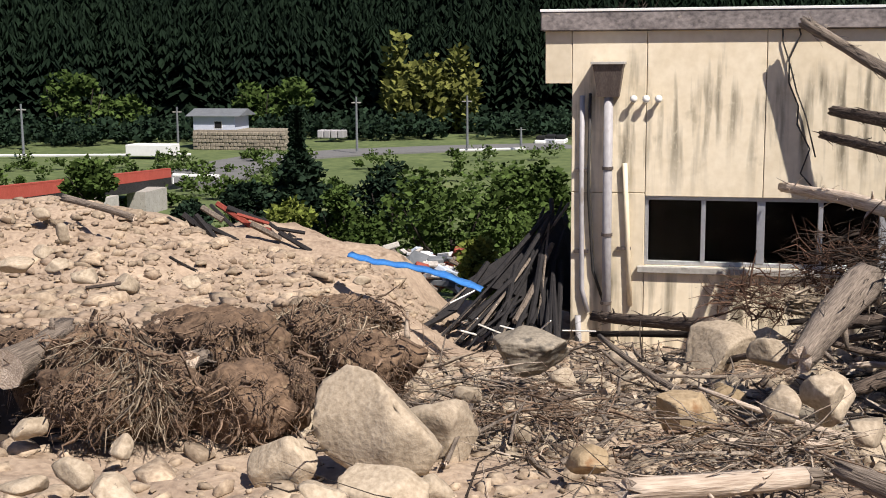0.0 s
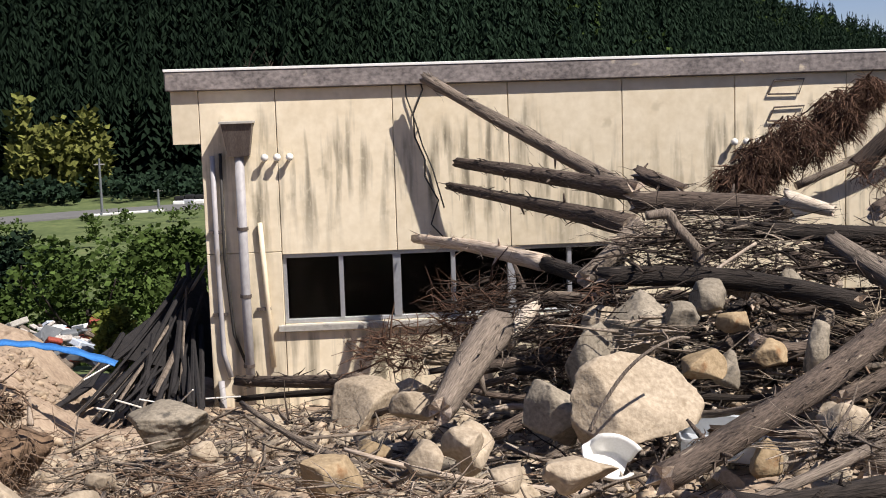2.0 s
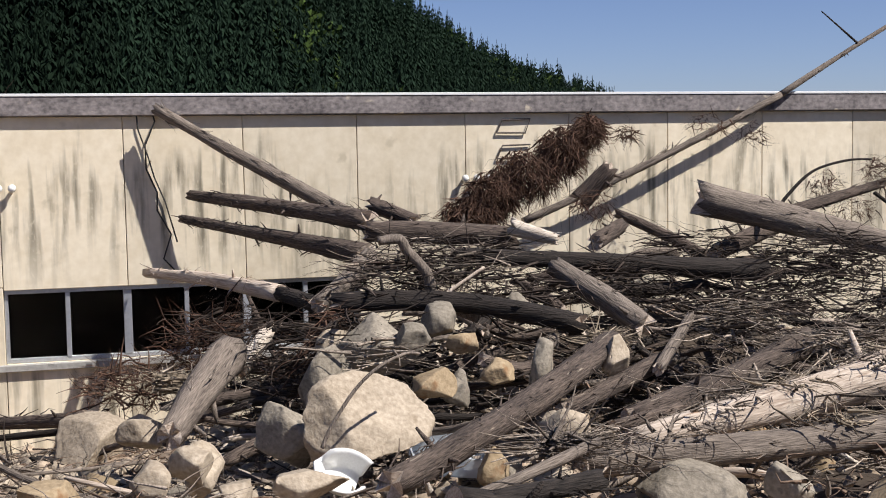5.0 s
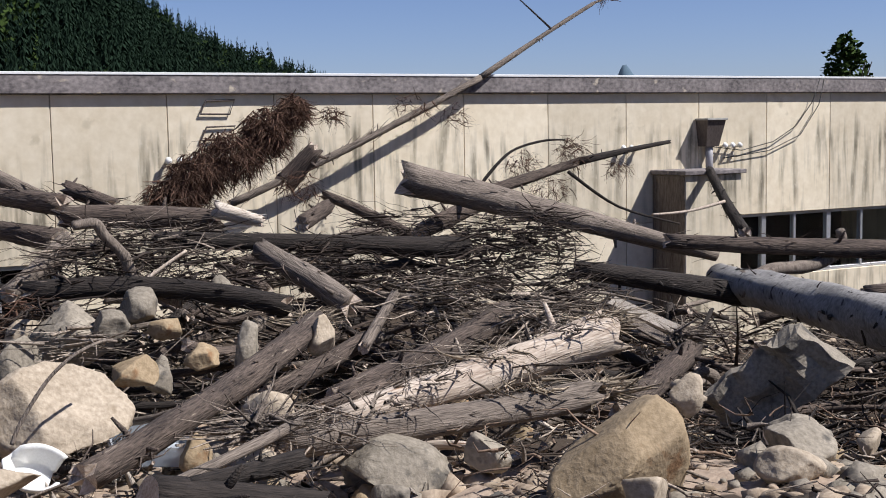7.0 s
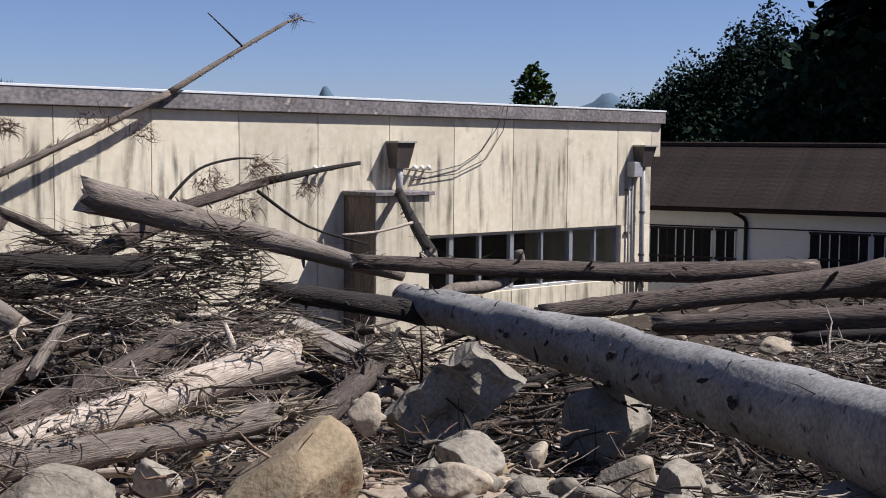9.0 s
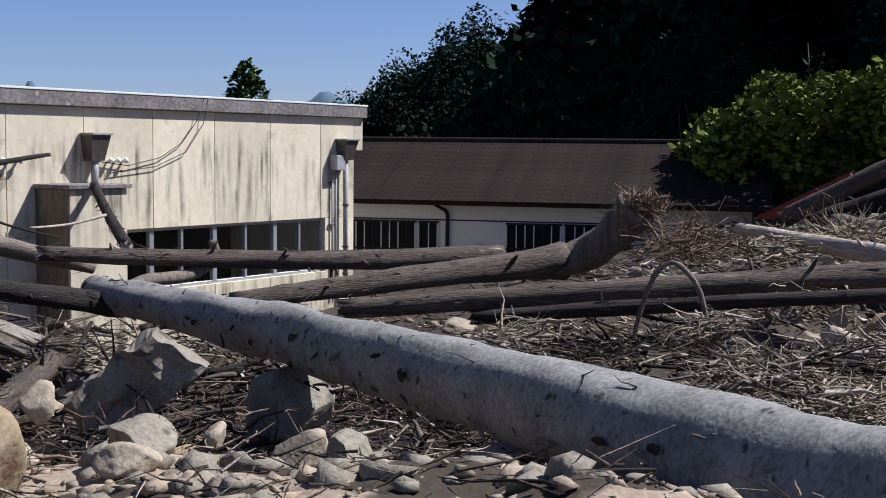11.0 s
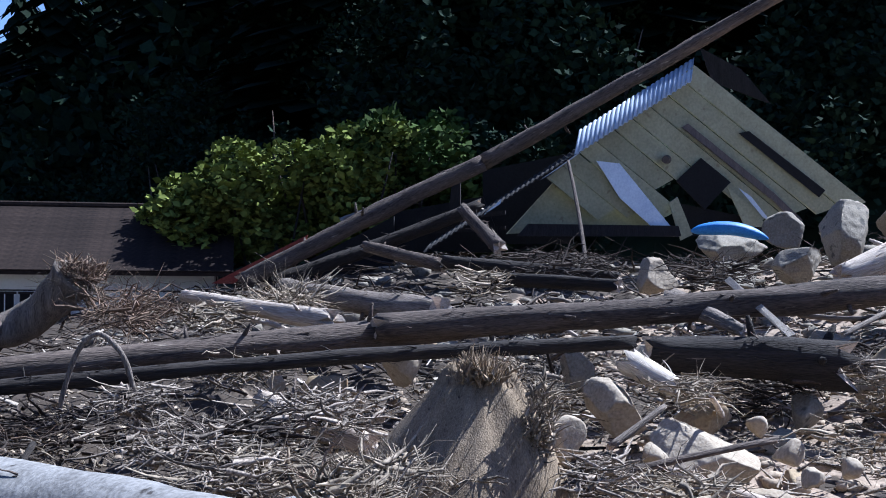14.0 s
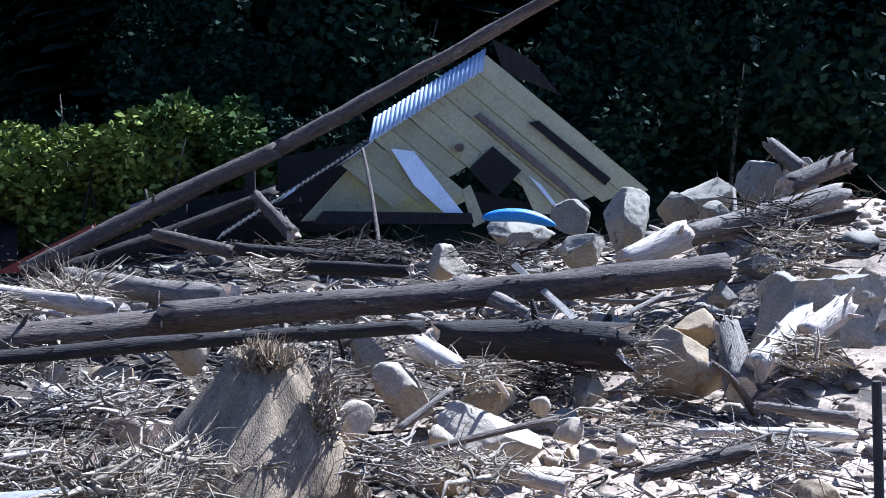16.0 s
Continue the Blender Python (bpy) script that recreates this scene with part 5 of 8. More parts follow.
log((2.55, 7.30, 2.61), (5.64, 7.00, 2.37), 0.068, 0.106, BARK_DARK, "dark wet-looking tree trunk lying across the debris", 107, 0, "cc", 3, 14)
log((1.30, 6.80, 2.29), (3.37, 6.00, 2.09), 0.082, 0.096, BARK_DARK, "dark wet-looking tree trunk lying across the debris", 108, -0.08, "bb", 3, 14)
log((2.27, 8.00, 2.72), (2.25, 7.20, 2.38), 0.041, 0.046, BARK, "brown bark-covered tree trunk lying on the debris pile", 109, 0, "cb", 1, 14)
log((2.24, 7.20, 2.41), (2.39, 6.60, 2.18), 0.046, 0.049, BARK, "brown bark-covered tree trunk lying on the debris pile", 110, 0, "cb", 1, 14)
log((1.96, 8.00, 2.55), (1.21, 7.00, 2.23), 0.119, 0.074, WEATHERED, "grey weathered broken log lying in the debris", 111, 0, "bb", 3, 14)
log((0.82, 7.20, 2.01), (0.48, 6.60, 1.76), 0.064, 0.070, FRESH, "pale splintered length of split wood", 112, 0, "bb", 0, 14)
log((0.42, 6.60, 1.93), (-0.19, 5.00, 1.61), 0.171, 0.096, WEATHERED, "grey stump trunk with flared root end", 113, 0, "bb", 4, 14)
log((0.78, 2.40, 1.86), (3.32, 5.40, 2.03), 0.081, 0.105, BARK, "brown bark-covered tree trunk lying on the debris pile", 114, 0, "bb", 3, 14)
log((2.51, 4.40, 1.72), (3.77, 5.40, 1.86), 0.068, 0.069, BARK, "brown bark-covered tree trunk lying on the debris pile", 115, 0, "bb", 3, 14)
log((3.44, 7.00, 2.50), (3.83, 5.80, 2.07), 0.094, 0.110, WEATHERED, "grey weathered broken log lying in the debris", 116, 0, "bb", 3, 14)
log((2.80, 3.90, 1.75), (4.86, 5.00, 2.01), 0.077, 0.120, BARK, "brown bark-covered tree trunk lying on the debris pile", 117, 0, "bc", 3, 14)
log((2.49, 3.20, 1.78), (5.32, 4.20, 1.93), 0.080, 0.182, PEELED, "thick pale peeled trunk shining in the sun", 118, 0, "bb", 3, 14)
log((1.91, 2.60, 1.83), (4.25, 2.90, 1.79), 0.082, 0.105, WEATHERED, "grey weathered broken log lying in the debris", 119, 0, "bb", 3, 14)
log((0.94, 1.50, 2.02), (1.91, 2.30, 2.03), 0.028, 0.030, WEATHERED, "grey splintered length of split wood", 120, 0, "bb", 0, 14)
log((1.04, 1.50, 2.01), (1.76, 1.90, 1.94), 0.038, 0.056, BARK_DARK, "dark wet-looking tree trunk lying across the debris", 121, 0, "bb", 3, 14)
log((4.63, 9.40, 2.95), (5.00, 9.20, 3.39), 0.135, 0.096, BARK, "brown bark-covered tree trunk lying on the debris pile", 122, 0, "bb", 3, 14)
log((4.81, 11.75, 2.63), (8.64, 11.80, 4.28), 0.055, 0.045, WEATHERED, "long thin leaning tree trunk reaching over the roof", 123, 0, "cc", 8, 14)
log((8.64, 11.80, 4.28), (10.93, 12.20, 5.45), 0.045, 0.026, WEATHERED, "bare top of a leaning tree above the roof", 124, 0, "cb", 8, 14)
log((10.93, 12.20, 5.45), (11.27, 12.25, 5.56), 0.022, 0.013, WEATHERED, "grey weathered broken log lying in the debris", 125, 0, "cb", 0, 14)
log((10.03, 12.05, 5.02), (9.43, 12.05, 5.47), 0.017, 0.008, BARK_DARK, "dark wet-looking tree trunk lying across the debris", 126, 0, "bb", 0, 14)
log((2.18, 9.20, 3.04), (2.62, 8.80, 2.83), 0.077, 0.082, BARK, "brown bark-covered tree trunk lying on the debris pile", 127, 0, "bb", 3, 14)
log((3.34, 8.00, 2.83), (3.81, 7.80, 2.67), 0.084, 0.056, FRESH, "pale splintered length of split wood", 128, 0, "bb", 0, 14)
log((5.92, 8.60, 2.40), (7.42, 9.40, 2.71), 0.101, 0.096, BARK, "brown bark-covered tree trunk lying on the debris pile", 129, 0, "bb", 3, 14)
log((6.95, 9.40, 2.71), (8.91, 9.80, 3.09), 0.075, 0.058, BARK, "thin bare branchy trunk", 130, 0, "bb", 3, 14)
log((8.91, 9.80, 3.09), (10.79, 10.20, 3.32), 0.051, 0.027, BARK_DARK, "dark wet-looking tree trunk lying across the debris", 131, 0, "cb", 6, 14)
log((3.53, 5.00, 1.85), (4.13, 5.60, 2.19), 0.049, 0.038, WEATHERED, "grey weathered broken log lying in the debris", 132, 0, "bb", 3, 14)
log((4.50, 8.60, 2.56), (5.01, 9.00, 2.73), 0.091, 0.082, BARK, "brown bark-covered tree trunk lying on the debris pile", 134, 0, "bb", 3, 14)
log((5.67, 8.60, 3.04), (9.20, 7.40, 2.04), 0.194, 0.079, WEATHERED, "long grey trunk with broken dark end, pointing up", 135, 0, "bc", 5, 14)
log((4.68, 3.20, 1.52), (6.32, 4.40, 1.65), 0.095, 0.105, BARK, "brown bark-covered tree trunk lying on the debris pile", 136, 0, "bb", 3, 14)
log((12.36, 11.20, 2.86), (11.11, 9.00, 2.07), 0.061, 0.084, BARK_DARK, "dark wet-looking tree trunk lying across the debris", 138, 0, "bb", 2, 14)
log((6.60, 6.60, 2.14), (8.46, 6.00, 1.76), 0.085, 0.129, BARK_DARK, "dark wet-looking tree trunk lying across the debris", 139, 0, "bb", 3, 14)
log((2.55, 3.60, 1.79), (3.80, 4.40, 1.78), 0.037, 0.055, BARK, "brown bark-covered tree trunk lying on the debris pile", 140, 0, "bb", 3, 14)
log((8.09, 7.00, 2.30), (13.60, 4.58, 2.06), 0.081, 0.140, BARK, "long straight brown trunk across the pile", 141, 0, "bc", 8, 14)
log((8.63, 4.70, 1.90), (12.9, 3.25, 2.12), 0.096, 0.175, BARK, "grey trunk ending in an upturned root plate", 146, 0, "br", 4, 14)
huge_trunk = log((8.61, 6.66, 1.87), (5.15, -3.01, 1.87), 0.172, 0.325, BARK_GREY, "huge grey trunk with bark torn off in dark patches", 147, -0.16, "cr", 0, 26)
log((8.56, 3.22, 1.96), (14.78, -2.99, 2.35), 0.091, 0.167, BARK, "long brown trunk lying level across the debris", 148, 0, "bc", 8, 14)
log((12.71, -1.23, 2.35), (15.47, -7.51, 2.85), 0.140, 0.186, BARK, "long brown trunk with a clean cut end", 149, 0, "bc", 8, 14)
log((9.40, 2.29, 1.87), (12.60, -3.98, 2.31), 0.067, 0.074, BARK_DARK, "dark wet-looking tree trunk lying across the debris", 150, 0, "bb", 6, 14)
log((23.45, 4.33, 2.12), (25.03, -0.28, 4.65), 0.185, 0.171, BARK, "long slanting brown pole lying over the wrecked shed", 151, 0, "bc", 3, 14)
log((25.03, -0.28, 4.65), (26.25, -6.39, 8.32), 0.171, 0.129, BARK, "long slanting brown pole lying over the wrecked shed", 152, 0, "cb", 3, 14)
log((23.77, 4.00, 2.08), (25.81, -0.17, 3.81), 0.154, 0.141, BARK_DARK, "dark wet-looking tree trunk lying across the debris", 153, 0, "bb", 2, 14)
log((12.80, -4.03, 2.19), (13.15, -6.17, 2.08), 0.174, 0.271, BARK_DARK, "dark wet-looking tree trunk lying across the debris", 154, 0, "bb", 5, 14)
log((12.39, -3.89, 2.15), (12.03, -4.46, 1.91), 0.146, 0.092, FRESH, "pale splintered length of split wood", 155, 0, "bb", 0, 14)
log((14.64, -4.26, 2.61), (13.48, -5.09, 2.37), 0.152, 0.061, WEATHERED, "grey weathered broken log lying in the debris", 156, 0, "bb", 3, 14)
log((11.54, -0.42, 1.72), (10.82, -1.76, 1.45), 0.107, 0.115, PEELED, "pale peeled trunk stripped of its bark", 157, 0, "bb", 3, 14)
log((13.83, -7.24, 2.29), (12.81, -7.22, 1.71), 0.142, 0.160, WEATHERED, "grey weathered broken log lying in the debris", 158, 0, "bc", 1, 14)
log((17.70, -6.44, 2.79), (18.28, -7.49, 3.21), 0.159, 0.212, PEELED, "pale peeled trunk stripped of its bark", 159, 0, "bb", 2, 14)
log((18.28, -7.41, 3.17), (19.99, -10.18, 3.85), 0.163, 0.203, WEATHERED, "grey weathered broken log lying in the debris", 160, 0, "bb", 3, 14)
log((21.45, -9.26, 4.76), (20.87, -9.78, 4.19), 0.105, 0.166, WEATHERED, "grey weathered broken log lying in the debris", 161, 0, "bb", 3, 14)
log((19.82, -9.19, 3.93), (20.93, -10.52, 4.44), 0.167, 0.185, BARK, "brown bark-covered tree trunk lying on the debris pile", 162, 0, "bb", 3, 14)
log((12.83, -7.35, 1.90), (14.10, -8.19, 2.45), 0.143, 0.125, FRESH, "pale splintered length of split wood", 163, 0, "bb", 2, 14)
log((13.48, -8.01, 2.19), (14.14, -8.65, 2.52), 0.138, 0.138, PEELED, "pale peeled trunk stripped of its bark", 164, 0, "bb", 3, 14)
log((9.56, -3.78, 1.52), (10.67, -5.26, 1.73), 0.030, 0.029, BARK, "brown bark-covered tree trunk lying on the debris pile", 165, 0, "bb", 3, 14)
log((10.57, -3.87, 1.60), (11.21, -4.32, 1.89), 0.038, 0.025, WEATHERED, "grey weathered broken log lying in the debris", 166, 0, "bb", 3, 14)
log((9.61, -4.38, 1.62), (9.06, -5.26, 1.48), 0.052, 0.069, PEELED, "pale peeled trunk stripped of its bark", 167, 0, "bb", 1, 14)
log((19.71, 0.77, 3.04), (18.81, -0.79, 2.77), 0.091, 0.112, BARK, "brown bark-covered tree trunk lying on the debris pile", 168, 0, "bb", 3, 14)
log((18.80, -0.71, 2.84), (18.49, -3.49, 2.67), 0.112, 0.092, BARK_DARK, "dark wet-looking tree trunk lying across the debris", 169, 0, "bb", 3, 14)
log((9.74, -6.24, 1.80), (9.83, -7.54, 1.78), 0.035, 0.048, FRESH, "pale splintered length of split wood", 170, 0, "bb", 1, 14)
log((9.15, -6.47, 1.77), (9.22, -7.37, 1.76), 0.033, 0.045, WEATHERED, "grey weathered broken log lying in the debris", 171, 0, "bb", 1, 14)
log((11.20, -7.02, 1.81), (11.26, -7.96, 1.68), 0.035, 0.075, WEATHERED, "grey weathered broken log lying in the debris", 172, 0, "bb", 1, 14)
log((8.49, -5.67, 1.70), (8.96, -6.59, 1.83), 0.046, 0.060, BARK, "brown bark-covered tree trunk lying on the debris pile", 173, 0, "bb", 3, 14)
log((15.10, 1.92, 2.46), (13.57, -0.61, 2.32), 0.077, 0.125, PEELED, "pale peeled trunk stripped of its bark", 174, 0, "bb", 2, 14)
log((17.64, 1.44, 2.47), (15.04, -1.51, 2.34), 0.122, 0.207, WEATHERED, "grey weathered broken log lying in the debris", 175, 0, "bb", 3, 14)
log((17.85, -1.41, 2.64), (17.00, -3.58, 2.64), 0.098, 0.092, BARK_DARK, "dark wet-looking tree trunk lying across the debris", 176, 0, "bb", 3, 14)
log((17.35, -8.49, 3.26), (17.44, -9.71, 3.56), 0.092, 0.108, BARK_DARK, "dark wet-looking tree trunk lying across the debris", 177, 0, "bb", 3, 14)
log((21.39, -8.71, 3.94), (19.34, -8.36, 3.13), 0.038, 0.052, WEATHERED, "grey weathered broken log lying in the debris", 178, 0, "bb", 1, 14)
log((23.46, -2.17, 4.62), (19.95, -2.87, 2.61), 0.032, 0.036, BARK, "thin dead stem standing before the shed", 179, 0, "bb", 1, 14)
log((13.75, -6.08, 2.35), (14.60, -6.68, 2.57), 0.031, 0.026, WEATHERED, "grey weathered broken log lying in the debris", 180, 0, "bb", 0, 14)
log((20.83, -0.65, 3.70), (19.87, -1.49, 3.02), 0.095, 0.127, BARK, "brown bark-covered tree trunk lying on the debris pile", 181, 0, "bb", 4, 14)
log((-2.28, 11.20, 0.57), (-0.73, 9.60, 0.85), 0.063, 0.092, BARK, "brown bark-covered tree trunk lying on the debris pile", 182, 0, "bb", 3, 14)
log((-2.31, 11.30, 0.31), (-0.64, 10.00, 0.66), 0.035, 0.044, BARK_DARK, "dark wet-looking tree trunk lying across the debris", 183, 0, "bb", 1, 14)
log((-1.15, 1.33, 1.89), (-0.31, 2.02, 1.78), 0.055, 0.054, PEELED, "pale dead log half sunk in the dirt", 184, 0, "bb", 2, 14)
log((-0.58, 3.17, 1.57), (-0.05, 3.48, 1.48), 0.023, 0.020, PEELED, "pale peeled trunk stripped of its bark", 185, 0, "bb", 1, 14)
log((-0.95, 2.88, 1.60), (-0.16, 4.30, 1.56), 0.016, 0.015, WEATHERED, "grey weathered broken log lying in the debris", 186, 0, "bb", 0, 14)
log((-1.46, 9.30, 0.37), (0.61, 7.00, 1.41), 0.031, 0.034, BARK, "brown bark-covered tree trunk lying on the debris pile", 187, 0, "bb", 3, 14)
log((-2.41, 3.96, 1.30), (-1.62, 4.77, 1.39), 0.015, 0.024, BARK, "brown bark-covered tree trunk lying on the debris pile", 188, 0, "bb", 1, 14)
log((-2.22, 2.58, 1.53), (-2.24, 3.43, 1.63), 0.013, 0.014, WEATHERED, "grey weathered broken log lying in the debris", 189, 0, "bb", 0, 14)
log((-5.15, 2.91, 1.84), (-5.09, 3.65, 1.89), 0.107, 0.136, WEATHERED, "grey stump trunk sticking out of the bank", 190, 0, "rb", 3, 14)
log((-4.34, 4.25, 1.94), (-3.95, 3.70, 1.87), 0.053, 0.065, WEATHERED, "grey weathered broken log lying in the debris", 191, 0, "bb", 3, 14)
log((-4.11, 3.35, 1.84), (-4.13, 3.85, 1.77), 0.062, 0.058, WEATHERED, "grey weathered broken log lying in the debris", 192, 0, "bb", 3, 14)
log((-3.04, 4.91, 1.68), (-3.04, 4.95, 1.89), 0.026, 0.009, PEELED, "pale peeled trunk stripped of its bark", 193, 0, "cb", 0, 14)
log((-5.96, 5.42, 1.87), (-5.71, 5.59, 1.89), 0.014, 0.014, BARK, "brown bark-covered tree trunk lying on the debris pile", 194, 0, "bb", 0, 14)
log((-5.92, 6.99, 1.88), (-5.45, 6.57, 1.83), 0.014, 0.013, BARK_DARK, "dark wet-looking tree trunk lying across the debris", 195, 0, "bb", 0, 14)
log((-8.60, 9.74, 2.09), (-7.40, 9.26, 1.93), 0.048, 0.039, WEATHERED, "grey weathered broken log lying in the debris", 196, 0, "bb", 3, 14)
log((0.86, 1.48, 1.98), (1.72, 1.60, 1.72), 0.114, 0.144, BARK_DARK, "dark wet-looking tree trunk lying across the debris", 197, 0, "cb", 3, 14)
log((-0.91, 1.91, 1.75), (-0.24, 2.09, 1.75), 0.041, 0.051, WEATHERED, "grey weathered broken log lying in the debris", 198, 0, "bb", 3, 14)
log((-0.20, 1.91, 1.87), (0.40, 1.46, 1.79), 0.041, 0.076, WEATHERED, "grey weathered broken log lying in the debris", 199, 0, "bb", 3, 14)
log((-0.74, 3.29, 1.53), (-0.09, 3.47, 1.51), 0.023, 0.021, PEELED, "pale peeled trunk stripped of its bark", 200, 0, "bb", 0, 14)


def bark_flakes(trunk, n, length, r0, r1, seed):
    """Curled plates of torn dark bark lifting off a stripped trunk, in the trunk's own frame."""
    rg = random.Random(seed)
    shapes = []
    for k in range(6):
        bm = bmesh.new()
        ln, wd, lift = rg.uniform(0.04, 0.15), rg.uniform(0.010, 0.034), rg.uniform(0.006, 0.022)
        rows = []
        for i in range(5):
            t = i / 4
            w = wd * (0.3 + 0.7 * math.sin(math.pi * (0.15 + 0.75 * t))) * rg.uniform(0.6, 1.2)
            x = lift * t * t
            rows.append([bm.verts.new((x - (0.25 * w if j != 1 else 0), (j - 1) * w, (t - 0.5) * ln + rg.uniform(-0.01, 0.01))) for j in range(3)])
        under = [[bm.verts.new(v.co - Vector((0.007, 0, 0))) for v in row] for row in rows]
        for i in range(4):
            for j in range(2):
                bm.faces.new((rows[i][j], rows[i][j + 1], rows[i + 1][j + 1], rows[i + 1][j]))
                bm.faces.new((under[i][j], under[i + 1][j], under[i + 1][j + 1], under[i][j + 1]))
        me = bpy.data.meshes.new("bark_flake")
        bm.to_mesh(me)
        bm.free()
        me.materials.append(BARK_DARK if k % 2 else WEATHERED)
        shapes.append(me)
    for k in range(n):
        t, a = rg.random(), rg.uniform(0, 2 * math.pi)
        o = new("bark_flake", rg.choice(shapes))
        o.parent = trunk
        o.matrix_local = Matrix.Translation((0, 0, t * length)) @ Matrix.Rotation(a, 4, "Z") @ Matrix.Translation(((r0 + (r1 - r0) * t) * 1.06, 0, 0)) @ Matrix.Rotation(rg.gauss(0, 0.5), 4, "X")


bark_flakes(huge_trunk, 230, 10.2, 0.172, 0.325, 150)


def crooked(points, r0, r1, m, label):
    """A bent bare branch along a smooth line through the points."""
    pts = [Vector(q) for q in points]
    line = []
    for i in range(len(pts) - 1):
        a, b = pts[max(i - 1, 0)], pts[min(i + 2, len(pts) - 1)]
        for k in range(5):
            t = k / 5
            h00, h10, h01, h11 = 2 * t ** 3 - 3 * t * t + 1, t ** 3 - 2 * t * t + t, 3 * t * t - 2 * t ** 3, t ** 3 - t * t
            line.append(pts[i] * h00 + (pts[i + 1] - a) * 0.5 * h10 + pts[i + 1] * h01 + (b - pts[i]) * 0.5 * h11)
    line.append(pts[-1])
    n = len(line) - 1
    radii = [(r0 + (r1 - r0) * i / n) * (1 + 0.16 * noise.noise(q * 6)) for i, q in enumerate(line)]
    return obj("crooked_branch", tube(line, radii, 10), m, None, label, "branch", "crooked branches", smooth=True)


crooked([(1.70, 6.6, 2.82), (1.88, 6.6, 2.83), (1.95, 6.6, 2.73), (2.12, 6.6, 2.53), (2.18, 6.6, 2.33), (2.34, 6.5, 2.24), (2.53, 6.4, 2.15)], 0.04, 0.062, WEATHERED, "grey bent branch curling down over the pile")
crooked([(2.18, 6.4, 2.33), (2.38, 6.4, 2.46), (2.58, 6.4, 2.58)], 0.017, 0.012, PEELED, "straight pale stick poking out of the pile")
crooked([(0.72, 4.0, 1.70), (0.78, 4.0, 1.83), (0.94, 4.0, 2.06), (1.1, 4.0, 2.2), (1.3, 4.1, 2.26), (1.45, 4.3, 2.22)], 0.014, 0.009, WEATHERED, "thin grey switch arching over a boulder")
crooked([(7.30, 9.6, 2.80), (7.44, 9.6, 2.98), (7.78, 9.6, 3.26), (8.24, 9.6, 3.38), (8.59, 9.6, 3.39)], 0.024, 0.012, BARK_DARK, "dark arching bough with wilted sprays")
crooked([(8.57, 9.5, 2.98), (9.36, 9.5, 2.5), (10.38, 9.5, 2.22)], 0.024, 0.012, BARK_DARK, "thin dark bough sagging in front of the wall")
crooked([(9.53, 9.0, 2.41), (10.14, 9.0, 2.43), (10.74, 9.0, 2.53)], 0.016, 0.022, PEELED, "pale peeled stick lying across the pile")
crooked([(8.80, 6.3, 1.92), (9.05, 6.3, 1.98), (9.55, 6.3, 1.98), (9.89, 6.3, 2.05), (10.07, 6.3, 2.17), (10.03, 6.3, 2.36)], 0.085, 0.05, WEATHERED, "pale stripped root with an upturned end")
crooked([(10.0, 0.86, 1.80), (10.0, 0.81, 2.0), (10.0, 0.69, 2.31), (10.0, 0.51, 2.46), (10.0, 0.33, 2.35), (10.0, 0.23, 2.19), (10.0, 0.15, 1.89), (10.0, 0.13, 1.60)], 0.022, 0.026, WEATHERED, "bare root arching up out of the splinters")


# ---- boulders ----
boulder((-2.59, 2.43, 1.74), (0.35, 0.30, 0.37), 201, STONE, "tall pale boulder with a flat sunlit face", 0, 7)
boulder((-2.35, 3.07, 1.54), (0.31, 0.26, 0.28), 202, STONE, "rounded pale dusty boulder on bare soil", 0, 7)
boulder((-3.04, 2.30, 1.56), (0.21, 0.18, 0.20), 203, STONE, "large pale tan boulder, rough and dusty", 0, 7)
boulder((-2.37, 1.84, 1.63), (0.22, 0.19, 0.13), 204, STONE, "large pale tan boulder, rough and dusty", 0, 7)
boulder((-2.17, 1.98, 1.59), (0.15, 0.12, 0.12), 205, STONE, "large pale tan boulder, rough and dusty", 0, 7)
boulder((-4.73, 2.45, 1.63), (0.11, 0.10, 0.09), 206, STONE, "large pale tan boulder, rough and dusty", 0, 7)
boulder((-0.80, 8.70, 0.67), (0.53, 0.45, 0.36), 207, STONE, "broad tan boulder before the building", 0, 7)
boulder((-0.22, 9.40, 0.74), (0.24, 0.20, 0.18), 208, STONE, "large pale tan boulder, rough and dusty", 0, 7)
boulder((-0.93, 3.81, 1.56), (0.24, 0.20, 0.21), 209, STONE_OCHRE, "ochre stained boulder in the debris", 0, 7)
boulder((-1.71, 9.00, 0.49), (0.34, 0.28, 0.15), 210, STONE, "large pale tan boulder, rough and dusty", 0, 7)
boulder((-1.41, 2.57, 1.60), (0.14, 0.12, 0.09), 211, STONE_OCHRE, "ochre stained boulder in the debris", 0, 7)
boulder((-2.32, 6.26, 1.30), (0.51, 0.43, 0.17), 212, STONE_GREY, "grey concrete-like slab of rock by the building", 0, 7)
boulder((-0.11, 3.71, 1.73), (0.15, 0.13, 0.14), 213, STONE, "large pale tan boulder, rough and dusty", 0, 7)
boulder((-0.37, 3.64, 1.66), (0.17, 0.15, 0.12), 214, STONE, "large pale tan boulder, rough and dusty", 0, 7)
boulder((-1.87, 5.13, 1.36), (0.12, 0.10, 0.09), 215, STONE, "large pale tan boulder, rough and dusty", 0, 7)
boulder((-2.01, 3.84, 1.32), (0.08, 0.07, 0.08), 216, STONE, "large pale tan boulder, rough and dusty", 0, 7)
boulder((-2.15, 4.23, 1.37), (0.10, 0.08, 0.07), 217, STONE, "large pale tan boulder, rough and dusty", 0, 7)
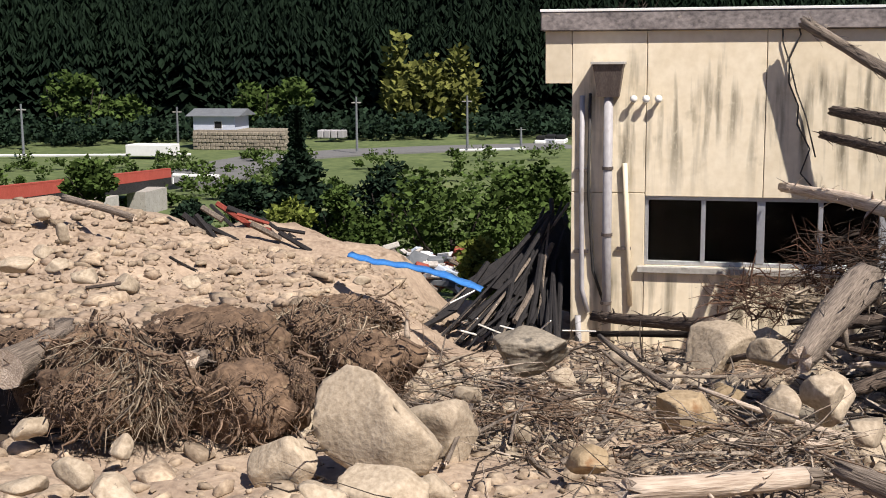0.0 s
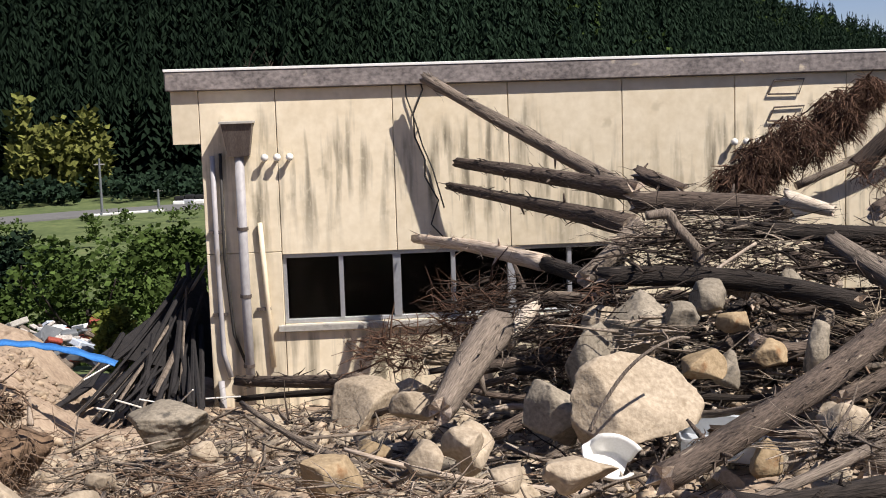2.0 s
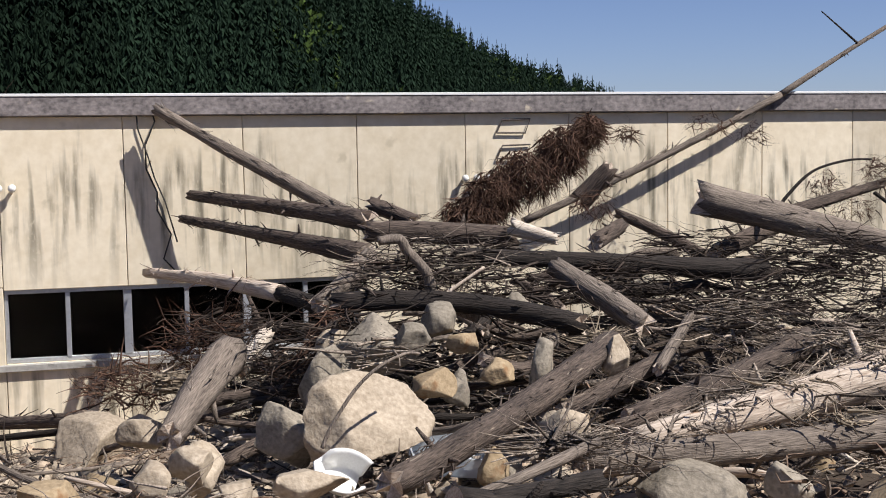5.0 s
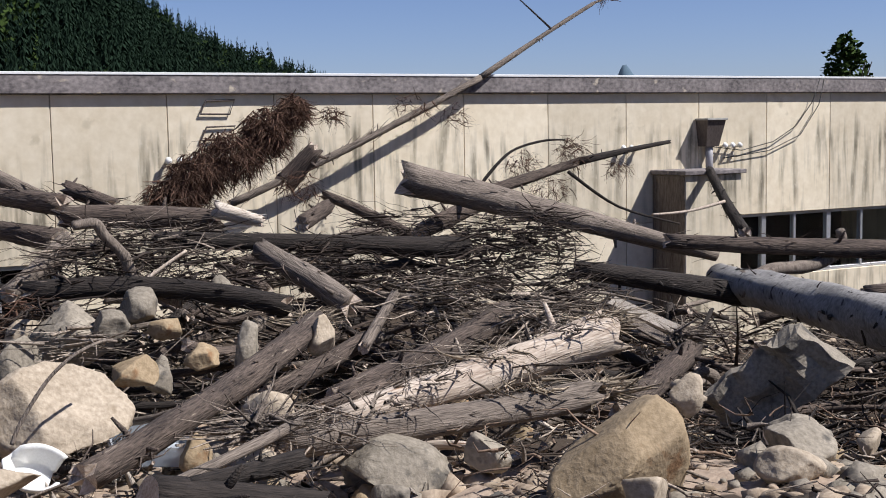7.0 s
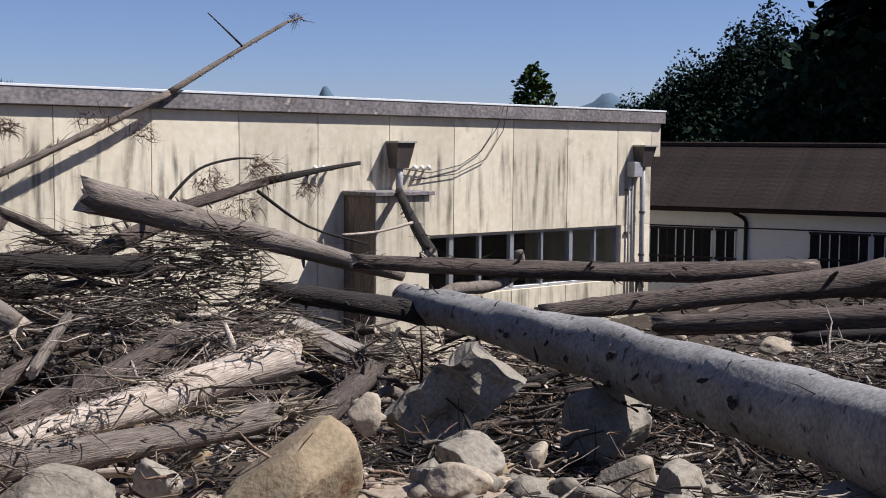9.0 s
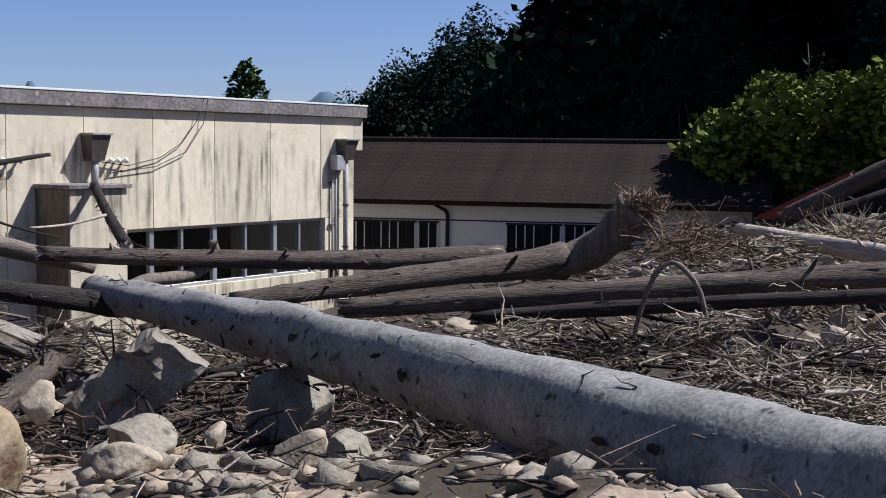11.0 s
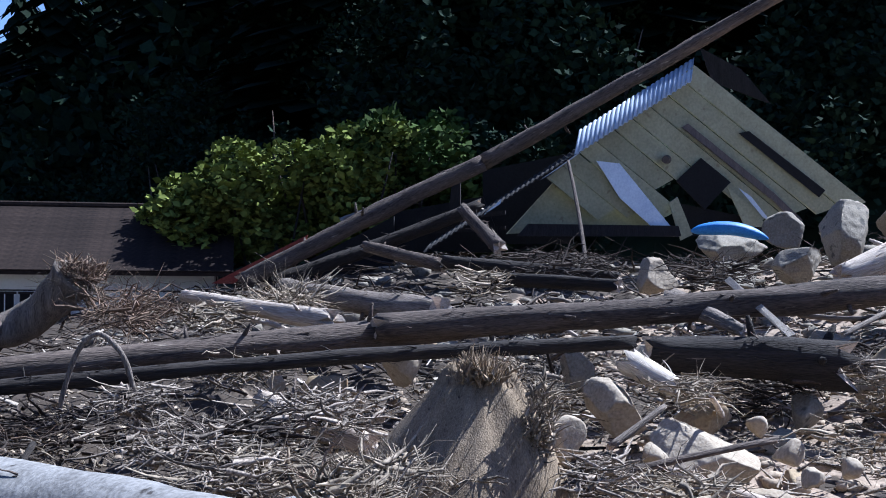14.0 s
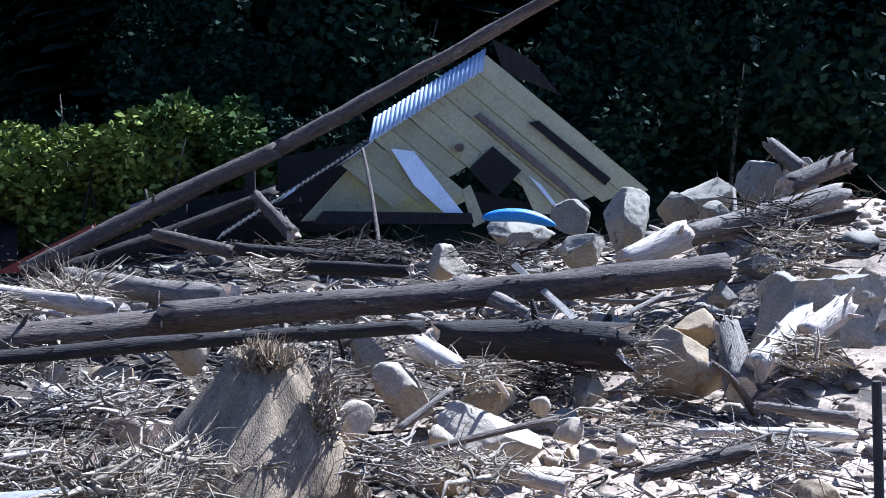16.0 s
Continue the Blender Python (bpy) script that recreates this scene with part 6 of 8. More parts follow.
boulder((-7.09, 6.74, 1.94), (0.12, 0.10, 0.08), 218, STONE, "large pale tan boulder, rough and dusty", 0, 7)
boulder((-5.78, 5.77, 1.83), (0.16, 0.14, 0.11), 219, STONE, "large pale tan boulder, rough and dusty", 0, 7)
boulder((-7.71, 8.15, 1.89), (0.10, 0.09, 0.11), 220, STONE, "large pale tan boulder, rough and dusty", 0, 7)
boulder((-7.35, 6.66, 1.81), (0.18, 0.15, 0.11), 221, STONE, "large pale tan boulder, rough and dusty", 0, 7)
boulder((-6.24, 5.88, 1.87), (0.17, 0.14, 0.10), 222, STONE, "large pale tan boulder, rough and dusty", 0, 7)
boulder((-8.72, 9.48, 1.90), (0.13, 0.11, 0.09), 223, STONE, "large pale tan boulder, rough and dusty", 0, 7)
boulder((-2.54, 1.40, 1.73), (0.16, 0.14, 0.08), 224, STONE, "large pale tan boulder, rough and dusty", 0, 7)
boulder((-3.91, 1.51, 1.73), (0.13, 0.11, 0.10), 225, STONE, "large pale tan boulder, rough and dusty", 0, 7)
boulder((-4.08, 2.38, 1.57), (0.09, 0.08, 0.07), 226, STONE, "large pale tan boulder, rough and dusty", 0, 7)
boulder((-5.29, 6.09, 1.82), (0.10, 0.08, 0.06), 227, STONE, "large pale tan boulder, rough and dusty", 0, 7)
boulder((-6.72, 6.30, 1.89), (0.13, 0.11, 0.06), 228, STONE, "large pale tan boulder, rough and dusty", 0, 7)
boulder((-4.11, 7.36, 1.64), (0.09, 0.08, 0.05), 229, STONE, "large pale tan boulder, rough and dusty", 0, 7)
boulder((-3.99, 1.18, 1.76), (0.14, 0.12, 0.06), 230, STONE, "large pale tan boulder, rough and dusty", 0, 7)
boulder((-3.57, 1.27, 1.73), (0.18, 0.15, 0.08), 231, STONE, "large pale tan boulder, rough and dusty", 0, 7)
boulder((0.07, 3.13, 1.70), (0.16, 0.13, 0.11), 232, STONE, "large pale tan boulder, rough and dusty", 0, 7)
boulder((-2.40, 4.09, 1.50), (0.13, 0.11, 0.09), 233, STONE, "large pale tan boulder, rough and dusty", 0, 7)
boulder((1.13, 4.70, 1.67), (0.44, 0.40, 0.34), 234, STONE, "big rounded boulder under the driftwood", 0, 3)
boulder((1.51, 5.90, 2.04), (0.35, 0.30, 0.27), 235, STONE_GREY, "grey angular boulder among the driftwood", 0, 7)
boulder((1.74, 5.70, 2.10), (0.20, 0.17, 0.12), 236, STONE_GREY, "grey angular boulder among the driftwood", 0, 7)
boulder((1.21, 6.10, 2.02), (0.20, 0.17, 0.18), 237, STONE, "large pale tan boulder, rough and dusty", 0, 7)
boulder((1.77, 5.20, 1.82), (0.18, 0.15, 0.16), 238, STONE_OCHRE, "ochre stained boulder in the debris", 0, 7)
boulder((2.45, 5.60, 1.81), (0.19, 0.16, 0.11), 239, STONE_OCHRE, "ochre stained boulder in the debris", 0, 7)
boulder((0.67, 5.00, 1.59), (0.27, 0.23, 0.25), 240, STONE_GREY, "grey angular boulder among the driftwood", 0, 7)
boulder((-0.33, 5.60, 1.54), (0.19, 0.16, 0.13), 241, STONE, "large pale tan boulder, rough and dusty", 0, 7)
boulder((-0.03, 3.90, 1.68), (0.21, 0.18, 0.18), 242, STONE, "large pale tan boulder, rough and dusty", 0, 7)
boulder((2.66, 5.20, 1.91), (0.16, 0.13, 0.20), 243, STONE_GREY, "grey angular boulder among the driftwood", 0, 7)
boulder((3.19, 5.00, 2.01), (0.15, 0.12, 0.18), 244, STONE, "large pale tan boulder, rough and dusty", 0, 7)
boulder((2.05, 3.20, 1.86), (0.17, 0.15, 0.16), 245, STONE, "large pale tan boulder, rough and dusty", 0, 7)
boulder((1.69, 3.40, 1.65), (0.14, 0.11, 0.14), 246, STONE_OCHRE, "ochre stained boulder in the debris", 0, 7)
boulder((0.98, 5.60, 1.82), (0.24, 0.20, 0.30), 247, STONE_GREY, "grey angular boulder among the driftwood", 0, 7)
boulder((2.90, 6.40, 2.25), (0.11, 0.09, 0.11), 248, STONE_GREY, "grey angular boulder among the driftwood", 0, 7)
boulder((2.13, 6.20, 2.15), (0.24, 0.20, 0.16), 249, STONE_GREY, "grey angular boulder among the driftwood", 0, 7)
boulder((0.44, 3.00, 1.75), (0.24, 0.20, 0.11), 250, STONE, "large pale tan boulder, rough and dusty", 0, 7)
boulder((2.26, 6.00, 2.00), (0.16, 0.13, 0.11), 251, STONE_OCHRE, "ochre stained boulder in the debris", 0, 7)
boulder((2.01, 5.30, 1.75), (0.17, 0.14, 0.15), 252, STONE_GREY, "grey angular boulder among the driftwood", 0, 7)
boulder((3.34, 1.49, 1.74), (0.37, 0.36, 0.42), 253, STONE_OCHRE, "large rough tan boulder among driftwood", 0, 7)
boulder((2.57, 2.58, 1.59), (0.33, 0.28, 0.19), 254, STONE_GREY, "grey angular boulder among the driftwood", 0, 7)
boulder((2.18, 3.61, 1.74), (0.18, 0.15, 0.17), 255, STONE, "large pale tan boulder, rough and dusty", 0, 7)
boulder((3.20, 1.00, 1.77), (0.17, 0.14, 0.10), 256, STONE, "large pale tan boulder, rough and dusty", 0, 7)
boulder((3.06, 2.33, 1.70), (0.18, 0.15, 0.11), 257, STONE_GREY, "grey angular boulder among the driftwood", 0, 7)
boulder((4.52, 1.31, 1.78), (0.21, 0.18, 0.15), 258, STONE_GREY, "grey angular boulder among the driftwood", 0, 7)
boulder((4.17, 1.04, 1.74), (0.18, 0.16, 0.10), 259, STONE, "large pale tan boulder, rough and dusty", 0, 7)
boulder((4.80, 2.64, 1.76), (0.15, 0.12, 0.15), 260, STONE, "large pale tan boulder, rough and dusty", 0, 7)
boulder((1.75, 2.59, 1.76), (0.14, 0.12, 0.09), 261, STONE, "large pale tan boulder, rough and dusty", 0, 7)
boulder((5.53, 0.99, 1.48), (0.29, 0.24, 0.18), 262, STONE, "large pale tan boulder, rough and dusty", 0, 7)
boulder((5.21, 0.36, 1.61), (0.23, 0.19, 0.25), 263, STONE_GREY, "grey angular boulder among the driftwood", 0, 7)
boulder((4.37, 1.19, 1.66), (0.16, 0.13, 0.08), 264, STONE, "large pale tan boulder, rough and dusty", 0, 7)
boulder((2.80, 2.99, 1.48), (0.32, 0.27, 0.15), 265, STONE_GREY, "grey angular boulder among the driftwood", 0, 7)
boulder((5.54, 1.77, 1.53), (0.15, 0.12, 0.10), 268, STONE, "large pale tan boulder, rough and dusty", 0, 7)
boulder((5.20, 2.06, 1.53), (0.23, 0.19, 0.15), 269, STONE_GREY, "grey angular boulder among the driftwood", 0, 7)
boulder((7.00, 2.37, 1.39), (0.46, 0.39, 0.28), 270, STONE_GREY, "grey angular boulder among the driftwood", 0, 7)
boulder((5.20, 3.11, 1.63), (0.14, 0.12, 0.12), 271, STONE, "large pale tan boulder, rough and dusty", 0, 7)
boulder((10.16, 2.92, 1.63), (0.24, 0.21, 0.09), 272, STONE, "large pale tan boulder, rough and dusty", 0, 7)
boulder((5.85, 1.07, 1.34), (0.30, 0.25, 0.16), 273, STONE, "large pale tan boulder, rough and dusty", 0, 7)
boulder((5.36, 0.26, 1.51), (0.18, 0.15, 0.22), 274, STONE_GREY, "grey angular boulder among the driftwood", 0, 7)
boulder((5.92, -0.24, 1.53), (0.28, 0.24, 0.25), 275, STONE_GREY, "grey angular boulder among the driftwood", 0, 7)
boulder((5.66, -1.12, 1.52), (0.34, 0.29, 0.19), 276, STONE, "large pale tan boulder, rough and dusty", 0, 7)
boulder((10.73, -0.86, 1.46), (0.20, 0.17, 0.15), 277, STONE, "large pale tan boulder, rough and dusty", 0, 7)
boulder((12.17, -3.80, 1.69), (0.43, 0.37, 0.30), 278, STONE, "large pale tan boulder, rough and dusty", 0, 7)
boulder((12.43, -4.60, 1.59), (0.38, 0.32, 0.21), 279, STONE_OCHRE, "ochre stained boulder in the debris", 0, 7)
boulder((11.23, -4.74, 1.47), (0.57, 0.48, 0.26), 280, STONE, "large pale tan boulder, rough and dusty", 0, 7)
boulder((13.79, -6.74, 1.90), (0.52, 0.44, 0.46), 281, STONE_OCHRE, "ochre stained boulder in the debris", 0, 7)
boulder((13.11, -5.68, 1.62), (0.28, 0.24, 0.18), 282, STONE_GREY, "grey angular boulder among the driftwood", 0, 7)
boulder((15.31, -8.33, 2.31), (0.61, 0.51, 0.47), 283, STONE_GREY, "grey angular boulder among the driftwood", 0, 7)
boulder((21.26, -6.92, 3.35), (0.69, 0.58, 0.52), 284, STONE_GREY, "grey angular boulder among the driftwood", 0, 7)
boulder((19.78, -6.07, 2.92), (0.60, 0.50, 0.33), 285, STONE_GREY, "grey angular boulder among the driftwood", 0, 7)
boulder((21.12, -5.12, 3.09), (0.75, 0.63, 0.30), 286, STONE_GREY, "grey angular boulder among the driftwood", 0, 7)
boulder((19.51, -5.10, 2.76), (0.49, 0.42, 0.25), 287, STONE_GREY, "grey angular boulder among the driftwood", 0, 7)
boulder((22.71, -6.17, 3.39), (0.51, 0.43, 0.29), 288, STONE_GREY, "grey angular boulder among the driftwood", 0, 7)
boulder((21.43, -9.18, 3.97), (0.51, 0.43, 0.53), 289, STONE_GREY, "grey angular boulder among the driftwood", 0, 7)
boulder((22.87, -8.45, 3.70), (0.97, 0.82, 0.53), 290, STONE_GREY, "grey angular boulder among the driftwood", 0, 7)
boulder((21.82, -7.77, 3.58), (0.49, 0.41, 0.28), 291, STONE_GREY, "grey angular boulder among the driftwood", 0, 7)
boulder((18.83, -3.98, 2.69), (0.52, 0.44, 0.26), 292, STONE, "large pale tan boulder, rough and dusty", 0, 7)
boulder((10.76, -0.89, 1.48), (0.28, 0.24, 0.18), 293, STONE, "large pale tan boulder, rough and dusty", 0, 7)
boulder((10.94, -3.47, 1.55), (0.21, 0.18, 0.23), 294, STONE, "large pale tan boulder, rough and dusty", 0, 7)
boulder((12.76, -0.72, 1.62), (0.30, 0.25, 0.22), 295, STONE_OCHRE, "ochre stained boulder in the debris", 0, 7)
boulder((13.32, -1.38, 1.94), (0.31, 0.26, 0.28), 296, STONE, "large pale tan boulder, rough and dusty", 0, 7)
boulder((10.88, -5.37, 1.56), (0.16, 0.14, 0.14), 297, STONE, "large pale tan boulder, rough and dusty", 0, 7)
boulder((12.07, -5.17, 1.60), (0.15, 0.13, 0.11), 298, STONE, "large pale tan boulder, rough and dusty", 0, 7)
boulder((10.80, -4.25, 1.53), (0.14, 0.12, 0.10), 299, STONE, "large pale tan boulder, rough and dusty", 0, 7)
boulder((22.50, -10.19, 4.09), (0.45, 0.38, 0.40), 300, STONE_GREY, "grey angular boulder among the driftwood", 0, 7)
boulder((16.37, -9.00, 2.71), (0.37, 0.31, 0.18), 301, STONE_GREY, "grey angular boulder among the driftwood", 0, 7)
boulder((15.26, -7.44, 2.53), (0.23, 0.19, 0.16), 302, STONE_GREY, "grey angular boulder among the driftwood", 0, 7)
boulder((14.75, -6.06, 2.19), (0.26, 0.22, 0.15), 303, STONE, "large pale tan boulder, rough and dusty", 0, 7)
boulder((14.62, -7.01, 2.17), (0.29, 0.25, 0.23), 304, STONE_OCHRE, "ochre stained boulder in the debris", 0, 7)
boulder((10.10, -5.77, 1.60), (0.15, 0.13, 0.10), 305, STONE, "large pale tan boulder, rough and dusty", 0, 7)
boulder((9.88, -5.48, 1.57), (0.12, 0.10, 0.09), 306, STONE, "large pale tan boulder, rough and dusty", 0, 7)
boulder((13.31, 0.05, 1.58), (0.17, 0.15, 0.18), 307, STONE, "large pale tan boulder, rough and dusty", 0, 7)
boulder((20.35, -8.26, 3.37), (0.46, 0.39, 0.31), 308, STONE_GREY, "grey angular boulder among the driftwood", 0, 7)
boulder((17.34, -8.42, 2.87), (0.26, 0.22, 0.18), 309, STONE_GREY, "grey angular boulder among the driftwood", 0, 7)
boulder((13.35, -3.35, 1.88), (0.27, 0.23, 0.24), 310, STONE_GREY, "grey angular boulder among the driftwood", 0, 7)


def rock_slab(corners, thick, seed, m, label):
    """A broken slab of rock: a rough sheet through four corners, with a rough back and sides."""
    a, b, c, d = [Vector(q) for q in corners]
    nrm = (b - a).cross(d - a).normalized() * thick
    n = 16
    bm = bmesh.new()
    off = Vector((seed, seed * 0.7, 0))

    def sheet(shift):
        rows = []
        for i in range(n + 1):
            u = i / n
            row = []
            for j in range(n + 1):
                v = j / n
                q = (a * (1 - u) + b * u) * (1 - v) + (d * (1 - u) + c * u) * v + nrm * shift
                q = q + nrm.normalized() * (0.07 * noise.noise(q * 3 + off) + 0.03 * noise.noise(q * 9 + off)) + Vector((1, 1, 1)) * 0.07 * noise.noise(q * 5 + off * 2)
                row.append(bm.verts.new(q))
            rows.append(row)
        return rows
    f, g = sheet(0.5), sheet(-0.5)
    for i in range(n):
        for j in range(n):
            bm.faces.new((f[i][j], f[i + 1][j], f[i + 1][j + 1], f[i][j + 1]))
            bm.faces.new((g[i][j], g[i][j + 1], g[i + 1][j + 1], g[i + 1][j]))
    ring = lambda s: [s[i][0] for i in range(n)] + [s[n][j] for j in range(n)] + [s[i][n] for i in range(n, 0, -1)] + [s[0][j] for j in range(n, 0, -1)]
    rf, rb = ring(f), ring(g)
    for k in range(len(rf)):
        q = (k + 1) % len(rf)
        bm.faces.new((rf[k], rb[k], rb[q], rf[q]))
    bmesh.ops.recalc_face_normals(bm, faces=bm.faces)
    return obj("rock_slab", bm, m, None, label, "boulder", "boulders in the debris")


rock_slab([(5.58, 3.37, 1.55), (6.02, 2.86, 2.10), (6.28, 2.57, 1.80), (5.72, 3.21, 1.20)], 0.3, 3, STONE_GREY, "large grey slab of rock standing on edge")
rock_slab([(14.1, -7.7, 1.95), (14.3, -7.95, 2.75), (14.9, -9.1, 2.8), (14.7, -9.1, 2.0)], 0.6, 8, STONE_GREY, "large grey block of rock beside pale logs")


# ---- roots, twigs and dead foliage ----
boulder((-5.25, 3.41, 1.74), (0.29, 0.3, 0.29), 311, SOIL_DARK, "clod of dark soil bound by torn roots", 0, 4)
tuft("root_mat", (-5.13, 3.22, 1.82), (0.26, 0.16, 0.26), 260, 0.05, 0.24, 0.009, ROOT, "tangled torn roots hanging from the eroded bank", 312, (0.1, -0.5, -0.7), "roots", 0.95, 0.6)
boulder((-4.67, 3.34, 1.79), (0.41, 0.3, 0.39), 313, SOIL_DARK, "clod of dark soil bound by torn roots", 0, 4)
tuft("root_mat", (-4.57, 3.14, 1.86), (0.36, 0.22, 0.34), 260, 0.05, 0.24, 0.009, ROOT, "tangled torn roots hanging from the eroded bank", 314, (0.1, -0.5, -0.7), "roots", 0.95, 0.6)
boulder((-4.14, 3.13, 1.68), (0.30, 0.3, 0.34), 315, SOIL_DARK, "clod of dark soil bound by torn roots", 0, 4)
tuft("root_mat", (-4.05, 2.93, 1.76), (0.26, 0.16, 0.30), 260, 0.05, 0.24, 0.009, ROOT, "tangled torn roots hanging from the eroded bank", 316, (0.1, -0.5, -0.7), "roots", 0.95, 0.6)
boulder((-4.61, 2.91, 1.64), (0.35, 0.3, 0.21), 317, SOIL_DARK, "clod of dark soil bound by torn roots", 0, 4)
tuft("root_mat", (-4.50, 2.72, 1.72), (0.31, 0.19, 0.19), 260, 0.05, 0.24, 0.009, ROOT, "tangled torn roots hanging from the eroded bank", 318, (0.1, -0.5, -0.7), "roots", 0.95, 0.6)
boulder((-4.07, 3.88, 1.76), (0.39, 0.3, 0.32), 319, SOIL_DARK, "clod of dark soil bound by torn roots", 0, 4)
tuft("root_mat", (-3.98, 3.69, 1.84), (0.34, 0.21, 0.29), 260, 0.05, 0.24, 0.009, ROOT, "tangled torn roots hanging from the eroded bank", 320, (0.1, -0.5, -0.7), "roots", 0.95, 0.6)
boulder((-3.68, 3.21, 1.57), (0.30, 0.3, 0.26), 321, SOIL_DARK, "clod of dark soil bound by torn roots", 0, 4)
tuft("root_mat", (-3.60, 3.02, 1.66), (0.26, 0.16, 0.23), 260, 0.05, 0.24, 0.009, ROOT, "tangled torn roots hanging from the eroded bank", 322, (0.1, -0.5, -0.7), "roots", 0.95, 0.6)
boulder((-3.58, 4.41, 1.74), (0.49, 0.3, 0.31), 323, SOIL_DARK, "clod of dark soil bound by torn roots", 0, 4)
tuft("root_mat", (-3.52, 4.20, 1.82), (0.44, 0.26, 0.28), 260, 0.05, 0.24, 0.009, ROOT, "tangled torn roots hanging from the eroded bank", 324, (0.1, -0.5, -0.7), "roots", 0.95, 0.6)
boulder((-3.54, 3.57, 1.63), (0.29, 0.3, 0.29), 325, SOIL_DARK, "clod of dark soil bound by torn roots", 0, 4)
tuft("root_mat", (-3.47, 3.37, 1.71), (0.25, 0.15, 0.25), 260, 0.05, 0.24, 0.009, ROOT, "tangled torn roots hanging from the eroded bank", 326, (0.1, -0.5, -0.7), "roots", 0.95, 0.6)
boulder((-3.13, 4.28, 1.63), (0.37, 0.3, 0.26), 327, SOIL_DARK, "clod of dark soil bound by torn roots", 0, 4)
tuft("root_mat", (-3.07, 4.08, 1.71), (0.33, 0.20, 0.23), 260, 0.05, 0.24, 0.009, ROOT, "tangled torn roots hanging from the eroded bank", 328, (0.1, -0.5, -0.7), "roots", 0.95, 0.6)
boulder((-3.52, 5.05, 1.78), (0.48, 0.3, 0.22), 329, SOIL_DARK, "clod of dark soil bound by torn roots", 0, 4)
tuft("root_mat", (-3.46, 4.85, 1.85), (0.43, 0.26, 0.19), 260, 0.05, 0.24, 0.009, ROOT, "tangled torn roots hanging from the eroded bank", 330, (0.1, -0.5, -0.7), "roots", 0.95, 0.6)
boulder((-4.46, 4.22, 1.79), (0.36, 0.3, 0.18), 331, SOIL_DARK, "clod of dark soil bound by torn roots", 0, 4)
tuft("root_mat", (-4.37, 4.02, 1.86), (0.32, 0.19, 0.16), 260, 0.05, 0.24, 0.009, ROOT, "tangled torn roots hanging from the eroded bank", 332, (0.1, -0.5, -0.7), "roots", 0.95, 0.6)
tuft("root_mat", (-4.44, 2.97, 1.88), (0.32, 0.19, 0.30), 120, 0.12, 0.38, 0.006, FIBRE, "pale root strands hanging over the bank", 333, (0.1, -0.5, -1.0), "roots", 0.5, 1.0)
tuft("root_mat", (-4.17, 2.81, 1.79), (0.19, 0.11, 0.26), 120, 0.12, 0.38, 0.006, FIBRE, "pale root strands hanging over the bank", 334, (0.1, -0.5, -1.0), "roots", 0.5, 1.0)
tuft("root_mat", (-3.66, 4.40, 1.93), (0.41, 0.24, 0.18), 120, 0.12, 0.38, 0.006, FIBRE, "pale root strands hanging over the bank", 335, (0.1, -0.5, -1.0), "roots", 0.5, 1.0)
tuft("root_mat", (-3.20, 4.27, 1.81), (0.32, 0.19, 0.20), 120, 0.12, 0.38, 0.006, FIBRE, "pale root strands hanging over the bank", 336, (0.1, -0.5, -1.0), "roots", 0.5, 1.0)
tuft("dead_branches", (-0.34, 10.00, 1.08), (0.53, 0.32, 0.25), 420, 0.15, 0.5, 0.008, DEAD_NEEDLES, "mat of brown dead twigs against the wall", 337, (0, -0.2, 0.1), "roots", 0.5, 1.0)
tuft("dead_branches", (0.50, 9.00, 1.60), (0.46, 0.27, 0.34), 420, 0.15, 0.6, 0.009, DEAD_NEEDLES, "mat of brown dead twigs against the wall", 338, (0, -0.2, 0.0), "roots", 0.5, 1.0)
tuft("dead_cedar_foliage", (3.48, 9.70, 2.88), (0.35, 0.21, 0.19), 1500, 0.08, 0.26, 0.0075, DEAD_NEEDLES, "drooping brown dead cedar foliage on the pile", 339, (-0.1, -0.2, -1.2), "dead foliage", 0.5, 1.0)
tuft("dead_cedar_foliage", (3.75, 9.70, 3.10), (0.35, 0.21, 0.26), 1500, 0.08, 0.26, 0.0075, DEAD_NEEDLES, "drooping brown dead cedar foliage on the pile", 340, (-0.1, -0.2, -1.2), "dead foliage", 0.5, 1.0)
tuft("dead_cedar_foliage", (4.13, 9.70, 3.31), (0.39, 0.23, 0.29), 1500, 0.08, 0.26, 0.0075, DEAD_NEEDLES, "drooping brown dead cedar foliage on the pile", 341, (-0.1, -0.2, -1.2), "dead foliage", 0.5, 1.0)
tuft("dead_cedar_foliage", (4.58, 9.70, 3.56), (0.29, 0.18, 0.29), 1500, 0.08, 0.26, 0.0075, DEAD_NEEDLES, "drooping brown dead cedar foliage on the pile", 342, (-0.1, -0.2, -1.2), "dead foliage", 0.5, 1.0)
tuft("dead_cedar_foliage", (4.90, 9.70, 3.82), (0.16, 0.10, 0.16), 1500, 0.08, 0.26, 0.0075, DEAD_NEEDLES, "drooping brown dead cedar foliage on the pile", 343, (-0.1, -0.2, -1.2), "dead foliage", 0.5, 1.0)
tuft("dead_sprays", (4.84, 10.00, 3.73), (0.17, 0.10, 0.20), 160, 0.06, 0.24, 0.005, DEAD_NEEDLES, "wilted brown cedar sprays on a bare branch", 344, (0, -0.1, -0.7), "dead foliage", 0.5, 1.0)
tuft("dead_sprays", (5.53, 10.00, 3.75), (0.14, 0.08, 0.10), 120, 0.06, 0.24, 0.005, DEAD_NEEDLES, "wilted brown cedar sprays on a bare branch", 345, (0, -0.1, -0.7), "dead foliage", 0.5, 1.0)
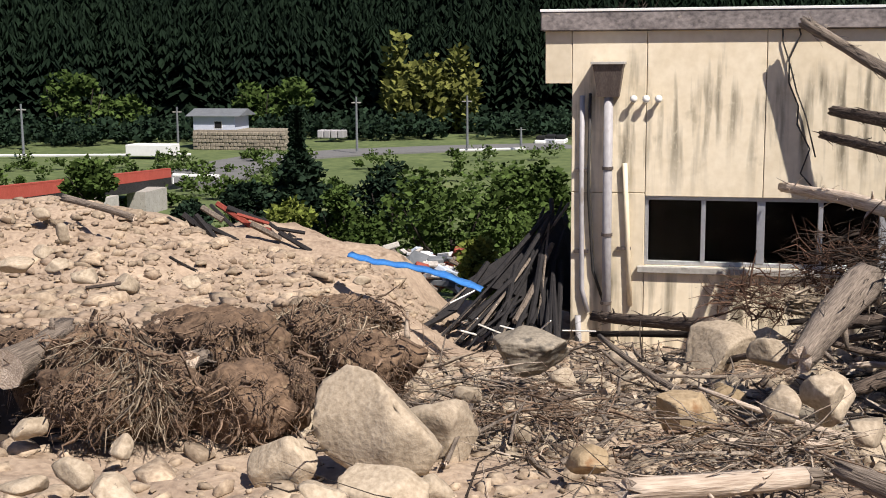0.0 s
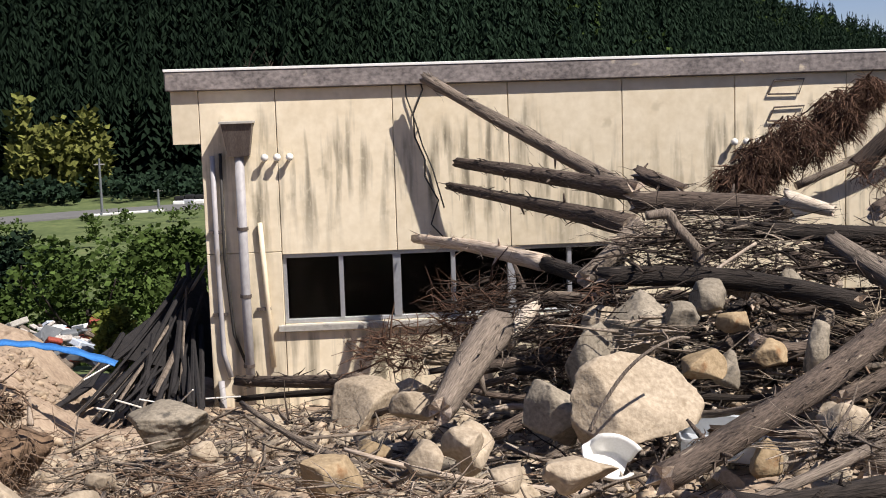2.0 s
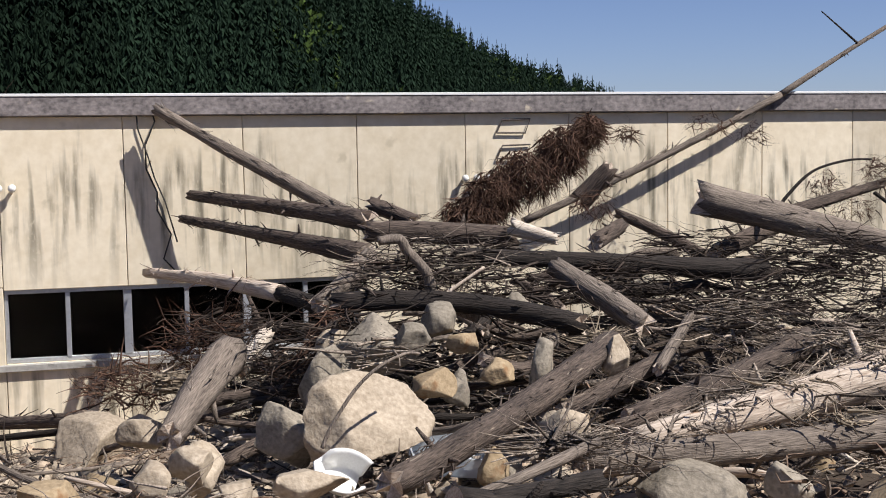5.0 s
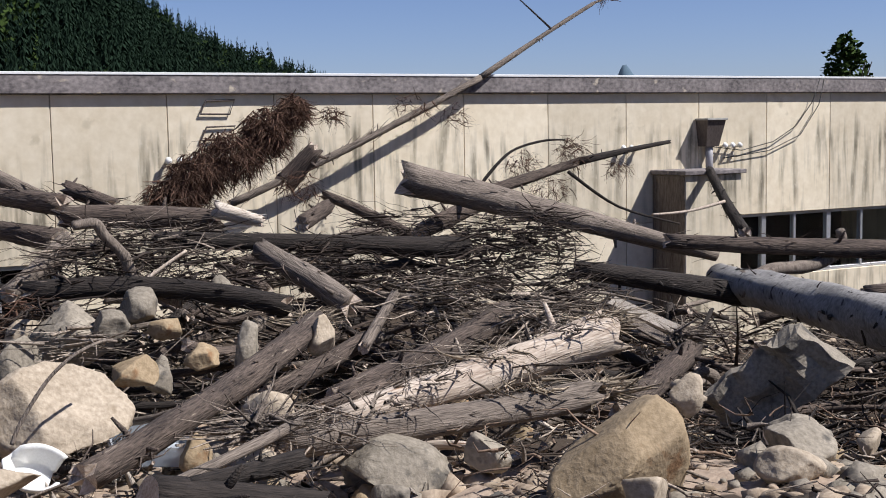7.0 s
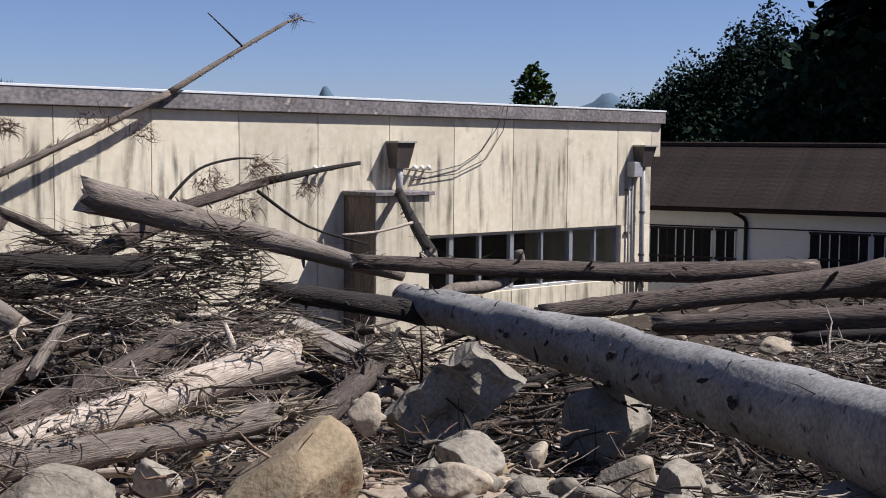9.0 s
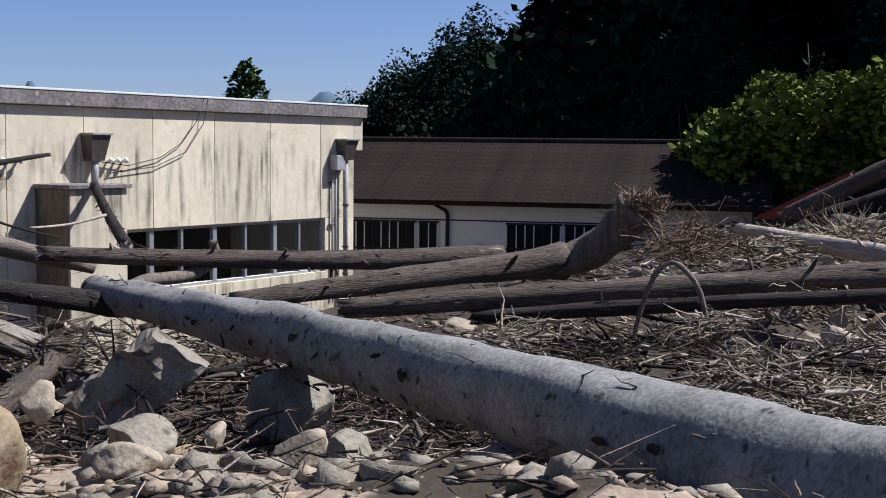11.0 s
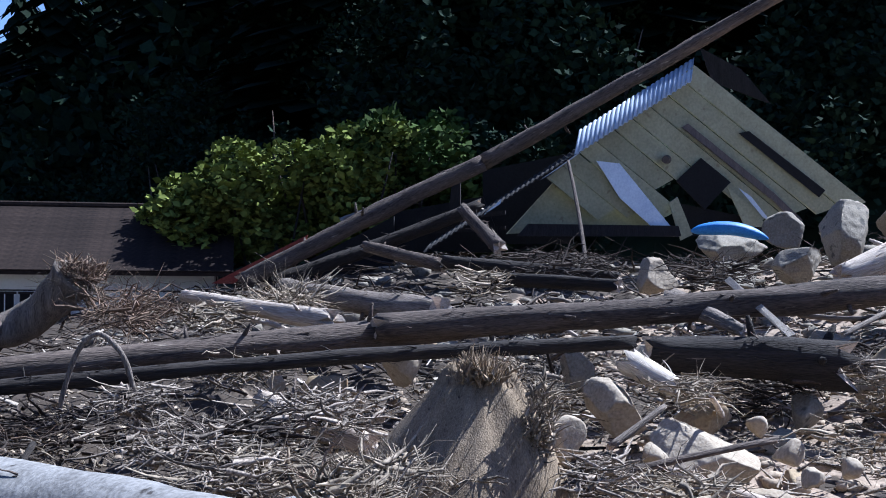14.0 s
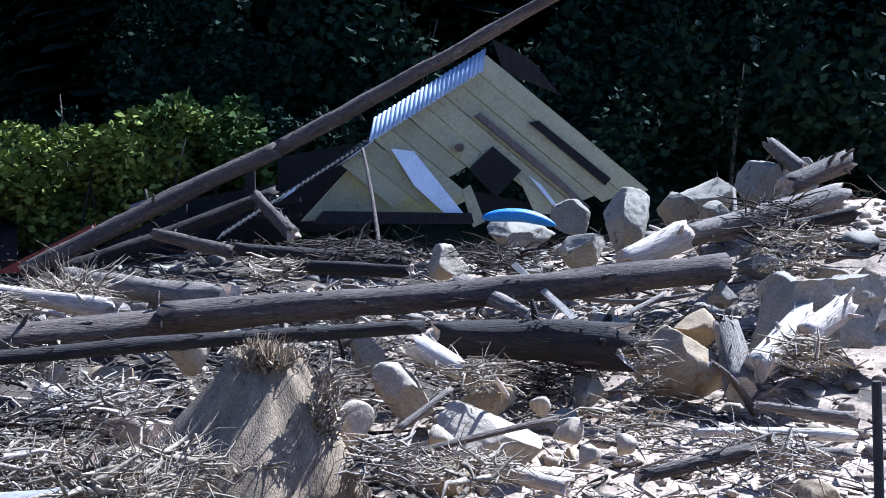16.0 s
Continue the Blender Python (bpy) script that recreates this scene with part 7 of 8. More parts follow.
tuft("dead_sprays", (7.12, 11.00, 3.86), (0.33, 0.20, 0.15), 120, 0.06, 0.24, 0.005, DEAD_NEEDLES, "wilted brown cedar sprays on a bare branch", 346, (0, -0.1, -0.7), "dead foliage", 0.5, 1.0)
tuft("dead_sprays", (7.75, 11.00, 3.74), (0.23, 0.14, 0.19), 110, 0.06, 0.24, 0.005, DEAD_NEEDLES, "wilted brown cedar sprays on a bare branch", 347, (0, -0.1, -0.7), "dead foliage", 0.5, 1.0)
tuft("dead_sprays", (8.82, 9.80, 3.23), (0.25, 0.15, 0.22), 240, 0.06, 0.24, 0.005, DEAD_NEEDLES, "wilted brown cedar sprays on a bare branch", 348, (0, -0.1, -0.7), "dead foliage", 0.5, 1.0)
tuft("dead_sprays", (8.07, 9.80, 3.11), (0.21, 0.13, 0.21), 160, 0.06, 0.24, 0.005, DEAD_NEEDLES, "wilted brown cedar sprays on a bare branch", 349, (0, -0.1, -0.7), "dead foliage", 0.5, 1.0)
tuft("dead_sprays", (8.35, 9.60, 2.82), (0.32, 0.19, 0.18), 160, 0.06, 0.24, 0.005, DEAD_NEEDLES, "wilted brown cedar sprays on a bare branch", 350, (0, -0.1, -0.7), "dead foliage", 0.5, 1.0)
tuft("dead_sprays", (9.67, 9.90, 2.99), (0.18, 0.11, 0.15), 110, 0.06, 0.24, 0.005, DEAD_NEEDLES, "wilted brown cedar sprays on a bare branch", 351, (0, -0.1, -0.7), "dead foliage", 0.5, 1.0)
tuft("dead_sprays", (11.13, 12.24, 5.54), (0.13, 0.08, 0.09), 60, 0.06, 0.24, 0.005, DEAD_NEEDLES, "wilted brown cedar sprays on a bare branch", 352, (0, -0.1, -0.7), "dead foliage", 0.5, 1.0)
tuft("dead_sprays", (4.67, 9.00, 2.96), (0.25, 0.15, 0.19), 200, 0.06, 0.24, 0.005, DEAD_NEEDLES, "wilted brown cedar sprays on a bare branch", 353, (0, -0.1, -0.7), "dead foliage", 0.5, 1.0)
tuft("brush", (6.02, 7.00, 2.37), (0.55, 0.37, 0.40), 650, 0.10, 0.45, 0.008, TWIG, "tangle of dark twigs and small branches", 354, (0, -0.1, -0.05), "brush", 0.25, 0.6)
tuft("brush", (4.61, 5.60, 2.16), (0.39, 0.23, 0.36), 240, 0.12, 0.7, 0.009, TWIG, "tangle of dark twigs and small branches", 355, (0, -0.1, -0.05), "brush", 0.25, 0.6)
tuft("brush", (6.68, 7.20, 2.44), (0.44, 0.26, 0.30), 380, 0.10, 0.45, 0.008, TWIG, "tangle of dark twigs and small branches", 356, (0, -0.1, -0.05), "brush", 0.25, 0.6)
tuft("brush", (2.47, 7.40, 2.56), (0.79, 0.47, 0.29), 350, 0.12, 0.7, 0.009, TWIG, "tangle of dark twigs and small branches", 357, (0, -0.1, -0.05), "brush", 0.25, 0.6)
tuft("brush", (2.05, 7.00, 2.46), (0.60, 0.36, 0.25), 225, 0.12, 0.7, 0.009, TWIG, "tangle of dark twigs and small branches", 358, (0, -0.1, -0.05), "brush", 0.25, 0.6)
tuft("brush", (0.83, 6.60, 1.90), (0.28, 0.17, 0.35), 225, 0.12, 0.7, 0.009, TWIG, "tangle of dark twigs and small branches", 359, (0, -0.1, -0.05), "brush", 0.25, 0.6)
tuft("brush", (1.37, 6.20, 2.11), (0.25, 0.15, 0.21), 125, 0.12, 0.7, 0.009, TWIG, "tangle of dark twigs and small branches", 360, (0, -0.1, -0.05), "brush", 0.25, 0.6)
tuft("brush", (0.57, 8.60, 1.90), (0.60, 0.40, 0.26), 110, 0.12, 0.6, 0.009, TWIG, "tangle of dark twigs and small branches", 361, (0, -0.1, -0.05), "brush", 0.25, 0.6)
tuft("brush", (2.98, 6.80, 2.33), (0.56, 0.34, 0.20), 200, 0.12, 0.7, 0.009, TWIG, "tangle of dark twigs and small branches", 362, (0, -0.1, -0.05), "brush", 0.25, 0.6)
tuft("brush", (4.04, 6.80, 2.38), (0.52, 0.31, 0.24), 175, 0.12, 0.7, 0.009, TWIG, "tangle of dark twigs and small branches", 363, (0, -0.1, -0.05), "brush", 0.25, 0.6)
tuft("brush", (5.44, 8.20, 2.54), (0.60, 0.36, 0.18), 150, 0.12, 0.7, 0.009, TWIG, "tangle of dark twigs and small branches", 364, (0, -0.1, -0.05), "brush", 0.25, 0.6)
tuft("brush", (6.33, 6.20, 2.09), (0.32, 0.19, 0.21), 130, 0.12, 0.7, 0.009, TWIG, "tangle of dark twigs and small branches", 365, (0, -0.1, -0.05), "brush", 0.25, 0.6)
tuft("pale_brush", (2.42, 7.20, 2.58), (0.88, 0.53, 0.23), 160, 0.15, 0.7, 0.009, TWIG_PALE, "bleached splinters and thin sticks", 367, (0, -0.1, 0.0), "brush", 0.12, 0.6)
tuft("pale_brush", (4.50, 5.40, 2.10), (0.33, 0.20, 0.28), 140, 0.15, 0.7, 0.009, TWIG_PALE, "bleached splinters and thin sticks", 368, (0, -0.1, 0.0), "brush", 0.12, 0.6)
tuft("pale_brush", (5.01, 4.60, 2.07), (0.36, 0.21, 0.18), 160, 0.15, 0.7, 0.009, TWIG_PALE, "bleached splinters and thin sticks", 369, (0, -0.1, 0.0), "brush", 0.12, 0.6)
tuft("pale_brush", (3.95, 4.00, 1.82), (0.61, 0.36, 0.16), 170, 0.15, 0.7, 0.009, TWIG_PALE, "bleached splinters and thin sticks", 370, (0, -0.1, 0.0), "brush", 0.12, 0.6)
tuft("pale_brush", (2.13, 2.80, 1.88), (0.39, 0.24, 0.08), 150, 0.15, 0.7, 0.009, TWIG_PALE, "bleached splinters and thin sticks", 371, (0, -0.1, 0.0), "brush", 0.12, 0.6)
tuft("pale_brush", (1.42, 5.60, 2.01), (0.30, 0.18, 0.13), 60, 0.15, 0.7, 0.009, TWIG_PALE, "bleached splinters and thin sticks", 372, (0, -0.1, 0.0), "brush", 0.12, 0.6)
tuft("brush", (1.22, 6.40, 2.00), (0.16, 0.10, 0.35), 260, 0.2, 0.5, 0.01, DEAD_NEEDLES, "brown wilted sprays hanging off the pile", 373, (0, -0.2, -0.8), "dead foliage", 0.25, 1.0)
crooked([(12.5, 3.45, 2.06), (12.95, 3.1, 2.16), (13.0, 2.75, 2.36), (13.0, 2.5, 2.6), (13.0, 2.32, 2.78)], 0.17, 0.27, WEATHERED, "flared root end of a fallen trunk, turned up")
tuft("root_plate", (13.0, 2.25, 2.80), (0.28, 0.3, 0.14), 420, 0.06, 0.22, 0.014, ROOT, "torn root crown at the end of a fallen trunk", 414, (-0.2, 0, 0.6), "roots", 0.4, 1.0)
tuft("root_plate", (13.13, 2.37, 2.67), (0.37, 0.22, 0.23), 420, 0.08, 0.35, 0.013, FIBRE, "shaggy frayed root plate of an upturned trunk", 374, (0, -0.1, 0.2), "roots", 0.85, 0.8)
tuft("root_plate", (13.27, 1.78, 2.39), (0.79, 0.48, 0.20), 420, 0.1, 0.5, 0.012, ROOT, "shaggy frayed roots spread over the trunk", 375, (0, -0.1, 0.1), "roots", 0.85, 0.8)
tuft("frayed_wood", (15.23, 0.53, 2.41), (0.70, 0.42, 0.14), 260, 0.2, 0.7, 0.012, FIBRE, "frayed pale wood fibres", 376, (0, -0.1, 0.1), "roots", 0.5, 1.0)
tuft("root_plate", (5.62, -3.08, 2.02), (0.27, 0.16, 0.25), 1500, 0.08, 0.3, 0.012, FIBRE, "shaggy frayed root end of the huge trunk", 377, (0.2, -0.5, -0.2), "roots", 0.85, 0.8)
tuft("root_plate", (5.08, -3.05, 2.13), (0.18, 0.11, 0.29), 1700, 0.06, 0.22, 0.013, FIBRE, "shaggy frayed root end of the huge trunk", 378, (0.5, -0.4, 0.0), "roots", 0.85, 0.8)
tuft("root_plate", (5.73, -2.83, 2.08), (0.19, 0.12, 0.21), 500, 0.06, 0.22, 0.008, ROOT, "shaggy frayed root end of the huge trunk", 379, (0.2, -0.5, 0.0), "roots", 0.85, 0.8)
tuft("splinters", (8.65, -0.84, 1.82), (0.78, 0.47, 0.13), 250, 0.1, 0.42, 0.015, TWIG_PALE, "heap of bleached splinters and bark strips", 380, (0, 0, 0.05), "splinters", 0.5, 0.4)
tuft("splinters", (7.69, -1.63, 1.81), (0.38, 0.23, 0.10), 130, 0.1, 0.42, 0.015, TWIG_PALE, "heap of bleached splinters and bark strips", 381, (0, 0, 0.05), "splinters", 0.5, 0.4)
tuft("splinters", (9.13, 1.50, 1.84), (0.60, 0.36, 0.10), 100, 0.1, 0.42, 0.015, TWIG_PALE, "heap of bleached splinters and bark strips", 382, (0, 0, 0.05), "splinters", 0.5, 0.4)
tuft("splinters", (9.80, 0.05, 1.92), (0.40, 0.24, 0.17), 130, 0.1, 0.42, 0.015, TWIG_PALE, "heap of bleached splinters and bark strips", 383, (0, 0, 0.05), "splinters", 0.5, 0.4)
tuft("stump_fringe", (9.73, -3.12, 2.04), (0.29, 0.17, 0.33), 420, 0.06, 0.2, 0.009, FIBRE, "ragged fibres on a torn stump", 384, (0.1, 0, 0.9), "roots", 0.5, 1.0)
tuft("stump_fringe", (9.72, -2.92, 2.26), (0.22, 0.13, 0.11), 260, 0.06, 0.18, 0.009, ROOT, "ragged fibres on a torn stump", 385, (0.1, 0, 0.9), "roots", 0.5, 1.0)
tuft("splinters", (12.22, -0.04, 2.02), (0.85, 0.51, 0.23), 210, 0.1, 0.45, 0.015, FIBRE, "heap of bleached splinters and bark strips", 386, (0, 0, 0.05), "splinters", 0.5, 0.4)
tuft("splinters", (10.31, -1.41, 1.80), (1.00, 0.60, 0.21), 350, 0.1, 0.45, 0.015, TWIG_PALE, "heap of bleached splinters and bark strips", 387, (0, 0, 0.05), "splinters", 0.5, 0.4)
tuft("splinters", (8.01, -1.64, 1.76), (0.71, 0.42, 0.17), 300, 0.1, 0.45, 0.015, FIBRE, "heap of bleached splinters and bark strips", 388, (0, 0, 0.05), "splinters", 0.5, 0.4)
tuft("splinters", (8.08, -2.61, 1.74), (0.30, 0.18, 0.17), 210, 0.1, 0.45, 0.015, FIBRE, "heap of bleached splinters and bark strips", 389, (0, 0, 0.05), "splinters", 0.5, 0.4)
tuft("splinters", (17.36, -1.66, 2.61), (0.79, 0.48, 0.20), 150, 0.1, 0.45, 0.015, FIBRE, "heap of bleached splinters and bark strips", 390, (0, 0, 0.05), "splinters", 0.5, 0.4)
tuft("splinters", (12.03, -4.46, 1.91), (0.71, 0.42, 0.16), 170, 0.1, 0.45, 0.015, FIBRE, "heap of bleached splinters and bark strips", 391, (0, 0, 0.05), "splinters", 0.5, 0.4)
tuft("splinters", (13.16, -6.33, 1.82), (0.15, 0.09, 0.32), 80, 0.1, 0.45, 0.015, FIBRE, "heap of bleached splinters and bark strips", 392, (0, 0, 0.05), "splinters", 0.5, 0.4)
tuft("splinters", (9.37, -3.88, 1.61), (0.47, 0.28, 0.15), 150, 0.1, 0.45, 0.015, TWIG_PALE, "heap of bleached splinters and bark strips", 393, (0, 0, 0.05), "splinters", 0.5, 0.4)
tuft("splinters", (16.35, -8.55, 3.07), (0.87, 0.52, 0.43), 260, 0.1, 0.45, 0.015, FIBRE, "heap of bleached splinters and bark strips", 394, (0, 0, 0.05), "splinters", 0.5, 0.4)
tuft("splinters", (12.77, -7.84, 2.09), (0.45, 0.27, 0.23), 150, 0.1, 0.45, 0.015, FIBRE, "heap of bleached splinters and bark strips", 395, (0, 0, 0.05), "splinters", 0.5, 0.4)
tuft("splinters", (9.01, -4.52, 1.62), (0.61, 0.37, 0.10), 150, 0.1, 0.45, 0.015, FIBRE, "heap of bleached splinters and bark strips", 396, (0, 0, 0.05), "splinters", 0.5, 0.4)
tuft("splinters", (9.17, -6.76, 1.76), (0.61, 0.37, 0.14), 200, 0.1, 0.45, 0.015, TWIG_PALE, "heap of bleached splinters and bark strips", 397, (0, 0, 0.05), "splinters", 0.5, 0.4)
tuft("splinters", (10.62, -5.92, 1.67), (0.57, 0.34, 0.17), 100, 0.1, 0.45, 0.015, FIBRE, "heap of bleached splinters and bark strips", 398, (0, 0, 0.05), "splinters", 0.5, 0.4)
tuft("splinters", (13.67, 0.90, 2.33), (0.63, 0.38, 0.19), 130, 0.1, 0.45, 0.015, FIBRE, "heap of bleached splinters and bark strips", 399, (0, 0, 0.05), "splinters", 0.5, 0.4)
tuft("splinters", (11.94, -3.27, 1.83), (0.33, 0.20, 0.16), 90, 0.1, 0.45, 0.015, FIBRE, "heap of bleached splinters and bark strips", 400, (0, 0, 0.05), "splinters", 0.5, 0.4)
tuft("brush", (17.59, -4.81, 2.84), (0.87, 0.52, 0.20), 300, 0.15, 0.7, 0.012, TWIG, "tangle of dark twigs and small branches", 401, (0, 0, 0.05), "brush", 0.25, 0.5)
tuft("brush", (18.94, -2.60, 2.82), (1.38, 0.83, 0.22), 400, 0.15, 0.7, 0.012, TWIG, "tangle of dark twigs and small branches", 402, (0, 0, 0.05), "brush", 0.25, 0.5)
tuft("brush", (18.38, -8.79, 3.41), (0.98, 0.59, 0.37), 400, 0.15, 0.7, 0.012, TWIG, "tangle of dark twigs and small branches", 403, (0, 0, 0.05), "brush", 0.25, 0.5)
tuft("brush", (13.59, -5.35, 1.91), (0.92, 0.55, 0.18), 260, 0.15, 0.7, 0.012, TWIG, "tangle of dark twigs and small branches", 404, (0, 0, 0.05), "brush", 0.25, 0.5)
tuft("brush", (9.38, -1.04, 1.76), (0.65, 0.39, 0.13), 300, 0.15, 0.7, 0.012, TWIG, "tangle of dark twigs and small branches", 405, (0, 0, 0.05), "brush", 0.25, 0.5)
stump((9.60, -2.82, 1.63), 0.92, 0.70, 406)
tuft("stump_fringe", (9.52, -2.95, 2.30), (0.22, 0.20, 0.10), 420, 0.06, 0.2, 0.012, STUMP_WOOD, "splintered crest of a torn stump", 411, (0.0, 0, 1.4), "roots", 0.2, 0.6)
tuft("stump_fringe", (9.42, -3.42, 1.98), (0.20, 0.13, 0.36), 420, 0.05, 0.15, 0.012, FIBRE, "ragged fibres on a torn stump", 412, (-0.1, -0.3, 1.0), "roots", 0.3, 0.8)
tuft("stump_fringe", (9.05, -2.55, 1.60), (0.35, 0.6, 0.12), 420, 0.08, 0.3, 0.011, FIBRE, "shreds of bark round a torn stump", 413, (0, 0, 0.5), "roots", 0.3, 0.8)
obj("black_post", tube([(6.05, -6.56, 2.02), (6.07, -6.53, 2.71)], 0.024, 10), CABLE, None, "thin black metal post at the edge of the debris", "post")
tuft("brush", (-0.65, 2.55, 1.71), (0.63, 0.38, 0.15), 150, 0.12, 0.5, 0.007, ROOT, "tangle of torn roots and small branches", 407, (0, 0, -0.05), "brush", 0.25, 0.5)
tuft("pale_brush", (-0.56, 2.58, 1.74), (0.60, 0.36, 0.16), 160, 0.15, 0.6, 0.008, TWIG_PALE, "bleached splinters and thin sticks", 408, (0, 0, -0.05), "brush", 0.12, 0.5)
tuft("brush", (-1.93, 4.09, 1.45), (0.65, 0.39, 0.17), 170, 0.12, 0.5, 0.007, ROOT, "tangle of torn roots and small branches", 409, (0, 0, -0.05), "brush", 0.25, 0.5)
tuft("pale_brush", (-2.38, 4.40, 1.45), (0.60, 0.36, 0.16), 120, 0.15, 0.6, 0.008, TWIG_PALE, "bleached splinters and thin sticks", 410, (0, 0, -0.05), "brush", 0.12, 0.5)
for k, (x, y, z) in enumerate(((3.2, 3.35, 1.93), (3.9, 3.6, 1.99), (4.6, 3.85, 2.06), (5.1, 4.0, 2.10), (2.6, 2.7, 1.96), (3.6, 2.75, 1.93))):
    tuft("torn_bark", (x, y, z), (0.30, 0.12, 0.05), 42, 0.05, 0.26, 0.008, FIBRE if k % 2 else WEATHERED, "torn strips of bark caught on a trunk", 420 + k, (0.5, 0.1, 0.05), "bark", 0.3, 0.6)
for k, (x, y, z) in enumerate(((4.3, 2.9, 1.8), (6.3, 4.5, 1.75), (3.3, 5.6, 2.0), (1.7, 2.35, 2.0), (-0.15, 6.4, 1.75), (13.1, -6.2, 2.1), (5.3, 4.25, 2.0))):
    tuft("split_end", (x, y, z), (0.10, 0.10, 0.09), 150, 0.10, 0.38, 0.011, WEATHERED if k % 2 else FIBRE, "splintered end of a broken trunk", 440 + k, (0.9, 0.1, 0.1), "splinters", 0.12, 0.5)
plastic_bucket((0.80, 3.75, 1.52))
clear_tub((1.81, 4.90, 1.23))
slab("plank", [(14.78, -4.89, 2.84), (14.79, -4.95, 2.89), (13.72, -5.62, 2.34), (13.71, -5.54, 2.31)], 0.03, FRESH, "fresh pale plank leaning on the trunk", "plank")


slab("plank", [(6.03, 5.2, 1.98), (6.12, 5.2, 2.03), (6.42, 4.6, 1.80), (6.33, 4.6, 1.74)], 0.035, FRESH, "pale split plank sticking out of the pile", "plank")
slab("plank", [(6.00, 5.1, 1.90), (6.07, 5.1, 1.94), (6.30, 4.5, 1.69), (6.23, 4.5, 1.64)], 0.03, WEATHERED, "grey split plank sticking out of the pile", "plank")
# Near-black brush added to stand in for shade under and between the logs.
for k, (x, y, w, n) in enumerate(((6.7, 2.2, 0.9, 420), (5.3, 2.5, 0.7, 300), (7.4, 0.9, 0.9, 420), (6.4, -0.7, 0.8, 380), (8.3, 3.3, 1.0, 420), (10.6, 3.6, 1.5, 620), (12.0, 1.9, 1.4, 520), (9.6, 2.0, 1.0, 420), (14.5, -5.0, 1.0, 380), (15.5, -2.5, 1.6, 520), (16.5, -7.0, 1.3, 480))):
    tuft("brush", (x, y, ground1(x, y) + 0.07), (w, w * 0.8, 0.16), n, 0.12, 0.6, 0.014, (TWIG, BARK_DARK)[k % 2], "dark twigs and bark added for the shade between the logs", 460 + k, (0, 0, 0.03), "brush", 0.2, 0.4)


# ---- wrecked shed ----
shed = empty("wrecked_shed", (24.53, -3.65, 3.09), "collapsed cream board shed with torn corrugated roof", "shed")
slab("board", [(25.58, -4.44, 6.66), (25.45, -4.14, 6.41), (26.60, -7.50, 3.82), (26.76, -7.93, 3.99)], 0.05, SHED_BOARD, "", "", shed)
slab("board", [(25.47, -4.12, 6.40), (25.34, -3.82, 6.15), (26.42, -6.94, 3.72), (26.58, -7.37, 3.89)], 0.05, SHED_BOARD, "", "", shed)
slab("board", [(25.36, -3.80, 6.13), (25.24, -3.50, 5.89), (26.22, -6.33, 3.67), (26.37, -6.74, 3.84)], 0.05, SHED_BOARD, "", "", shed)
slab("board", [(25.19, -3.49, 5.87), (25.07, -3.19, 5.62), (25.98, -5.79, 3.56), (26.13, -6.19, 3.74)], 0.05, SHED_BOARD, "", "", shed)
slab("board", [(25.08, -3.17, 5.61), (24.96, -2.88, 5.36), (25.41, -4.15, 4.35), (25.55, -4.49, 4.56)], 0.05, SHED_BOARD, "", "", shed)
slab("board", [(24.97, -2.86, 5.35), (24.85, -2.56, 5.10), (25.27, -3.74, 4.16), (25.41, -4.08, 4.37)], 0.05, SHED_BOARD, "", "", shed)
slab("board", [(24.80, -2.55, 5.09), (24.68, -2.26, 4.85), (25.26, -3.85, 3.56), (25.40, -4.21, 3.76)], 0.05, SHED_BOARD, "", "", shed)
slab("board", [(24.69, -2.24, 4.83), (24.57, -1.95, 4.59), (25.03, -3.20, 3.58), (25.16, -3.53, 3.79)], 0.05, SHED_BOARD, "", "", shed)
slab("board", [(24.59, -1.94, 4.58), (24.46, -1.65, 4.34), (24.83, -2.63, 3.53), (24.96, -2.96, 3.75)], 0.05, SHED_BOARD, "", "", shed)
# Black sheet laid on the boards for the shade inside the slot.
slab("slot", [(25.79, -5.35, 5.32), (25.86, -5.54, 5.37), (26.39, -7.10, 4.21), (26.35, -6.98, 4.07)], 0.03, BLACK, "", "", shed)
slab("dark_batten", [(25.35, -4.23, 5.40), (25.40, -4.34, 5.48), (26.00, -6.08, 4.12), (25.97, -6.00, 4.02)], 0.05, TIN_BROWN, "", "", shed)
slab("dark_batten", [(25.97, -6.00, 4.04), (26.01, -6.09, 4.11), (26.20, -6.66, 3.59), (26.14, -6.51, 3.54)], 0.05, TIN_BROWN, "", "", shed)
# Black sheet for the shade in the broken opening.
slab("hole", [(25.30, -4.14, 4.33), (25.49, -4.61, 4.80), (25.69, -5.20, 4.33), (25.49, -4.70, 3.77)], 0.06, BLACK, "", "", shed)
slab("loose_board", [(25.61, -5.14, 4.21), (25.80, -5.67, 3.82), (25.88, -5.94, 3.45), (25.72, -5.51, 3.44)], 0.04, SHED_BOARD, "", "", shed)
slab("loose_board", [(25.12, -4.01, 3.89), (25.19, -4.17, 4.01), (25.28, -4.48, 3.27), (25.19, -4.25, 3.15)], 0.04, SHED_BOARD, "", "", shed)
slab("torn_sheet", [(25.60, -5.37, 4.21), (25.68, -5.61, 4.05), (25.82, -6.03, 3.54), (25.76, -5.85, 3.65)], 0.02, TIN_PALE, "", "", shed)
slab("torn_sheet", [(24.69, -2.60, 4.69), (24.86, -3.04, 4.65), (25.21, -4.05, 3.43), (25.12, -3.85, 3.27), (24.84, -3.06, 3.97)], 0.02, TIN_PALE, "", "", shed)
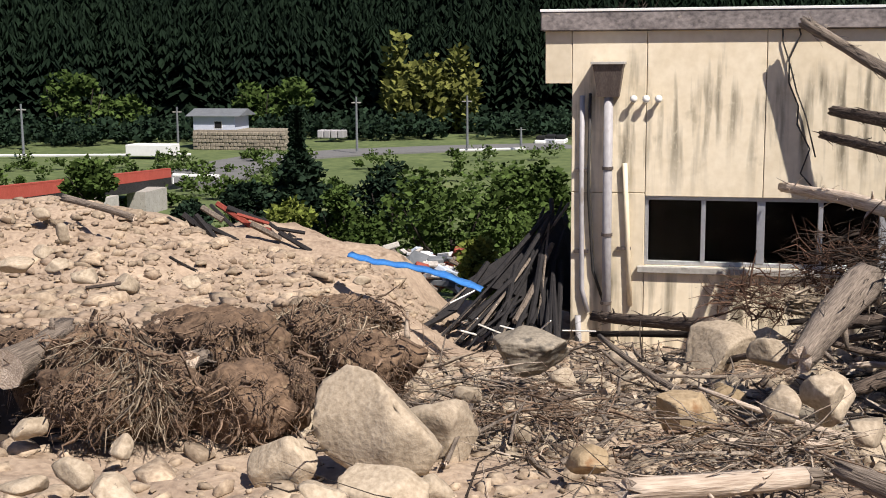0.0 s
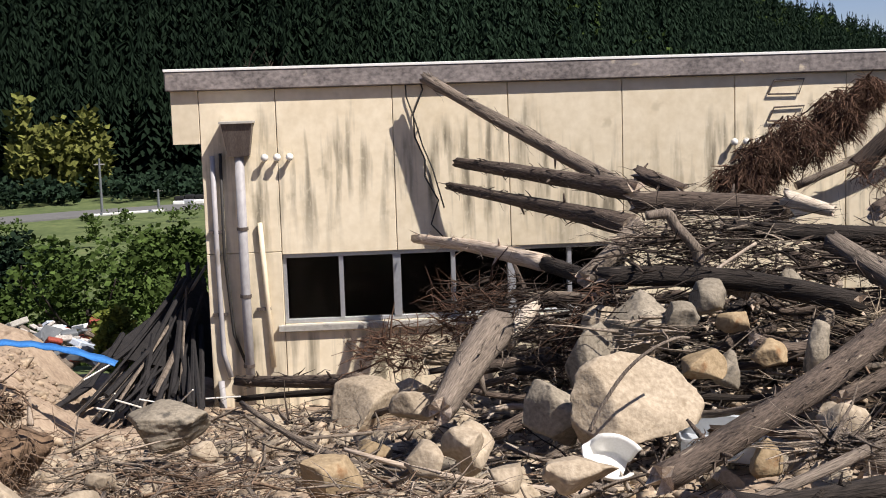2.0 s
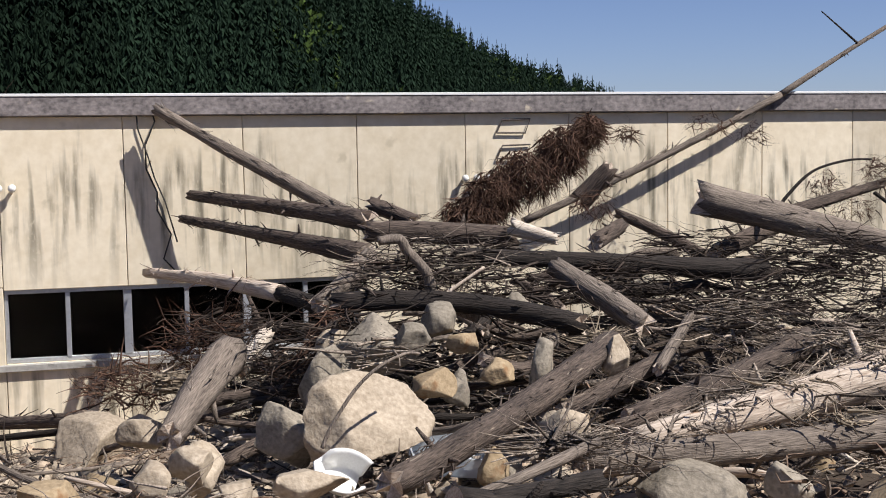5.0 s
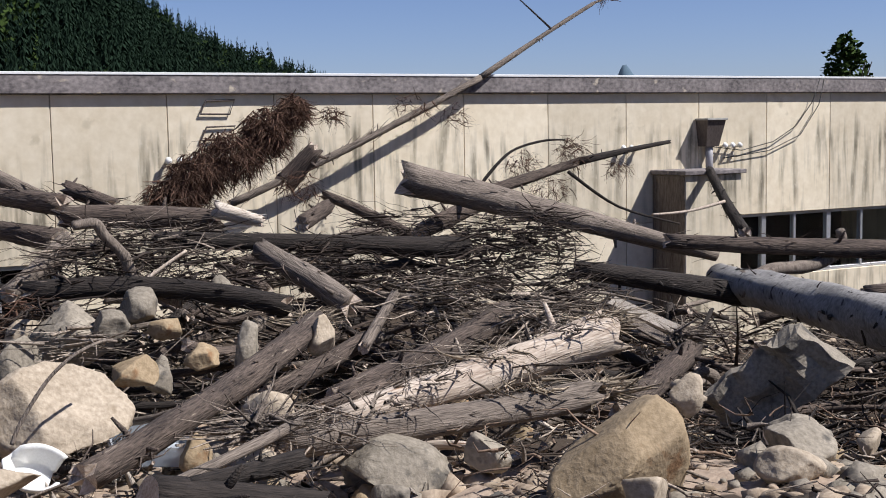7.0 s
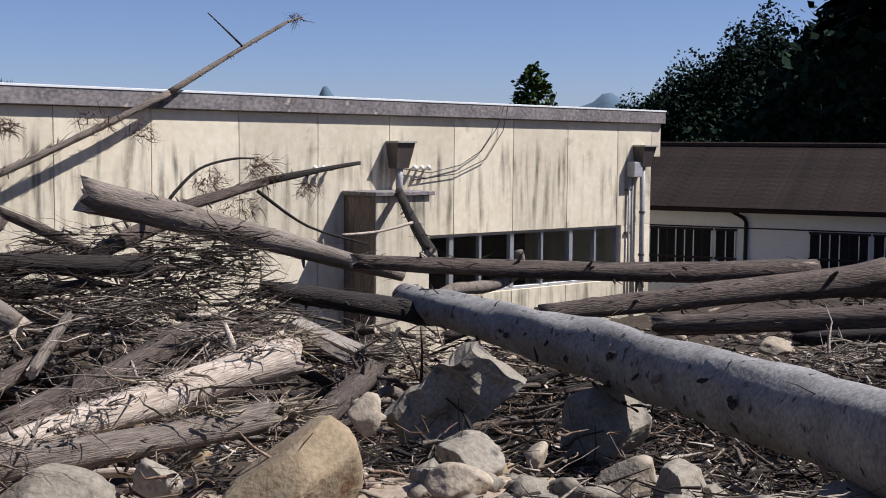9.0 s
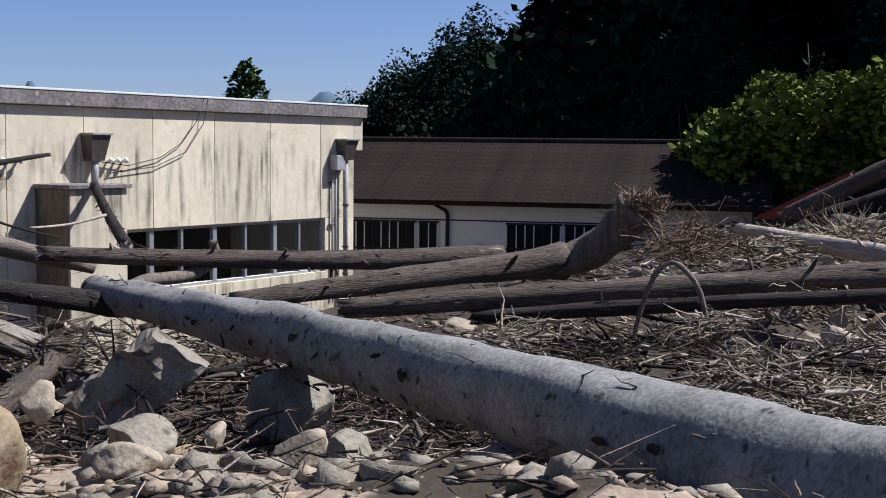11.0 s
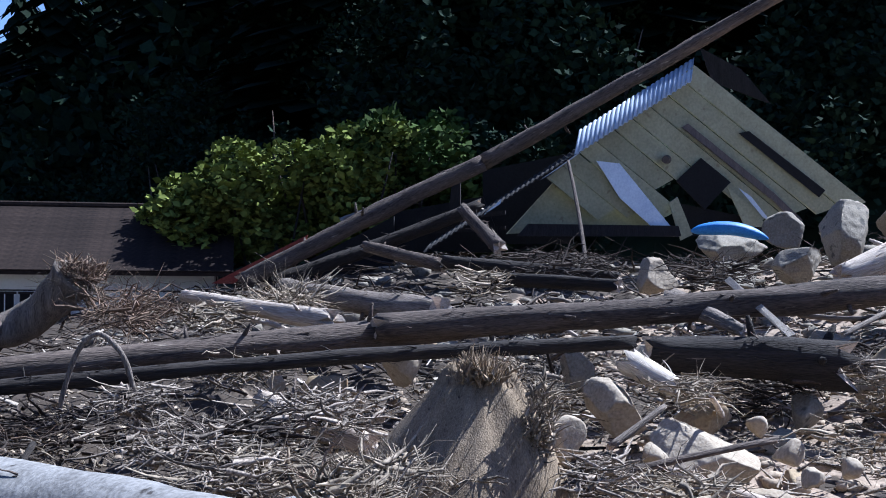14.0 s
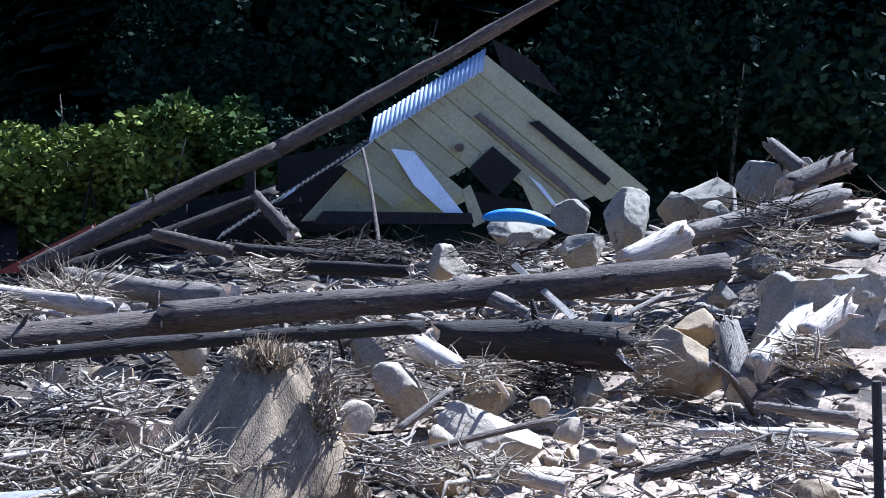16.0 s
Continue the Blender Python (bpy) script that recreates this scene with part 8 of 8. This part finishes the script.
slab("sill_beam", [(24.07, -1.36, 3.43), (25.18, -4.19, 3.44), (25.19, -4.25, 3.23), (23.98, -1.16, 3.19)], 0.1, DARK_SHADED_TIMBER, "", "", shed)
slab("lower_wall", [(24.90, -2.04, 4.61), (25.15, -2.68, 4.71), (25.51, -3.72, 3.42), (24.39, -0.88, 3.22)], 0.04, SHED_BOARD, "", "", shed)
# Black sheet for the shade under the boards.
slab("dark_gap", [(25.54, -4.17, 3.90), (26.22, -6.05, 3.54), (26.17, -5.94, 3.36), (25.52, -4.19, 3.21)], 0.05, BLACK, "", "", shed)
knob = part("wall_knob", tube([(24.99, -3.93, 4.74), (25.34, -3.95, 4.76)], [0.075, 0.09], 12), TIN_BROWN, shed)
knob.matrix_parent_inverse = shed.matrix_world.inverted()
corrugated((24.27, -2.21, 4.77), (25.26, -4.40, 6.31), (25.78, -4.44, 6.83), 24, 0.022, TIN_PALE, shed)
corrugated((23.13, 0.52, 2.83), (24.27, -2.21, 4.77), (25.17, -2.19, 4.96), 30, 0.022, DARK_SHADED_TIMBER, shed)
slab("roof_edge", [(24.01, -1.57, 4.27), (24.07, -2.23, 4.76), (24.08, -2.37, 4.84), (24.04, -1.89, 4.48)], 0.02, TIN_PALE, "", "", shed)
slab("roof_edge", [(23.62, -0.51, 3.55), (23.65, -0.87, 3.81), (23.66, -0.89, 3.90), (23.63, -0.66, 3.70)], 0.02, TIN_PALE, "", "", shed)
slab("fallen_roof", [(25.98, 2.99, 3.44), (26.08, 1.69, 3.95), (26.19, 0.40, 4.52), (26.15, 0.87, 4.27)], 0.08, SLATE, "", "", shed)
slab("red_roof_sheet", [(24.78, 5.42, 2.05), (24.94, 3.38, 3.11), (24.94, 3.43, 2.90), (24.81, 4.96, 2.06)], 0.05, RED_TIN, "", "", shed)
# Black backing sheets give the shed's shaded inside.
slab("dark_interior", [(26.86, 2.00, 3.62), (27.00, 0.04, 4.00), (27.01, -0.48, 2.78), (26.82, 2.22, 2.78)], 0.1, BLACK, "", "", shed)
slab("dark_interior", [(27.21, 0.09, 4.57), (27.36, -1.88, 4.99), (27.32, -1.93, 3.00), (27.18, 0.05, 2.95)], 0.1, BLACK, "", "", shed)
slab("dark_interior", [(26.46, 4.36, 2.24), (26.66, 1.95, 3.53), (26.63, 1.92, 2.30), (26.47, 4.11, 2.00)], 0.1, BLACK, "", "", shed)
slab("post", [(26.34, 0.70, 3.31), (26.36, 0.40, 3.38), (26.38, 0.43, 4.28), (26.37, 0.61, 4.28)], 0.1, DARK_SHADED_TIMBER, "", "", shed)
slab("rail", [(26.20, 1.35, 3.48), (26.34, -0.56, 3.70), (26.33, -0.57, 3.61), (26.19, 1.34, 3.37)], 0.08, DARK_SHADED_TIMBER, "", "", shed)
slab("rail", [(26.19, 1.34, 3.24), (26.33, -0.57, 3.37), (26.33, -0.58, 3.28), (26.19, 1.34, 3.15)], 0.08, DARK_SHADED_TIMBER, "", "", shed)
slab("far_roof", [(27.40, -4.54, 7.26), (27.45, -5.42, 6.79), (27.48, -6.05, 6.06), (27.40, -4.81, 6.53)], 0.06, DARK_SHADED_TIMBER, "", "", shed)
sack((20.55, -5.08, 3.38))


# ---- annex building ----
annex((22.88, 15.71, 0.99), (26.55, 6.07, 1.29))


# ---- vegetation near the shed and in the valley ----
# Leaf colours step from sunlit on the left to shaded on the right.
leafy_tree(28.29, 6.86, 3.2, 3.6, BRIGHT_LIT_LEAF, "dense evergreen bush with glossy leaves beside the shed", 41, 7000, 0.22, 0.12, 1.70, "evergreen_bush")
leafy_tree(28.87, 5.58, 4.0, 4.4, BRIGHT_LIT_LEAF, "dense evergreen bush with glossy leaves beside the shed", 42, 7000, 0.22, 0.12, 1.58, "evergreen_bush")
leafy_tree(29.49, 4.00, 4.6, 4.6, BRIGHT_LIT_LEAF, "dense evergreen bush with glossy leaves beside the shed", 43, 7000, 0.22, 0.12, 1.73, "evergreen_bush")
leafy_tree(30.57, 2.89, 4.4, 4.2, BROADLEAF, "dense evergreen bush with glossy leaves beside the shed", 44, 7000, 0.22, 0.12, 1.86, "evergreen_bush")
leafy_tree(31.17, 1.59, 4.6, 4.2, BROADLEAF, "dense evergreen bush with glossy leaves beside the shed", 45, 7000, 0.22, 0.12, 1.88, "evergreen_bush")
leafy_tree(31.75, 0.39, 4.6, 4.0, BROADLEAF_DARK_SHADED, "dense evergreen bush with glossy leaves beside the shed", 46, 7000, 0.22, 0.12, 2.03, "evergreen_bush")
leafy_tree(-8.31, 30.69, 4.14, 5.06, BROADLEAF, "leafy green tree on the river bank", 61, 3000, 0.20, 0.3, -3.48)
leafy_tree(-7.06, 33.05, 4.04, 2.97, BROADLEAF, "leafy green tree on the river bank", 62, 3000, 0.21, 0.3, -3.49)
leafy_tree(-12.15, 38.01, 4.49, 2.52, BROADLEAF_DARK_SHADED, "leafy green tree on the river bank", 63, 3000, 0.24, 0.3, -4.22)
leafy_tree(-14.30, 33.53, 2.47, 1.88, BRIGHT_LIT_LEAF, "leafy green tree on the river bank", 64, 3000, 0.22, 0.3, -3.22)
leafy_tree(-35.36, 59.57, 3.42, 3.65, BROADLEAF, "leafy green tree on the river bank", 65, 3000, 0.38, 0.3, -5.32)
leafy_tree(-13.30, 35.75, 3.10, 1.97, BROADLEAF, "leafy green tree on the river bank", 66, 3000, 0.23, 0.3, -3.71)
leafy_tree(-25.61, 51.40, 2.42, 2.19, BROADLEAF_DARK_SHADED, "leafy green tree on the river bank", 67, 3000, 0.33, 0.3, -5.30)
leafy_tree(-6.34, 35.26, 3.92, 1.88, BROADLEAF, "leafy green tree on the river bank", 68, 3000, 0.22, 0.3, -3.64)
leafy_tree(-5.31, 19.21, 1.96, 1.00, BRIGHT_LIT_LEAF, "leafy green tree on the river bank", 69, 3000, 0.13, 0.3, -1.67)
leafy_tree(-18.72, 40.72, 2.94, 2.00, BROADLEAF_DARK_SHADED, "leafy green tree on the river bank", 70, 3000, 0.26, 0.3, -3.95)
leafy_tree(-12.60, 44.01, 3.92, 2.34, BROADLEAF_DARK_SHADED, "leafy green tree on the river bank", 71, 3000, 0.27, 0.3, -4.94)
leafy_tree(-10.15, 28.30, 2.28, 1.06, BROADLEAF, "leafy green tree on the river bank", 72, 3000, 0.19, 0.3, -2.82)
valley_conifer(-15.26, 37.34, -4.80, 6.68)
leafy_tree(68.94, 61.61, 7.2, 4.2, BROADLEAF, "single tree showing above the flat roof", 77, 1600, 0.45, 0.3, 2.61)


# ---- far side of the valley ----
strip([(-50.25, 105.31, -8.57), (-54.43, 125.10, -8.73), (-53.82, 137.67, -8.85), (-45.50, 147.85, -8.82), (-35.19, 154.34, -8.79), (-24.17, 159.94, -8.81), (-14.20, 165.25, -9.11)], 9, ASPHALT, "road", "grey asphalt road along the valley", 0.3, 1.2)
far_wall([(-95.56, 128.15, -9.42), (-80.04, 133.73, -9.45), (-63.09, 135.51, -9.25)], 1.9, CONCRETE, "retaining_wall", "long grey concrete retaining wall below the road")
guard_rail([(-96.86, 130.12, -8.31), (-80.59, 134.80, -8.51), (-64.08, 137.50, -8.40)])
guard_rail([(-32.11, 142.71, -7.99), (-24.34, 146.54, -8.00)])
guard_rail([(-51.10, 104.25, -7.52), (-47.25, 106.12, -7.75)])
red_bridge([(-39.06, 50.52, -3.58), (-40.31, 58.49, -3.93), (-49.10, 99.63, -6.78)])
far_house((-66.59, 150.74, -6.44), 5.83, 2.99)
white_hut((-68.35, 134.47, -8.34), 5.71, 1.36)
stone_wall((-62.78, 149.21, -8.38), 12.55, 2.36)
greenhouse((-54.63, 163.57, -8.04), 3.96, 1.11)
utility_pole((-82.87, 131.23, -8.10), 6.11)
utility_pole((-45.21, 144.89, -8.30), 6.74)
utility_pole((-30.86, 143.06, -7.60), 6.25)
utility_pole((-68.98, 144.65, -8.68), 5.80)
utility_pole((-24.57, 144.51, -7.38), 2.17)
parked_car((-25.28, 164.94, -8.43), 0)
parked_car((-24.00, 165.25, -8.28), 1)
parked_car((-22.65, 165.54, -8.37), 2)
rubble_heap((-7.13, 20.87, -0.49), 2.6, 1.6, 0.55)
tarp([(-4.90, 9.45, 1.54), (-4.56, 9.31, 1.49), (-4.13, 9.20, 1.47), (-3.70, 8.98, 1.43), (-3.22, 8.76, 1.32)])
timber_fan((-3.01, 13.30, 1.55), (-4.47, 10.74, 0.57), (-2.60, 11.03, 0.37))
timber_heap((-7.15, 11.84, 1.49))
roof_debris((-2.24, 14.18, 4.50))


# ---- woods on the eastern hill ----
r_ = np.random.default_rng(51)
hy = r_.uniform(-34, 150, 1500)
hx = 33.5 + 0.9 * np.clip(hy - 2, 0, 400) - 0.12 * np.clip(-hy - 6, 0, 60) + r_.uniform(0, 1, 1500) ** 1.5 * 70
far_ = np.hypot(hx, hy)
keep_ = far_ < 170
hx, hy, far_ = hx[keep_], hy[keep_], far_[keep_]
n1 = far_ < 62
# The hill's shade comes from the darkened leaf colour.
leaf_wood("hillside_wood", hx[n1], hy[n1], r_.uniform(3.2, 7.2, n1.sum()), BROADLEAF_DARK_SHADED, "dark shaded broadleaf wood on the steep hillside", 52, 720, 0.3)
leaf_wood("hillside_wood_far", hx[~n1], hy[~n1], r_.uniform(5, 9, (~n1).sum()), BROADLEAF_DARK_SHADED, "broadleaf wood on the far end of the hill", 53, 170, 0.9)
ea_ = np.linspace(50.2, 57, 80)
er_ = r_.uniform(150, 172, 80)
ex_, ey_ = np.sin(np.radians(ea_)) * er_, np.cos(np.radians(ea_)) * er_ - 4.3
eh_ = np.clip(3.5 + er_ * np.tan(np.radians(np.interp(ea_, [50.2, 51.5, 54, 57], [2.2, 3.1, 4.7, 6.6]))) * r_.uniform(0.82, 1.06, 80) - ground(ex_, ey_), 4, 16)
leaf_wood("hill_end_wood", ex_, ey_, eh_, BROADLEAF_DARK_SHADED, "dark wood on the low end of the hill", 55, 620, 0.5, 0.7)
cy_ = r_.uniform(-30, 40, 90)
cx_ = 40 + 0.9 * np.clip(cy_ - 2, 0, 400) + r_.uniform(0, 40, 90)
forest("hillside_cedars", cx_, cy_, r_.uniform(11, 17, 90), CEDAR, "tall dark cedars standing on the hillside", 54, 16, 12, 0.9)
for k in range(9):
    y_ = -24 + 50 * r_.random()
    x_ = 33.2 + 0.9 * max(y_ - 2, 0) + 3 * r_.random()
    z_ = ground1(x_, y_)
    sx_ = r_.uniform(-1, 1)
    obj("bare_sapling", tube([(x_, y_, z_ - 0.3), (x_ - 0.2, y_ + 0.3 * sx_, z_ + 2.5), (x_ - 0.5, y_ + sx_, z_ + 5.0)], [0.09, 0.06, 0.015], 6), BARK, None, "thin grey sapling stem at the wood's edge", "sapling", "saplings", smooth=True)


def far_peak(az, dist, elev, half, name):
    x, y = at_az(az, dist)
    bm = bmesh.new()
    H = math.tan(math.radians(elev)) * dist + 3.5
    W = math.tan(math.radians(half)) * dist
    rgx = Vector((math.cos(math.radians(az)), -math.sin(math.radians(az)), 0))
    fw = Vector((math.sin(math.radians(az)), math.cos(math.radians(az)), 0))
    n = 40
    rows = []
    for j in range(7):
        t = j / 6
        row = []
        for i in range(n + 1):
            s = (i / n - 0.5) * 5
            prof = math.exp(-abs(s) ** 1.25 * 0.8) * (1 + 0.09 * math.sin(s * 4 + az) + 0.03 * math.sin(s * 13))
            row.append(bm.verts.new(Vector((x, y, -20)) + rgx * s * W + fw * W * 0.8 * t + Vector((0, 0, (H + 20) * prof * math.sin(math.pi * 0.5 * t)))))
        rows.append(row)
    for a, b in zip(rows, rows[1:]):
        for i in range(n):
            bm.faces.new((a[i], a[i + 1], b[i + 1], b[i]))
    obj(name, bm, HAZY_FAR_HILL, None, "distant hazy blue hill on the horizon", "hill", kind="structure", smooth=True)


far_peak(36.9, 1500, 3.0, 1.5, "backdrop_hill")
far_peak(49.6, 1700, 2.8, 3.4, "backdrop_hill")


# ---- loose stones and litter ----
def out_of_wall(x, y):
    return (y < 11.7) & ~((x > -4.2) & (x < -2.6) & (y > 9))


pebbles("soil_stones", 7500, -12, 4, 0.2, 14.5, 0.01, 0.14, PEBBLE, "small tan stones strewn over the soil", 61, out_of_wall, 4.0)
pebbles("soil_clods", 6500, -10, -2.2, 3.2, 13.5, 0.012, 0.10, EARTH, "crumbled clods of tan soil on the heap", 60, out_of_wall, 3.0)
pebbles("heap_stones", 900, -10, -2.5, 4.5, 13.5, 0.02, 0.16, PEBBLE, "pale stones half sunk in the soil heap", 59, out_of_wall, 3.5)
pebbles("front_stones", 1500, -5.5, 1.5, 0.3, 4.5, 0.008, 0.07, PEBBLE, "pale stones strewn on the near soil", 58, out_of_wall, 3.5)
pebbles("debris_stones", 4200, 3, 18, -6.5, 10, 0.012, 0.11, PEBBLE, "broken stones among the driftwood", 62, out_of_wall, 5.0)
pebbles("shed_stones", 900, 16, 30, -11, 6, 0.05, 0.35, STONE_GREY, "grey stones strewn before the shed", 63, None, 3.0)
strewn("ground_twigs", 1500, -3, 8, 1.0, 11.5, 0.1, 0.7, 0.004, 0.016, TWIG, "dead twigs littering the soil", 64, 0.12)
strewn("pale_splinters", 1500, -2, 8, 1.0, 9, 0.08, 0.6, 0.004, 0.014, TWIG_PALE, "bleached splinters littering the soil", 65, 0.12)
strewn("debris_twigs", 4200, 6, 24, -9, 9, 0.12, 0.8, 0.006, 0.03, TWIG, "dark twigs and bark littering the debris field", 66, 0.14, 0.2, "twigs", None, 0.1)
strewn("debris_splinters", 3000, 5, 22, -8, 7, 0.10, 0.55, 0.008, 0.032, TWIG_PALE, "bleached splinters littering the debris field", 67, 0.14, 0.2, "splinters", None, 0.06)
strewn("pile_branches", 1700, 1.2, 12, 5.6, 11.6, 0.2, 1.3, 0.006, 0.034, TWIG, "broken branches heaped against the wall", 68, 0.4, 0.3, "twigs", None, 0.1)
strewn("pile_pale_branches", 700, 1.2, 11.5, 5.0, 11.4, 0.3, 1.3, 0.006, 0.022, TWIG_PALE, "bleached branches heaped against the wall", 69, 0.45, 0.3, "twigs", None, 0.1)
strewn("shed_litter", 2200, 18, 31, -12, 7, 0.2, 1.2, 0.012, 0.04, TWIG, "branches and litter before the shed", 70, 0.3)


# bark slabs and wood chips
for k, (n, x0, x1, y0, y1, m) in enumerate(((900, 0.5, 11, 2, 10.5, WEATHERED), (1100, 7, 20, -8, 6, WEATHERED), (700, 7, 20, -8, 6, FRESH), (350, 0, 10, 1.5, 9, FRESH), (500, 1, 11, 5, 11, BARK_DARK))):
    strewn("wood_chips", n, x0, x1, y0, y1, 0.06, 0.4, 0.012, 0.05, m, "splintered chips and bark slabs in the debris", 80 + k, 0.2, 0.3, "wood chips", None, 0.1)


pebbles("slope_stones", 2600, 9, 22, -12, -1, 0.015, 0.2, PEBBLE, "broken tan stones on the open soil", 95, None, 4.0)
pebbles("near_stones", 800, 1.5, 10, -5, 2.5, 0.012, 0.12, PEBBLE, "broken stones beside the huge trunk", 97, None, 4.0)
strewn("near_twigs", 1500, 1.5, 10, -4.5, 3, 0.08, 0.5, 0.004, 0.014, TWIG, "dark twigs littering the soil beside the trunk", 98, 0.08, 0.2, "twigs", None, 0.12)
strewn("near_splinters", 700, 1.5, 10, -4.5, 3, 0.08, 0.45, 0.005, 0.016, TWIG_PALE, "pale splinters littering the soil beside the trunk", 99, 0.08, 0.2, "splinters", None, 0.08)
rg = random.Random(96)
for k in range(46):
    x, y = rg.uniform(9.5, 21), rg.uniform(-11.5, 0.5)
    s = rg.uniform(0.08, 0.26)
    boulder((x, y, ground1(x, y) + s * 0.25), (s * rg.uniform(0.9, 1.4), s, s * rg.uniform(0.6, 0.95)), 400 + k, rg.choice((STONE, STONE, STONE_OCHRE, STONE_GREY)), "angular rock lying on the open soil", 0, 7)
# ---- broken branches as single things ----
rg = random.Random(91)
for k in range(170):
    if k < 70:
        x, y, hi = rg.uniform(1.0, 11.0), rg.uniform(4.6, 11.0), 0.5
    elif k < 85:
        x, y, hi = rg.uniform(-2.0, 4.0), rg.uniform(3.0, 9.0), 0.08
    else:
        x, y, hi = rg.uniform(7.5, 21.0), rg.uniform(-7.5, 4.5), 0.25
    r = rg.uniform(0.014, 0.05)
    ln = rg.uniform(0.5, 1.9)
    a = rg.uniform(0, 6.28)
    z = ground1(x, y) + r + rg.random() * hi
    e = Vector((math.cos(a), math.sin(a), rg.gauss(0.05, 0.18))) * ln
    m = rg.choice((BARK, BARK, BARK_DARK, WEATHERED, WEATHERED, PEELED))
    if y + e.y > 11.6:
        e.y = -e.y
    log((x, y, z), Vector((x, y, z)) + e, r, r * rg.uniform(0.35, 0.8), m, "broken crooked branch tossed on the debris", 900 + k, rg.uniform(-0.12, 0.12), "bb", rg.randint(1, 3), 8, "broken_branch", "broken branches")
# ---- more broken branches and stones in the heap against the wall ----
rg = random.Random(131)
for k in range(160):
    x, y = rg.uniform(0.8, 10.5), rg.uniform(5.6, 10.6)
    r, ln, a = rg.uniform(0.02, 0.085), rg.uniform(0.4, 1.5), rg.gauss(0, 0.7) + (math.pi if k % 2 else 0)
    z = ground1(x, y) + 0.08 + r + rg.random() * 0.38
    e = Vector((math.cos(a), math.sin(a), rg.gauss(0.0, 0.2))) * ln
    if y + e.y > 11.5:
        e.y = -e.y
    m = rg.choice((BARK, BARK_DARK, BARK_DARK, WEATHERED, BARK))
    log((x, y, z), Vector((x, y, z)) + e, r, r * rg.uniform(0.4, 0.85), m, "broken branch wedged in the heap of driftwood", 1100 + k, rg.uniform(-0.1, 0.1), "bb", rg.randint(1, 3), 8, "broken_branch", "broken branches")
for k in range(70):
    x, y = rg.uniform(-1.2, 8.0), rg.uniform(1.2, 6.4)
    s = rg.uniform(0.07, 0.19)
    boulder((x, y, ground1(x, y) + s * 0.3), (s * rg.uniform(0.9, 1.4), s, s * rg.uniform(0.6, 0.95)), 1300 + k, rg.choice((STONE, STONE_OCHRE, STONE_GREY)), "angular stone lying among broken wood", 0, 7)
pebbles("yard_stones", 1500, -3.6, 1.2, 3.6, 10.5, 0.015, 0.17, STONE, "broken stones before the building", 141, out_of_wall, 3.0)
strewn("yard_litter", 1500, -3.6, 1.2, 3.2, 10.5, 0.08, 0.7, 0.005, 0.03, WEATHERED, "grey splinters and roots littering the soil", 142, 0.1, 0.2, "twigs", out_of_wall, 0.35)
strewn("yard_roots", 1300, -3.6, 1.2, 3.2, 10.5, 0.06, 0.5, 0.004, 0.014, ROOT, "brown torn roots littering the soil", 143, 0.1, 0.25, "roots", out_of_wall, 0.6)
pebbles("near_rubble", 800, 2.5, 7.5, -4.5, 1.8, 0.02, 0.15, STONE_GREY, "grey and tan rubble beside the huge trunk", 144, None, 3.0)
strewn("torn_roots", 2600, 2.5, 11.5, 1.5, 10.8, 0.06, 0.45, 0.004, 0.016, ROOT, "torn brown roots and bark shreds in the driftwood", 145, 0.4, 0.35, "roots", None, 0.7)
strewn("shredded_wood", 2600, 7.5, 17, -7.5, 3.5, 0.05, 0.32, 0.006, 0.024, FIBRE, "shredded curling wood strips in the debris field", 146, 0.2, 0.4, "splinters", None, 0.7)
